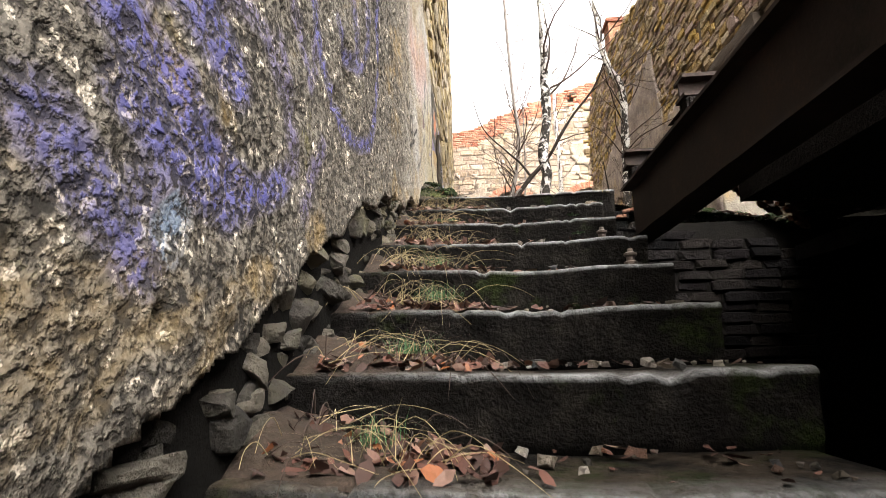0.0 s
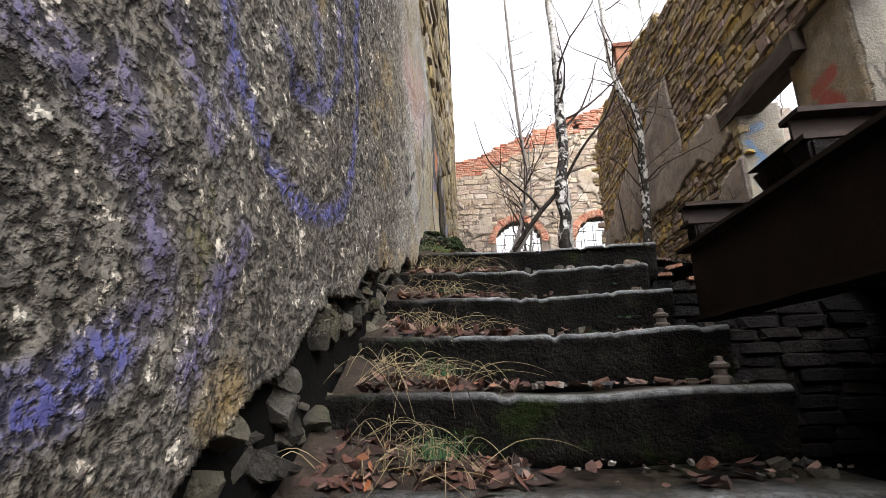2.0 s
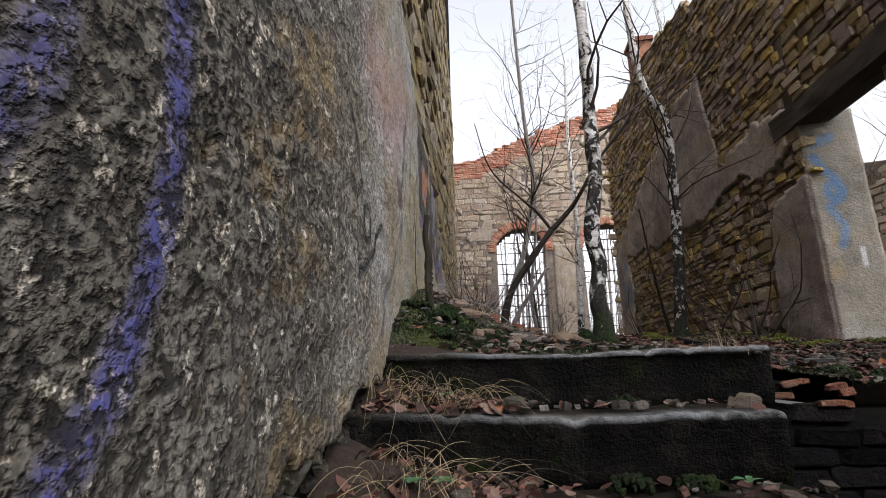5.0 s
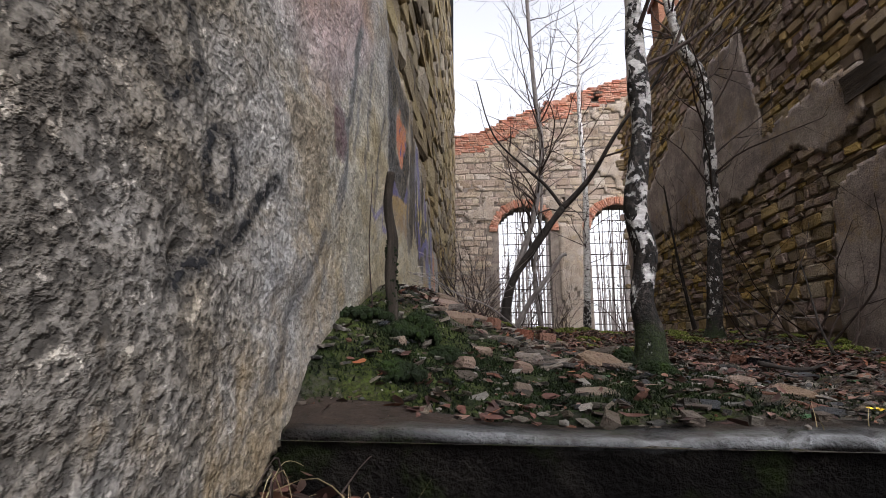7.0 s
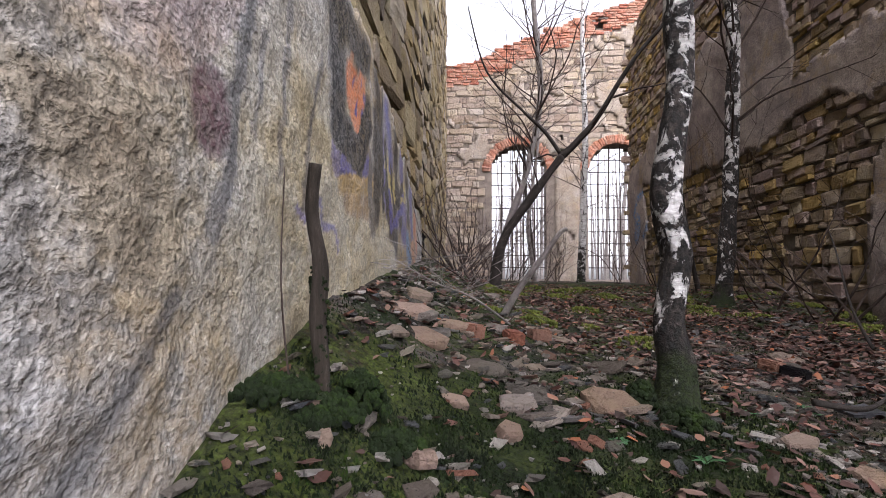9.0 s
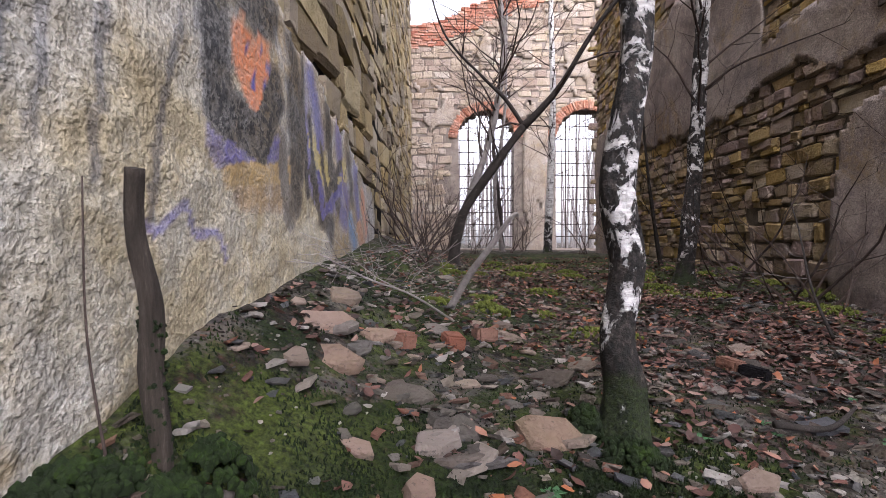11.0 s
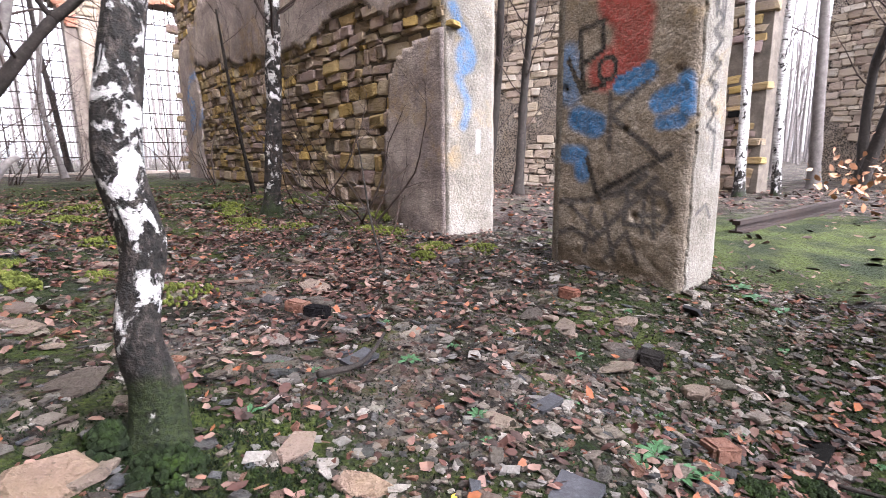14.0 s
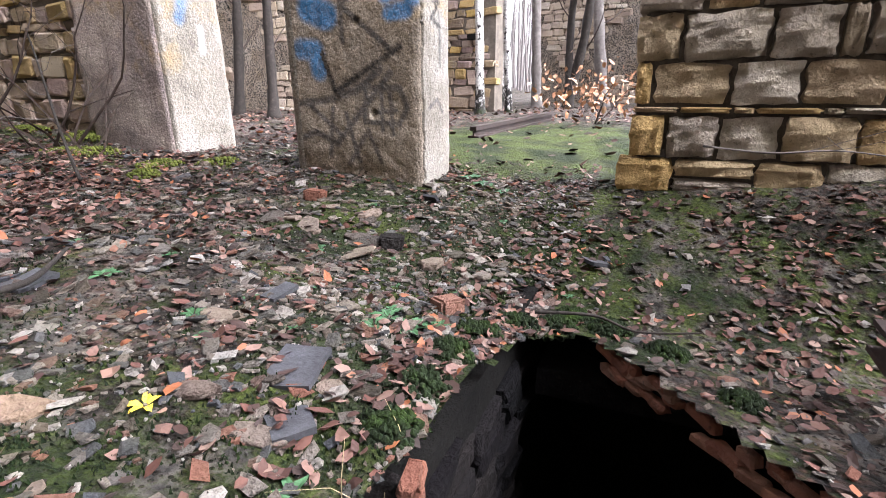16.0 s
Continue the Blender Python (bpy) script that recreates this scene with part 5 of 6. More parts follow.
def grow_twigs(rng, origin, direction, length, radius, depth, out, droop=0.0):
    """A branch that wanders and forks; appends (points, radii, sides)."""
    n = max(3, int(length / 0.16))
    p, d = Vector(origin), Vector(direction).normalized()
    pts, rad = [p.copy()], [radius]
    for i in range(n):
        d = (d + Vector((rng.gauss(0, .16), rng.gauss(0, .16), rng.gauss(0.03, .12) - droop))).normalized()
        p = p + d * (length / n)
        r = radius * (1 - 0.85 * (i + 1) / n)
        pts.append(p.copy())
        rad.append(max(r, 0.0016))
        if depth > 0 and i > 0 and rng.random() < 0.62:
            side = d.orthogonal().normalized()
            side.rotate(Matrix.Rotation(rng.uniform(0, 6.28), 3, d))
            grow_twigs(rng, p, d * 0.7 + side * 0.75, length * rng.uniform(.3, .6) * (1 - 0.4 * i / n), max(0.002, r * 0.6), depth - 1, out, droop)
    out.append((pts, rad, 5 if radius > 0.012 else 3))


def tree(label, path, r0, r1, bark, seed, branches, reach=1.2, low=0.3, corky=2.2, mossy=0.5, parts=(), name="birch_tree", group="birch trees", depth=2, forks=()):
    """A bare tree: tapered trunk along path, forked limbs, and twigs from the fraction low upwards."""
    rng = random.Random(seed)
    root = empty(name, label, "tree", group, at=path[0])
    base = Vector(path[0])
    pts = [p - base for p in smooth_path(path, 9)]
    total = pts[-1].z - pts[0].z
    radii = []
    for p in pts:
        t = min(1, max(0, p.z / max(0.1, total)))
        radii.append(r0 + (r1 - r0) * t ** 0.8 + r0 * 0.45 * math.exp(-p.z / 0.09) + 0.06 * r0 * math.sin(p.z * 9 + seed))
    pts = [pts[0] + Vector((0, 0, -0.08))] + pts
    radii = [radii[0] * 1.15] + radii
    v, f = tube(pts, radii, 18 if r0 > 0.05 else 10, 0.16, seed)
    trunk = mesh_object("trunk", v, f, bark, root, "", True)
    lay = trunk.data.attributes.new("cork", "FLOAT_COLOR", "POINT")
    cork = []
    for q in v:
        m = max(0.0, min(1.0, 0.5 + mossy * math.exp(-max(0, q[2]) / 0.16) - 0.18 * min(1, max(0, q[2]))))
        cork.append((m, m, m, max(0.0, min(1.0, 1.0 - q[2] / corky))))
    lay.data.foreach_set("color", np.array(cork, dtype=np.float32).ravel())
    for fp, fr in forks:
        fpts = [p - base for p in smooth_path(fp, 6)]
        k = len(fpts)
        v, f = tube(fpts, [fr * (1 - 0.75 * i / (k - 1)) for i in range(k)], 8, 0.15, seed + 1)
        mesh_object("limb", v, f, M_DARKBARK if bark is M_BIRCH else bark, root, "", True)
        out = []
        for _ in range(7):
            i = rng.randrange(k // 3, k)
            grow_twigs(rng, fpts[i], Vector((rng.gauss(0, 1), rng.gauss(0, .8), rng.uniform(0.2, 1.2))), rng.uniform(.4, .9), fr * 0.35, 1, out)
        v, f = limb_mesh(out)
        mesh_object("twig_spray", v, f, M_TWIG, root)["kind"] = "stuff"
    if branches:
        out = []
        for _ in range(branches):
            i = int(len(pts) * rng.uniform(low, 1.0)) - 1
            a = rng.uniform(0, 6.28)
            grow_twigs(rng, pts[i], Vector((math.cos(a), math.sin(a), rng.uniform(0.5, 1.3))), reach * rng.uniform(.5, 1.1), min(0.014, max(0.005, radii[i] * 0.3)), depth, out)
        v, f = limb_mesh(out)
        mesh_object("crown", v, f, M_TWIG, root)["kind"] = "stuff"
    return root


tree("slender birch with black cork plates and a mossy foot", [(1.265, 7.70, 0.06), (1.278, 7.71, 0.22), (1.258, 7.72, 0.38), (1.292, 7.73, 0.60), (1.264, 7.74, 0.81), (1.296, 7.75, 1.04), (1.33, 7.76, 1.26), (1.335, 7.78, 1.7), (1.36, 7.82, 2.3), (1.35, 7.9, 3.2), (1.28, 8.0, 4.6), (1.34, 8.1, 7.0)], 0.058, 0.028, M_BIRCH, 1, 5, 1.2, 0.6, 2.6, 0.6)
tree("crooked birch with dark lower bark beside the wall", [(2.95, 11.05, 0.24), (3.04, 11.05, 1.2), (3.10, 11.05, 2.2), (3.12, 11.05, 3.3), (2.92, 11.05, 3.75), (2.80, 11.05, 4.6), (2.78, 11.05, 7.0)], 0.085, 0.04, M_BIRCH, 2, 26, 1.5, 0.3, 4.5, 0.5)
tree("white birch before the arched windows", [(2.88, 18.0, 0.38), (2.95, 18.0, 2.0), (3.02, 18.0, 4.0), (2.98, 18.0, 6.5), (3.1, 18.0, 9.0)], 0.10, 0.04, M_BIRCH, 3, 30, 1.7, 0.3, 1.2, 0.4)
tree("grey-barked bare tree before the arched window", [(0.70, 13.0, 0.45), (0.90, 13.0, 1.2), (1.17, 13.0, 1.95), (1.34, 13.0, 2.7), (1.40, 13.0, 3.4), (1.30, 13.0, 4.7), (1.2, 13.0, 7.5)], 0.055, 0.025, M_GREYBARK, 4, 40, 1.8, 0.3, name="bare_tree", group="bare trees")
tree("dark bare tree with a sweeping forked limb", [(0.72, 11.7, 0.42), (0.76, 11.7, 0.75), (0.86, 11.7, 1.05), (1.15, 11.7, 1.48), (1.50, 11.7, 1.95)], 0.062, 0.045, M_DARKBARK, 5, 3, 0.8, 0.6, name="bare_tree", group="bare trees",
     forks=(([(1.50, 11.7, 1.95), (1.68, 11.65, 2.12), (1.91, 11.6, 2.4), (2.28, 11.5, 3.0), (2.73, 11.4, 3.55), (3.0, 11.4, 4.2)], 0.043), ([(1.50, 11.7, 1.95), (1.30, 11.7, 2.25), (1.05, 11.7, 2.5), (0.62, 11.7, 3.0), (0.4, 11.7, 3.8)], 0.026)))
tree("thin dark sapling leaning on the wall foot", [(3.37, 12.6, 0.3), (3.25, 12.5, 0.8), (3.12, 12.4, 1.5), (3.0, 12.3, 2.4)], 0.03, 0.012, M_DARKBARK, 6, 6, 0.8, 0.4, name="sapling", group="saplings")
tree("thin birch by the back wall", [(1.9, 18.8, 0.4), (1.7, 18.7, 2.0), (1.95, 18.6, 4.0), (2.0, 18.6, 7.0)], 0.06, 0.02, M_GREYBARK, 7, 26, 1.5, 0.3, name="bare_tree", group="bare trees")

# thicket of thin stems
def shrub(label, x, y, stems, height, spread, seed, name="shrub", lean=(0, 0)):
    rng = random.Random(seed)
    root = empty(name, label, "shrub", "bare shrubs", at=(x, y, rough_ground(x, y) - 0.02))
    for s in range(stems):
        out = []
        a = rng.uniform(0, 6.28)
        grow_twigs(rng, Vector((rng.gauss(0, .06), rng.gauss(0, .06), 0)), Vector((math.cos(a) * spread + lean[0], math.sin(a) * spread + lean[1], 1)), height * rng.uniform(.6, 1.1), rng.uniform(.007, .014), 2, out)
        v, f = limb_mesh(out)
        mesh_object("stem", v, f, M_TWIG, root)
    return root


for i, (x, y, n, h, sp) in enumerate(((3.45, 10.25, 6, 1.9, 0.75), (3.3, 10.9, 4, 1.5, 0.7), (3.55, 9.95, 3, 1.2, 0.6), (0.25, 12.6, 6, 1.6, 0.7), (0.3, 14.2, 7, 1.8, 0.7), (0.15, 16.0, 9, 2.4, 0.6), (0.3, 11.6, 6, 1.4, 0.7), (0.5, 17.2, 8, 2.0, 0.7), (2.5, 19.6, 7, 2.4, 0.5), (1.1, 16.5, 6, 1.8, 0.6), (2.0, 17.6, 5, 1.6, 0.6), (0.7, 18.6, 7, 2.4, 0.5), (3.4, 16.5, 5, 1.8, 0.5), (3.5, 14.6, 4, 1.3, 0.6), (1.5, 19.4, 6, 2.2, 0.5), (0.5, 10.6, 4, 1.0, 0.8))):
    shrub("leafless brown shrub with tangled thin stems", x, y, n, h, sp, 60 + i)


# dead wood
def dead_branch(label, path, r0, seed, twigs=0, material=None, name="dead_branch"):
    rng = random.Random(seed)
    base = Vector(path[0])
    root = empty(name, label, "branch", "dead branches", at=path[0])
    pts = [p - base for p in smooth_path(path, 6)]
    n = len(pts)
    v, f = tube(pts, [r0 * (1 - 0.55 * i / (n - 1)) for i in range(n)], 9, 0.25, seed)
    mesh_object("stem", v, f, material or M_GREYBARK, root, "", True)
    if twigs:
        out = []
        for _ in range(twigs):
            i = rng.randrange(n // 3, n)
            grow_twigs(rng, pts[i], Vector((rng.gauss(0, 1), rng.gauss(0, 1), rng.uniform(-.2, .7))), rng.uniform(.2, .5), r0 * 0.3, 1, out)
        v, f = limb_mesh(out)
        mesh_object("twig_spray", v, f, M_GREYBARK, root)["kind"] = "stuff"
    return root


dead_branch("grey dead branch leaning out of the rubble", [(0.70, 9.06, 0.24), (0.82, 9.0, 0.46), (0.95, 8.95, 0.64), (1.06, 8.9, 0.80), (1.10, 8.9, 0.82)], 0.024, 1)
dead_branch("tangle of pale dead twigs over the rubble", [(0.75, 8.7, 0.27), (0.55, 8.55, 0.42), (0.35, 8.5, 0.50), (0.15, 8.4, 0.62)], 0.006, 2, 34)
dead_branch("thin dark stick lying on the ground", [(1.75, 7.75, 0.10), (1.95, 7.80, 0.07), (2.15, 7.95, 0.09)], 0.012, 3, 0, M_DARKBARK)
dead_branch("fallen thin stem against the wall foot", [(2.85, 9.0, 0.13), (3.15, 9.6, 0.35), (3.4, 10.1, 0.75), (3.6, 10.5, 1.0)], 0.010, 4, 3, M_DARKBARK)
dead_branch("pale dry stem hanging at the sandstone wall", [(4.17, 6.0, 0.27), (4.14, 5.7, 0.25), (4.15, 5.4, 0.27), (4.16, 5.0, 0.22)], 0.006, 6, 5)
dead_branch("dark thin cable-like root at the vault edge", [(2.86, 6.55, -0.20), (2.93, 6.35, -0.21), (2.92, 6.2, -0.24), (2.95, 6.0, -0.22)], 0.007, 7, 0, M_DARKBARK)
post = empty("broken_post", "splintered mossy dead stump post by the wall", "post", at=(0.21, 7.12, 0.16))
pts = smooth_path([(0.01, 0, -0.06), (0.0, -0.01, 0.12), (-0.012, -0.02, 0.26), (-0.004, -0.03, 0.40), (-0.018, -0.05, 0.53), (-0.004, -0.07, 0.64)], 6)
v, f = tube(pts, [0.023 - 0.006 * i / (len(pts) - 1) for i in range(len(pts))], 14, 0.55, 3)
mesh_object("stem", v, f, M_DEADWOOD, post, "grey split dead wood", True)
bm = bmesh.new()
post_rng = random.Random(17)
for i in range(320):
    a, h = post_rng.uniform(0, 6.28), 0.42 * post_rng.random() ** 1.5 - 0.03
    c = Vector((0.020 * math.cos(a) - 0.02 * h, 0.020 * math.sin(a) - 0.06 * h, h))
    bmesh.ops.create_icosphere(bm, subdivisions=1, radius=post_rng.uniform(.003, .007), matrix=Matrix.Translation(c))
part("moss_patch", bm, M_MOSS, post, "dark green moss patches")
dead_branch("thin bare twig rising beside the stump post", [(0.16, 7.05, 0.22), (0.14, 7.02, 0.50), (0.15, 7.0, 0.78)], 0.003, 9, 0, M_TWIG)

# ---- loose stones, bricks and slates ----
def loose(name, label, category, group, me, m, material):
    ob = new(name, me)
    tagged(ob, label, category, group)
    ob.matrix_basis = m
    return ob


SLABS = [mesh_copy(m, M_RUBBLE, "loose_stone") for m in PLATES]
PINKS = [mesh_copy(m, M_PINK, "loose_stone") for m in PLATES]


def lay_stone(x, y, l, w, h, turn, tilt=(0, 0), label="flat broken sandstone piece lying on the ground", k=0, pool=None, sink=0.3):
    m = Matrix.Translation((x, y, rough_ground(x, y) + h * (0.5 - sink))) @ Euler((tilt[0], tilt[1], turn)).to_matrix().to_4x4() @ Matrix.Diagonal((l * 1.25, w * 1.25, h * 1.3, 1))
    return loose("loose_stone", label, "stone", "loose stones", (pool or SLABS)[k % 9], m, None)


lay_stone(1.03, 7.64, 0.21, 0.15, 0.045, 0.3, (0.55, 0.1), "large flat pinkish sandstone leaning by the birch", 1, PINKS)
lay_stone(0.27, 6.95, 0.10, 0.045, 0.022, 1.4, (0.15, -0.95), "upright pale stone in the moss", 2, PINKS)
lay_stone(0.68, 7.34, 0.10, 0.075, 0.035, 0.9, (0.3, 0.1), k=3, pool=PINKS)
lay_stone(0.30, 7.92, 0.22, 0.15, 0.035, 0.5, (0.35, 0.15), "broad pale sandstone slab on the rubble slope", 4, PINKS)
lay_stone(0.40, 7.72, 0.22, 0.11, 0.03, -0.4, (0.3, 0.2), "broad pale sandstone slab on the rubble slope", 5, PINKS)
lay_stone(0.30, 8.25, 0.19, 0.14, 0.04, 1.1, (0.3, 0.1), "broad pale sandstone slab on the rubble slope", 6, PINKS)
lay_stone(0.45, 7.05, 0.13, 0.07, 0.03, 2.3, (0.1, 0.1), k=7, pool=PINKS)
lay_stone(1.55, 7.50, 0.14, 0.09, 0.03, 0.3, (0.2, 0.1), k=8, pool=PINKS)
lay_stone(0.66, 6.98, 0.08, 0.06, 0.03, 1.2, (0.2, 0.1), k=2)
lay_stone(1.62, 7.28, 0.13, 0.08, 0.035, -0.6, (0.35, 0.1), k=0, pool=PINKS)
lay_stone(0.52, 7.42, 0.12, 0.05, 0.02, -0.5, (0.3, 0.2), k=3, pool=PINKS)
lay_stone(0.48, 8.02, 0.17, 0.10, 0.03, 0.9, (0.35, 0.1), "broad pale sandstone slab on the rubble slope", 1, PINKS)
lay_stone(0.62, 7.72, 0.15, 0.10, 0.03, 0.2, (0.3, 0.15), k=6)
lay_stone(0.72, 7.62, 0.12, 0.09, 0.03, 1.7, (0.3, 0.1), k=4)
rng = random.Random(77)
count = 0
while count < 250:
    x, y = rng.uniform(0.15, 4.1), 6.75 + 4.2 * rng.random() ** 1.5
    dens = 0.25 + 0.75 * math.exp(-((x - 0.55) / 0.5) ** 2 - ((y - 8.0) / 0.9) ** 2) + 0.55 * math.exp(-((x - 1.9) / 0.6) ** 2 - ((y - 8.6) / 0.7) ** 2) + 0.4 * math.exp(-((x - 3.4) / 0.8) ** 2 - ((y - 8.2) / 0.9) ** 2)
    if y < 7.45 and x < 1.5 and rng.random() < 0.85:
        continue
    if rng.random() > dens or in_pit(x, y) or math.hypot(x - 1.24, y - 7.7) < 0.14 or x < left_x(y) + 0.08 or (x > 3.75 and y > 7.4):
        continue
    s = 0.035 + 0.13 * rng.random() ** 2.2
    lay_stone(x, y, s * rng.uniform(.9, 1.4), s * rng.uniform(.6, 1.0), s * rng.uniform(.09, .20), rng.uniform(0, 6.28), (rng.gauss(0, .17), rng.gauss(0, .17)), k=rng.randrange(9))
    count += 1


def brick_piece(x, y, turn, l=0.12, label="broken red brick half in the leaf litter", mat=None, tilt=0.1):
    bm = box_bm((-l / 2, -0.055, -0.033), (l / 2, 0.055, 0.033), 2, 0.008, 0.008, x)
    ob = part("broken_brick", bm, mat or M_BRICK, None)
    tagged(ob, label, "brick", "broken bricks")
    ob.matrix_basis = Matrix.Translation((x, y, rough_ground(x, y) + 0.02)) @ Euler((tilt, 0.1, turn)).to_matrix().to_4x4()
    return ob


brick_piece(3.13, 7.29, 0.4, 0.11, "dark weathered brick piece on bare soil", M_DARKBRICK)
for x, y, a in ((2.05, 8.55, 0.5), (0.55, 8.1, 1.0), (3.45, 7.95, 0.2), (0.9, 8.6, 2.0), (2.75, 6.85, 1.0), (0.75, 8.35, 0.3)):
    brick_piece(x, y, a, 0.09)
brick_piece(2.1, 8.45, 0.7, 0.1, "dark weathered brick piece on bare soil", M_DARKBRICK)


def slate_piece(x, y, l, w, turn, tilt, label):
    bm = box_bm((-l / 2, -w / 2, -0.008), (l / 2, w / 2, 0.008), 3, 0.012, 0, x * 3)
    ob = part("slate_piece", bm, M_SLATE, None)
    tagged(ob, label, "slate", "slate pieces")
    ob.matrix_basis = Matrix.Translation((x, y, rough_ground(x, y) + 0.012)) @ Euler((*tilt, turn)).to_matrix().to_4x4()


slate_piece(3.54, 6.42, 0.13, 0.09, 0.6, (0.2, 0.1), "blue-grey slate plate lying on the moss")
slate_piece(2.05, 6.95, 0.18, 0.12, 0.3, (0.0, 0.03), "dark flat slate slab set in the soil")
slate_piece(1.88, 6.83, 0.10, 0.09, 0.9, (0.0, 0.03), "dark flat slate slab set in the soil")
slate_piece(3.75, 7.36, 0.10, 0.08, 1.2, (0.9, 0.1), "blue-grey slate plate leaning at the pier")
slate_piece(2.0, 7.9, 0.14, 0.08, 0.2, (0.1, 0.0), "blue-grey slate plate lying on the moss")
slate_piece(2.4, 7.3, 0.14, 0.05, 0.1, (0.1, 0.0), "blue-grey slate plate lying on the moss")

rng = random.Random(79)
items = []
while len(items) < 12500:
    x, y = rng.uniform(0.1, 4.6), 6.55 + 5.5 * rng.random() ** 1.6
    if x > 1.9 and rng.random() < 0.20:
        y = rng.uniform(4.4, 6.6)
    if y < 7.4 and x < 1.4 and rng.random() < 0.6:
        continue
    if in_pit(x, y) or rng.random() > 0.35 + 0.65 * abs(fbm(x * 1.5, y * 1.5, 12, 3)) * 2:
        continue
    s = 0.004 + 0.034 * rng.random() ** 3.4
    items.append((rng.randrange(9), Matrix.Translation((x, y, rough_ground(x, y) + 0.004 + s * 0.08)) @ Euler((rng.gauss(0, .22), rng.gauss(0, .22), rng.uniform(0, 6))).to_matrix().to_4x4() @ Matrix.Diagonal((s * 1.5, s * 1.0, 0.003 + s * 0.22, 1))))


def chip_variant(seed):
    r = random.Random(seed)
    bm = bmesh.new()
    bmesh.ops.create_cube(bm, size=1.0)
    for v in bm.verts:
        v.co += Vector((r.uniform(-.3, .3), r.uniform(-.3, .3), r.uniform(-.2, .2)))
    bmesh.ops.triangulate(bm, faces=bm.faces[:])
    me = bpy.data.meshes.new("chip")
    bm.to_mesh(me)
    bm.free()
    return me


CHIPS = [chip_variant(i) for i in range(9)]
for _ in range(3200):
    t = rng.random()
    x, y = 1.5 + 3.0 * t + rng.gauss(0, 0.12), 7.25 - 0.25 * t + rng.gauss(0, 0.26)
    s = 0.004 + 0.018 * rng.random() ** 3
    if not in_pit(x, y):
        items.append((rng.randrange(9), Matrix.Translation((x, y, rough_ground(x, y) + 0.003)) @ Euler((rng.gauss(0, .2), rng.gauss(0, .2), rng.uniform(0, 6))).to_matrix().to_4x4() @ Matrix.Diagonal((s * 1.4, s, 0.003 + s * 0.3, 1))))
chips = joined("stone_chips", items, M_RUBBLE_I, None, "", "stuff", CHIPS)
tagged(chips, "scattered small stone and brick chips", "rubble")
items = []
for i in range(420):
    k = rng.randrange(0, 8)
    yn, zt = TOP_Y - (7 - k) * TREAD, (k - 7) * RISE
    x = LEFT_X + 1.4 * rng.random()
    yy = yn + 0.06 + (TREAD - 0.08) * rng.random() ** 0.6
    s = 0.006 + 0.022 * rng.random() ** 3
    items.append((i, Matrix.Translation((x, yy, zt + 0.004)) @ Euler((rng.gauss(0, .2), rng.gauss(0, .2), rng.uniform(0, 6))).to_matrix().to_4x4() @ Matrix.Diagonal((s * 1.5, s * 1.2, s, 1))))
tagged(joined("stair_grit", items, M_RUBBLE_I, None, "", "stuff", CHIPS), "grit and stone crumbs on the steps", "rubble")
for x, k, s in ((0.62, 6, 0.07), (0.45, 5, 0.06), (0.8, 6, 0.04), (0.98, 6, 0.045), (1.05, 6, 0.04), (0.66, 4, 0.045), (0.82, 4, 0.03), (1.3, 5, 0.05), (1.4, 6, 0.07)):
    yy, zt = TOP_Y - (7 - k) * TREAD + 0.13, (k - 7) * RISE
    m = Matrix.Translation((x, yy, zt + s * 0.22)) @ Euler((0.2, 0.1, x * 9)).to_matrix().to_4x4() @ Matrix.Diagonal((s * 1.6, s * 1.1, s * 0.7, 1))
    loose("loose_stone", "small pale stone lying on a step", "stone", "loose stones", SLABS[k % 9], m, None)

# ---- fallen leaves ----
def leaf_bits(spots, size=(0.011, 0.031)):
    """Curled leaves, six triangles each."""
    verts, faces = [], []
    for (x, y, z), up in spots:
        s = rng.uniform(*size)
        rot = Euler((rng.gauss(0, up), rng.gauss(0, up), rng.uniform(0, 6.28))).to_matrix()
        cu = rng.uniform(-.25, .35)
        o = len(verts)
        for a, b in ((-1, 0), (-.45, .42), (.35, .40), (1, 0), (.35, -.40), (-.45, -.42), (0, 0)):
            p = rot @ Vector((a * s * rng.uniform(.75, 1.15), b * s * rng.uniform(.7, 1.5), s * (cu * (a * a + 1.8 * b * b)) + rng.uniform(-.06, .06) * s))
            verts.append((x + p.x, y + p.y, z + p.z))
        faces += [(o + i, o + (i + 1) % 6, o + 6) for i in range(6)]
    return verts, faces


rng = random.Random(91)
spots = []
while len(spots) < 16500:
    x, y = rng.uniform(0.1, 5.2), 6.6 + 8.5 * rng.random() ** 1.3
    if 1.9 < x < 4.2 and rng.random() < 0.35:
        y = rng.uniform(4.4, 6.6)
    dens = (0.05 if y < 7.5 and x < 1.9 else 0.075) + 0.95 * math.exp(-((x - 2.75) / 0.8) ** 2 - ((y - 9.6) / 1.3) ** 2) + 0.5 * math.exp(-((x - 2.0) / 1.2) ** 2 - ((y - 11) / 2.0) ** 2) + 0.5 * math.exp(-((x - 2.25) / 0.35) ** 2 - ((y - 6.62) / 0.25) ** 2) + 0.18 * math.exp(-((x - 3.6) / 0.8) ** 2 - ((y - 5.7) / 0.9) ** 2) + 0.7 * math.exp(-((x - 2.95) / 0.35) ** 2 - ((y - 6.65) / 0.2) ** 2)
    dens *= 0.3 + 1.4 * max(0.0, fbm(x * 2.2, y * 2.2, 4, 3) + 0.35)
    if rng.random() > dens or in_pit(x, y):
        continue
    spots.append(((x, y, rough_ground(x, y) + rng.uniform(0.004, 0.022)), 0.35))
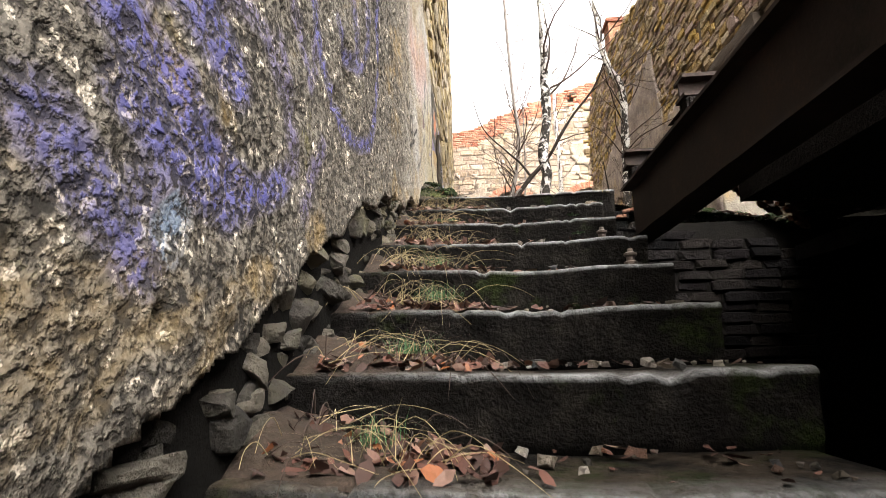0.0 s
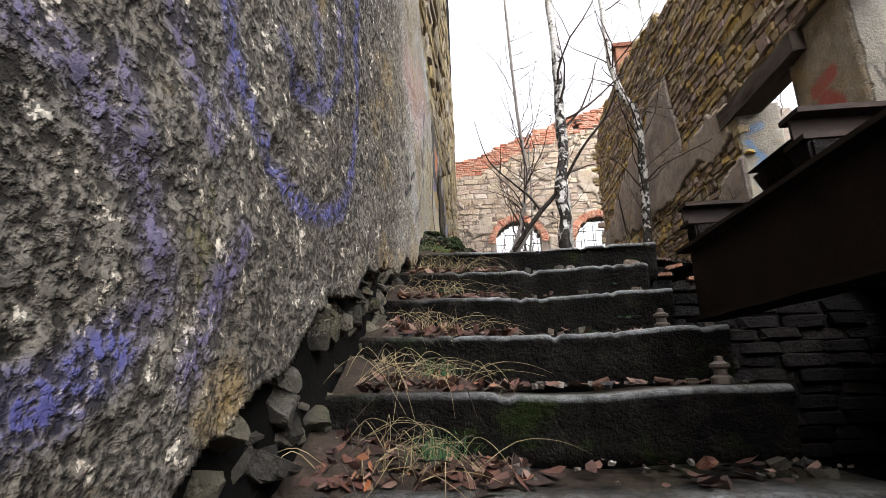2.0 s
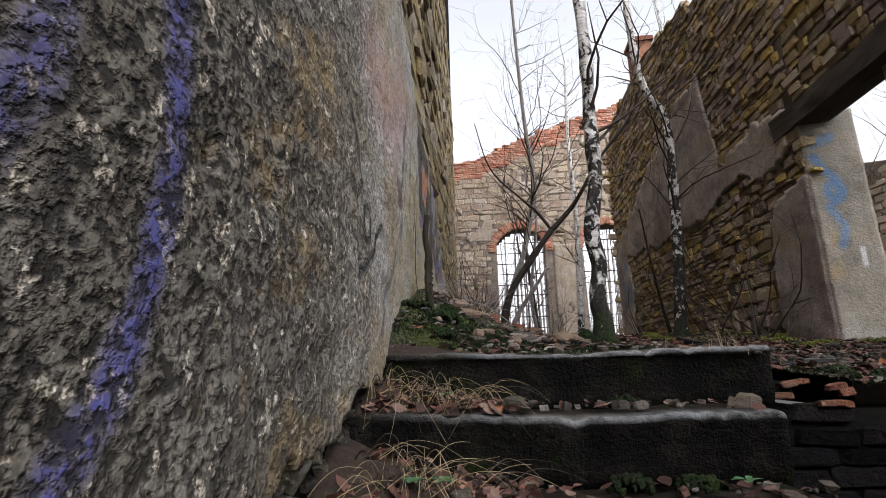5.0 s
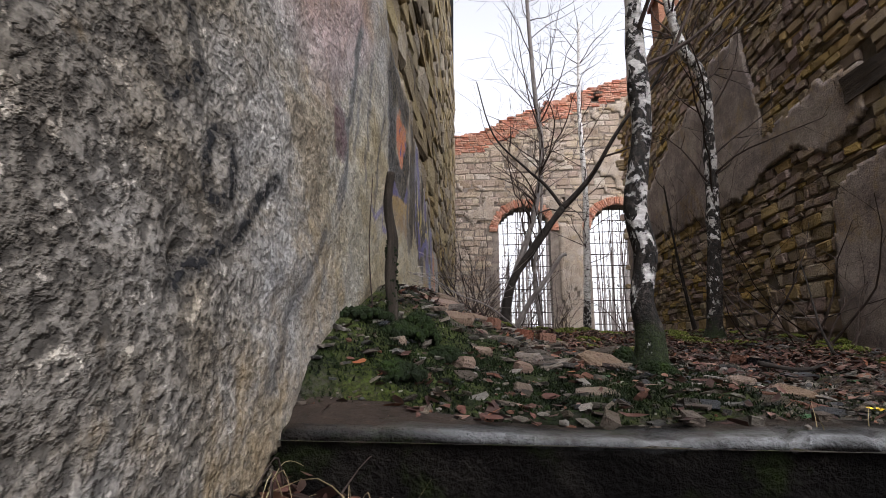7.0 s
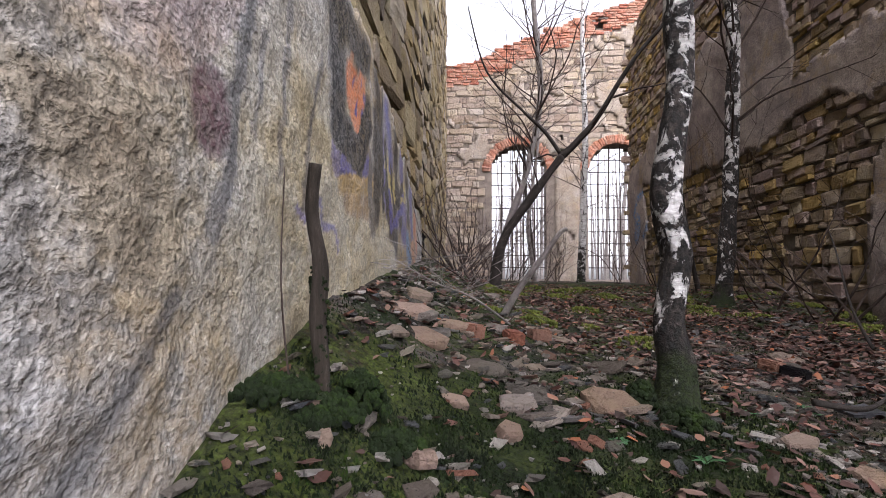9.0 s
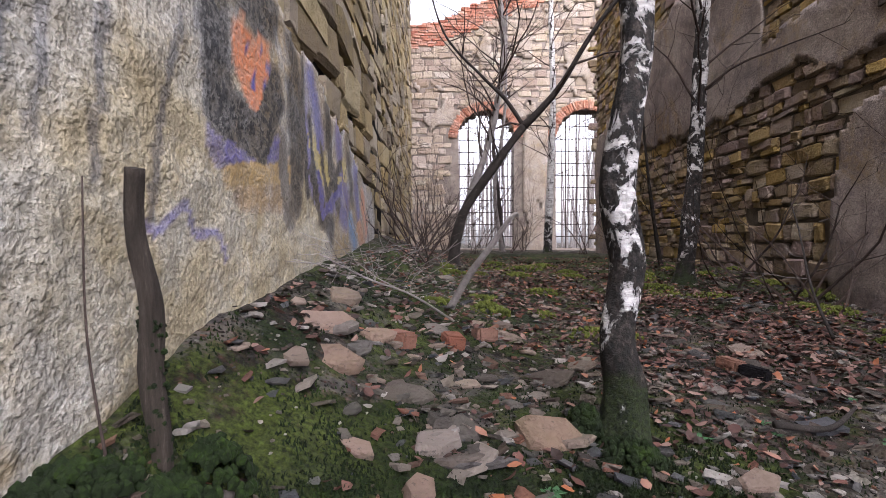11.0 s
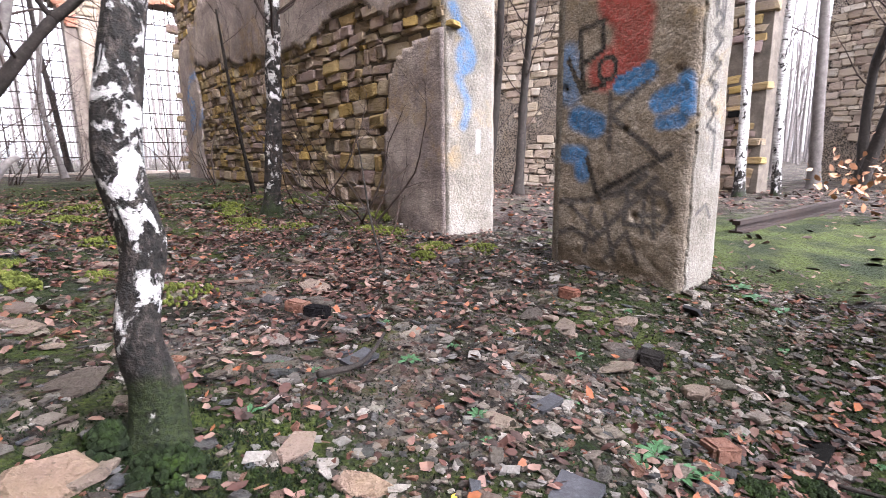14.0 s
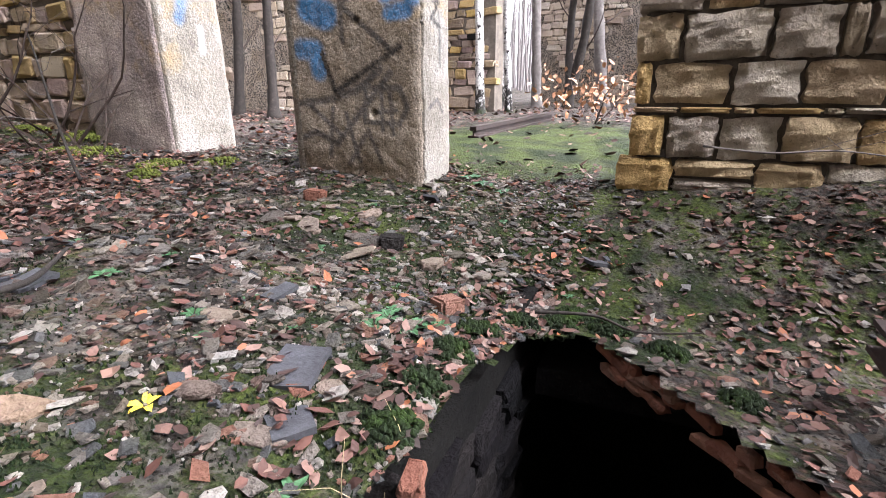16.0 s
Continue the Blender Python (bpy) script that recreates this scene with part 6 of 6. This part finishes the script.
tagged(mesh_object("fallen_leaves", *leaf_bits(spots), M_LEAF), "brown and russet fallen leaves", "leaves", kind="stuff")
spots = []
for i in range(3600):
    k = rng.randrange(-1, 8)
    yn, zt = TOP_Y - (7 - k) * TREAD, (k - 7) * RISE
    heap = rng.random()
    if k == 7 and rng.random() < 0.8:
        continue
    x = LEFT_X + 0.02 + (0.55 * rng.random() ** 1.4 if heap < 0.86 else 1.3 * rng.random())
    yy = yn + 0.03 + (TREAD - 0.04) * rng.random() ** 0.7
    pile = 0.13 * max(0.0, 1 - (x - LEFT_X) / 0.5) * rng.random() * (yy - yn) / TREAD
    spots.append(((x, yy, zt + 0.008 + pile), 0.5 if heap < 0.86 else 0.25))
tagged(mesh_object("fallen_leaves", *leaf_bits(spots, (0.012, 0.042)), M_LEAF), "heaped brown leaves along the stair wall", "leaves", kind="stuff")
# soil heaped under them
for k in range(-1, 8):
    yn, zt = TOP_Y - (7 - k) * TREAD, (k - 7) * RISE
    vs, fs = [], []
    for i in range(15):
        for j in range(11):
            x, yy = LEFT_X - 0.05 + 0.55 * i / 14, yn + 0.015 + (TREAD - 0.005) * j / 10
            vs.append((x, yy, zt - 0.012 + (0.13 + 0.03 * math.sin(k * 3)) * max(0.0, 1 - i / 13) ** 1.2 * min(1.0, j / 6) + 0.012 * fbm(x * 9, yy * 9, 1, 3)))
    for i in range(14):
        for j in range(10):
            a = i * 11 + j
            fs.append((a, a + 11, a + 12, a + 1))
    heap = mesh_object("soil_heap", vs, fs, M_SOIL, None, "", True)
    tagged(heap, "dark soil and leaf mould heaped on a step", "soil", "soil heaps", "stuff")

# dry stalks and twigs strewn over the heaps
def strewn(name, label, count, material, seed, length, radius, x_span):
    r = random.Random(seed)
    out = []
    for _ in range(count):
        k = r.randrange(-1, 7)
        yn, zt = TOP_Y - (7 - k) * TREAD, (k - 7) * RISE
        x, yy = LEFT_X + 0.03 + x_span * r.random() ** 1.5, yn + 0.02 + (TREAD - 0.06) * r.random()
        z = zt + 0.02 + 0.12 * max(0.0, 1 - (x - LEFT_X) / 0.5) * (yy - yn) / TREAD
        a, ln = r.gauss(-0.5, 0.9), r.uniform(*length)
        d = Vector((math.cos(a), math.sin(a), 0))
        lift, end = r.uniform(0.01, 0.07), r.uniform(-0.02, 0.03)
        if d.y < -0.2 and r.random() < 0.5:
            end = -0.10
        p = Vector((x, yy, z))
        bow = Vector((-d.y, d.x, 0)) * r.gauss(0, 0.12) * ln
        pts = smooth_path([p, p + d * ln * 0.35 + bow * 0.6 + Vector((0, 0, lift)), p + d * ln * 0.7 + bow + Vector((0, 0, lift * 0.8 + end * 0.4)), p + d * ln + bow * 0.7 + Vector((0, 0, end))], 3)
        n = len(pts)
        out.append((pts, [r.uniform(*radius) * (1 - 0.6 * q / (n - 1)) for q in range(n)], 4))
    v, f = limb_mesh(out, wob=0.0)
    return tagged(mesh_object(name, v, f, material), label, "twigs", kind="stuff")


strewn("dry_stalks", "dry straw stalks trailing over the steps", 230, M_DRYGRASS, 401, (0.10, 0.34), (0.0008, 0.0016), 0.42)
strewn("fallen_twigs", "thin brown twigs in the leaf heaps", 120, M_TWIG, 402, (0.08, 0.28), (0.0012, 0.0030), 0.5)

# ---- grass, moss and small plants ----
def blades(spots, material, name, label, category, height, width=0.0022, droop=0.6):
    verts, faces = [], []
    for x, y, z in spots:
        h = rng.uniform(*height)
        a, lean = rng.uniform(0, 6.28), rng.uniform(0.1, droop)
        dx, dy = math.cos(a), math.sin(a)
        sx, sy = -dy * width, dx * width
        o = len(verts)
        for t in (0, 0.55, 1.0):
            q = lean * h * t * t
            zz = z + h * t * (1 - 0.35 * lean * t)
            w = 1 - 0.8 * t
            verts += [(x + dx * q + sx * w, y + dy * q + sy * w, zz), (x + dx * q - sx * w, y + dy * q - sy * w, zz)]
        faces += [(o, o + 1, o + 3, o + 2), (o + 2, o + 3, o + 5, o + 4)]
    return tagged(mesh_object(name, verts, faces, material), label, category, kind="stuff")


spots = []
for cx, cy, r, n in ((1.6, 6.52, 0.12, 90), (1.85, 6.50, 0.14, 90), (2.0, 6.42, 0.1, 40)):
    for _ in range(n):
        x, y = rng.gauss(cx, r), rng.gauss(cy, 0.05)
        if in_pit(x, y):
            continue
        spots.append((x, y, rough_ground(x, y) - 0.005))
for k in range(0, 7):
    yn, zt = TOP_Y - (7 - k) * TREAD, (k - 7) * RISE
    for _ in range(26):
        spots.append((LEFT_X + rng.uniform(.1, .36), yn + rng.uniform(.02, .3), zt + 0.03))
blades(spots, M_DRYGRASS, "dry_grass", "dry straw-coloured grass blades", "grass", (0.05, 0.15), 0.0015, 1.6)
spots = []
for cx, cy, k, n in ((0.42, 4.65, 2, 120), (0.40, 5.05, 3, 60), (0.38, 4.25, 1, 90), (0.35, 3.9, 0, 60)):
    for _ in range(n):
        spots.append((rng.gauss(cx, .035), rng.gauss(cy, .03), (k - 7) * RISE + 0.05))
blades(spots, M_GREEN, "grass_tuft", "fresh green grass tufts between leaves", "grass", (0.03, 0.09), 0.0013, 1.0)
spots = []
while len(spots) < 36000:
    x, y = rng.uniform(0.1, 4.2), rng.uniform(6.5, 9.2)
    # the hump at (0.2, 6.8) is moss put there for wall-foot shade
    green = 0.9 * math.exp(-((x - 0.75) / 0.62) ** 2 - ((y - 7.1) / 0.42) ** 2) + 0.7 * math.exp(-((x - 1.35) / 0.30) ** 2 - ((y - 7.45) / 0.35) ** 2) + 0.6 * math.exp(-((x - 2.5) / 0.8) ** 2 - ((y - 6.72) / 0.22) ** 2) + 0.5 * math.exp(-((x - 3.4) / 0.5) ** 2 - ((y - 6.2) / 0.6) ** 2) + 0.6 * math.exp(-((x - 0.2) / 0.2) ** 2 - ((y - 6.8) / 0.3) ** 2) + 0.06
    if rng.random() < green * (0.5 + fbm(x * 5, y * 5, 3, 3)) and not in_pit(x, y):
        spots.append((x, y, rough_ground(x, y) - 0.003))
blades(spots, M_MOSS, "moss_carpet", "deep green moss carpet on soil, also in place of wall-foot shade", "moss", (0.008, 0.020), 0.004, 0.9)


def moss_cushion(x, y, r, h, label="dark green moss cushion", z=None, n=220):
    bm = bmesh.new()
    for _ in range(n):
        a, q = rng.uniform(0, 6.28), rng.random() ** 0.6
        px, py = q * r * math.cos(a), q * r * math.sin(a)
        pz = h * (1 - q * q) + rng.uniform(-.006, .006)
        bmesh.ops.create_icosphere(bm, subdivisions=1, radius=rng.uniform(.006, .013), matrix=Matrix.Translation((px, py, pz)) @ Matrix.Diagonal((1, 1, 1.3, 1)))
    for v in bm.verts:
        v.co += 0.005 * noise.noise_vector(v.co * 60)
    ob = part("moss_cushion", bm, M_MOSS, None)
    tagged(ob, label, "moss", "moss cushions", "stuff")
    ob.location = (x, y, (rough_ground(x, y) if z is None else z) - 0.01)
    return ob


moss_cushion(0.30, 7.13, 0.08, 0.10, "green moss cushion at the stump post")
moss_cushion(0.24, 7.03, 0.09, 0.035)
moss_cushion(0.40, 7.06, 0.08, 0.04)
moss_cushion(0.13, 7.0, 0.10, 0.02)
moss_cushion(0.30, 6.75, 0.08, 0.03)
moss_cushion(1.25, 7.60, 0.10, 0.05, "dark moss round the birch foot")
moss_cushion(1.16, 7.72, 0.07, 0.09, "dark moss round the birch foot")
for x, y, r in ((2.0, 6.68, 0.08), (2.2, 6.70, 0.09), (2.42, 6.71, 0.08), (2.62, 6.70, 0.10), (2.84, 6.62, 0.09), (2.98, 6.5, 0.09), (3.04, 6.3, 0.08), (2.92, 6.1, 0.08), (2.66, 5.9, 0.07), (3.1, 6.45, 0.08)):
    moss_cushion(x, y, r, 0.035, "dark moss on the broken vault edge")
mound_rng = random.Random(58)
for _ in range(46):
    x, y = mound_rng.uniform(0.5, 4.0), mound_rng.uniform(8.9, 12.2)
    if 1.4 < x < 3.3 and y < 10.4 and mound_rng.random() < 0.65:
        continue
    moss_cushion(x, y, mound_rng.uniform(0.09, 0.24), mound_rng.uniform(0.02, 0.05), "yellow-green moss mound among fallen leaves", n=150).data.materials[0] = M_YELLOWMOSS
for x, k in ((0.95, 5), (1.05, 6), (1.0, 4), (1.15, 5)):
    moss_cushion(x, TOP_Y - (7 - k) * TREAD + 0.36, 0.07, 0.025, "thin moss at the back of a step", (k - 7) * RISE + 0.005, 60)


def seedling(x, y, s, seed, z=None, mat=None, label="small green leafy weed on the ground"):
    r = random.Random(seed)
    root = empty("weed", label, "plant", "small weeds", at=(x, y, rough_ground(x, y) if z is None else z))
    for i in range(r.randrange(4, 8)):
        a = 6.28 * i / 6 + r.uniform(-.3, .3)
        rot = Matrix.Rotation(a, 3, "Z")
        vs = [rot @ Vector(p) * s * r.uniform(.8, 1.2) for p in ((0.1, 0, 0.05), (0.5, 0.28, 0.30), (0.95, 0.22, 0.30), (1.25, 0, 0.2), (0.95, -0.22, 0.30), (0.5, -0.28, 0.30), (0.65, 0, 0.22))]
        mesh_object("leaf", vs, [(0, 1, 6), (1, 2, 6), (2, 3, 6), (3, 4, 6), (4, 5, 6), (5, 0, 6)], mat or M_GREEN, root)
    return root


for i in range(40):
    x, y = rng.uniform(1.3, 4.0), rng.uniform(6.0, 8.2)
    if not in_pit(x, y) and not (x < 2.9 and y < 6.7) and not (x > 3.85 and y > 7.4):
        seedling(x, y, rng.uniform(.018, .042), 500 + i)
for x, y, s in ((2.45, 6.85, 0.05), (2.55, 6.82, 0.045), (2.5, 6.95, 0.05), (1.75, 6.72, 0.032), (4.2, 7.2, 0.07), (4.35, 7.35, 0.07), (4.15, 7.05, 0.06), (1.2, 7.3, 0.035), (1.0, 7.4, 0.03)):
    seedling(x, y, s, int(x * 999 + y * 77))
for x, k in ((0.32, 5), (0.36, 6), (0.40, 5), (1.2, 5), (1.15, 4)):
    seedling(x, TOP_Y - (7 - k) * TREAD + 0.15, 0.035, k * 7 + int(x * 90), (k - 7) * RISE + 0.05, None, "small ivy-like weed on a step")
seedling(1.77, 7.1, 0.032, 4, None, M_YELLOW, "bright yellow fallen leaf cluster")

# ribbed metal knobs left on the steps
def knob(x, y, z):
    root = empty("insulator_knob", "small ribbed rusty metal knob on a step", "knob", "metal knobs", at=(x, y, z))
    prof = [(0.032, 0), (0.032, 0.02), (0.020, 0.028), (0.020, 0.045), (0.030, 0.052), (0.030, 0.062), (0.014, 0.070), (0.012, 0.085), (0.0, 0.088)]
    vs, fs = [], []
    for r, h in prof:
        vs += [(r * math.cos(6.283 * i / 14), r * math.sin(6.283 * i / 14), h) for i in range(14)]
    for j in range(len(prof) - 1):
        fs += [(j * 14 + i, j * 14 + (i + 1) % 14, (j + 1) * 14 + (i + 1) % 14, (j + 1) * 14 + i) for i in range(14)]
    mesh_object("body", vs, fs, M_BUD, root)


knob(1.28, 5.42, -0.63)
knob(1.30, 4.98, -0.84)

# ---- beyond the openings ----
rail = empty("steel_rail", "rusty steel rail lying in the moss", "rail", at=(6.1, 7.98, 0.07))
for name, a, b, c, d in (("rail_head", -0.035, 0.035, 0.07, 0.11), ("rail_web", -0.008, 0.008, 0.015, 0.069), ("rail_foot", -0.06, 0.06, -0.03, 0.014)):
    part(name, box_bm((0, a, c), (3.0, b, d), 2, 0.003), M_IRON, rail)
rail.rotation_euler = (0, 0, radians(-3.5))
part("gully_rim", box_bm((8.0, 7.2, -0.02), (8.9, 7.6, 0.05), 3, 0.03), M_DARKMORTAR, None)
tagged(bpy.data.objects["gully_rim"], "dark sunken masonry gully edge by the rail", "gully")

yard = tagged(new("wall_yard"), "ruined sandstone yard walls in the wood", "wall", kind="structure")


def yard_wall(name, x0, y0, x1, y1, height, material, stone, seed, w=0.34, h=0.16):
    a, b = Vector((x0, y0, 0)), Vector((x1, y1, 0))
    d = (b - a)
    ln = d.length
    d.normalize()
    nn = Vector((-d.y, d.x, 0))
    if nn.dot(Vector((1.5, 6.5, 0)) - a) < 0:
        nn = -nn
    top = lambda u: height + 0.35 * fbm(u * 0.8, seed, 1, 4)
    vs, fs = [], []
    n = max(2, round(ln / 0.4))
    for i in range(n + 1):
        u = ln * i / n
        for q, z in ((0.0, -0.3), (0.0, top(u)), (-0.45, top(u)), (-0.45, -0.3)):
            p = a + d * u + nn * q
            vs.append((p.x, p.y, z))
    for i in range(n):
        for j in range(4):
            s, t = i * 4 + j, i * 4 + (j + 1) % 4
            fs.append((s, t, t + 4, s + 4))
    fs += [(3, 2, 1, 0), tuple(n * 4 + j for j in range(4))]
    mesh_object(name, vs, fs, material, yard)
    if stone:
        r = random.Random(seed)
        it = masonry(r, 0, ln, 0.0, height + 0.3, w, h, lambda u, z: (a + d * u + Vector((0, 0, z)), d if d.cross(nn).z < 0 else -d, nn), lambda u, z: z < top(u) and fbm(u * 0.5, z * 0.5, seed, 3) < 0.02, 0.16, 0.03)
        joined("rubble_stone", it, stone, yard)


yard_wall("yard_wall", 11.2, 9.4, 11.3, 11.0, 5.5, M_MORTAR, M_STONE_I, 1)
yard_wall("yard_wall", 15.0, 2.0, 16.5, 9.8, 4.5, M_BACKPLASTER, M_STONE_BACK, 2)
yard_wall("yard_wall", 11.3, 11.0, 9.5, 20.0, 4.8, M_BACKPLASTER, M_STONE_BACK, 3)
yard_wall("yard_wall", 12.0, 20.6, 20.0, 19.0, 6.0, M_MORTAR, M_STONE_BACK, 4)
part("opening_shadow_block", box_bm((11.12, 9.78, 1.42), (11.3, 9.96, 1.52), 0), M_DARKMORTAR, yard)

rng = random.Random(200)
far_a = tree("slim white birch in the wood", [(0, 0, 0), (0.1, 0.1, 2.5), (0.05, 0.3, 6.0), (0.3, 0.2, 11.0)], 0.085, 0.03, M_BIRCH, 11, 10, 1.8, 0.4, 0.8, 0.3, group="birches in the wood")
far_b = tree("grey bare tree in the wood", [(0, 0, 0), (-0.1, 0.1, 2.5), (0.2, 0.3, 6.0), (0.1, 0.2, 12.0)], 0.12, 0.04, M_GREYBARK, 12, 16, 2.4, 0.25, name="woodland_tree", group="bare trees in the wood")
far_c = tree("dark crooked bare tree in the wood", [(0, 0, 0), (0.25, 0.1, 2.0), (0.1, -0.2, 4.0), (0.5, 0.2, 9.0)], 0.09, 0.03, M_DARKBARK, 13, 16, 2.0, 0.2, name="woodland_tree", group="bare trees in the wood")
far_a.location, far_b.location, far_c.location = (10.2, 9.35, 0.05), (13.2, 9.0, 0.0), (8.3, 12.5, 0.1)
spots = [(10.9, 9.0, 0), (13.5, 6.5, 1), (12.6, 8.2, 2), (14.0, 7.6, 1), (9.0, 14.0, 2), (10.0, 16.0, 0), (7.0, 15.5, 1), (6.3, 12.8, 2), (8.8, 17.5, 0), (13.9, 8.4, 2), (12.8, 5.6, 0), (14.2, 4.6, 1), (6.6, 18.5, 0)]
for _ in range(46):
    if rng.random() < 0.55:
        spots.append((rng.uniform(14, 34), rng.uniform(-4, 24), rng.randrange(3)))
    else:
        spots.append((rng.uniform(-6, 20), rng.uniform(23, 42), rng.randrange(3)))
for x, y, k in spots:
    if 14.6 < x < 17.0 and 1.5 < y < 10.2:
        continue
    copy_thing((far_a, far_b, far_c)[k], pose(x, y, ground_z(x, y) - 0.05, rng.uniform(-3, 3), rng.uniform(-3, 3), rng.uniform(0, 360)) @ Matrix.Scale(rng.uniform(.75, 1.2), 4))
# dense far wood
paths = []
for _ in range(900):
    if rng.random() < 0.6:
        x, y = rng.uniform(30, 75), rng.uniform(-25, 50)
    else:
        x, y = rng.uniform(-25, 50), rng.uniform(42, 80)
    h, r = rng.uniform(9, 16), rng.uniform(.06, .16)
    lean = Vector((rng.gauss(0, .4), rng.gauss(0, .4), h))
    paths.append(([Vector((x, y, -0.1)), Vector((x, y, 0)) + lean * 0.5, Vector((x, y, 0)) + lean], [r, r * 0.7, r * 0.2], 5))
    for _ in range(7):
        t = rng.uniform(.25, .95)
        p = Vector((x, y, 0)) + lean * t
        q = p + Vector((rng.gauss(0, 1.2), rng.gauss(0, 1.2), rng.uniform(.4, 2.0)))
        paths.append(([p, (p + q) / 2 + Vector((0, 0, .1)), q], [r * 0.3, r * 0.2, r * 0.08], 3))
v, f = limb_mesh(paths, wob=0.0)
tagged(mesh_object("far_wood", v, f, M_GREYBARK), "distant bare winter wood", "woodland", kind="stuff")
# copper-leaved beech sapling
beech = shrub("young beech still holding pale copper leaves", 8.3, 7.05, 5, 1.1, 0.9, 300, "beech_sapling")
rng = random.Random(301)
spots = [((8.3 + rng.gauss(0, .45), 7.05 + rng.gauss(0, .35), 0.45 + rng.gauss(0, .16)), 0.8) for _ in range(260)]
lv = mesh_object("leaves", *leaf_bits(spots, (0.03, 0.06)), M_LEAF_O)
lv.parent = beech
lv.matrix_parent_inverse = Matrix.Translation(beech.location).inverted()
spots = [((rng.uniform(4.6, 13), rng.uniform(6, 16), 0.0), 0.35) for _ in range(3500)]
spots = [((x, y, rough_ground(x, y) + 0.01), u) for (x, y, z), u in spots if rng.random() < 0.3 + 0.7 * (y > 8.6 or x > 8)]
tagged(mesh_object("fallen_leaves", *leaf_bits(spots, (0.03, 0.06)), M_LEAF), "russet leaf litter in the yard", "leaves", kind="stuff")

# chimney stub on the right wall
chimney = tagged(new("chimney"), "small weathered brick chimney stub on the wall top", "chimney")
chimney.location = (RIGHT_X + 0.27, 14.6, 6.0)
part("shaft", box_bm((-0.20, -0.22, -0.2), (0.20, 0.22, 0.95), 3, 0.02), M_BRICK, chimney)
part("cap", box_bm((-0.25, -0.27, 0.95), (0.25, 0.27, 1.05), 3, 0.015), M_BRICK, chimney)

# bring the place to its true size
for ob in list(scene.objects):
    if ob.parent is None and ob.type in {"MESH", "EMPTY"}:
        ob.matrix_basis = Matrix.Scale(SIZE, 4) @ ob.matrix_basis
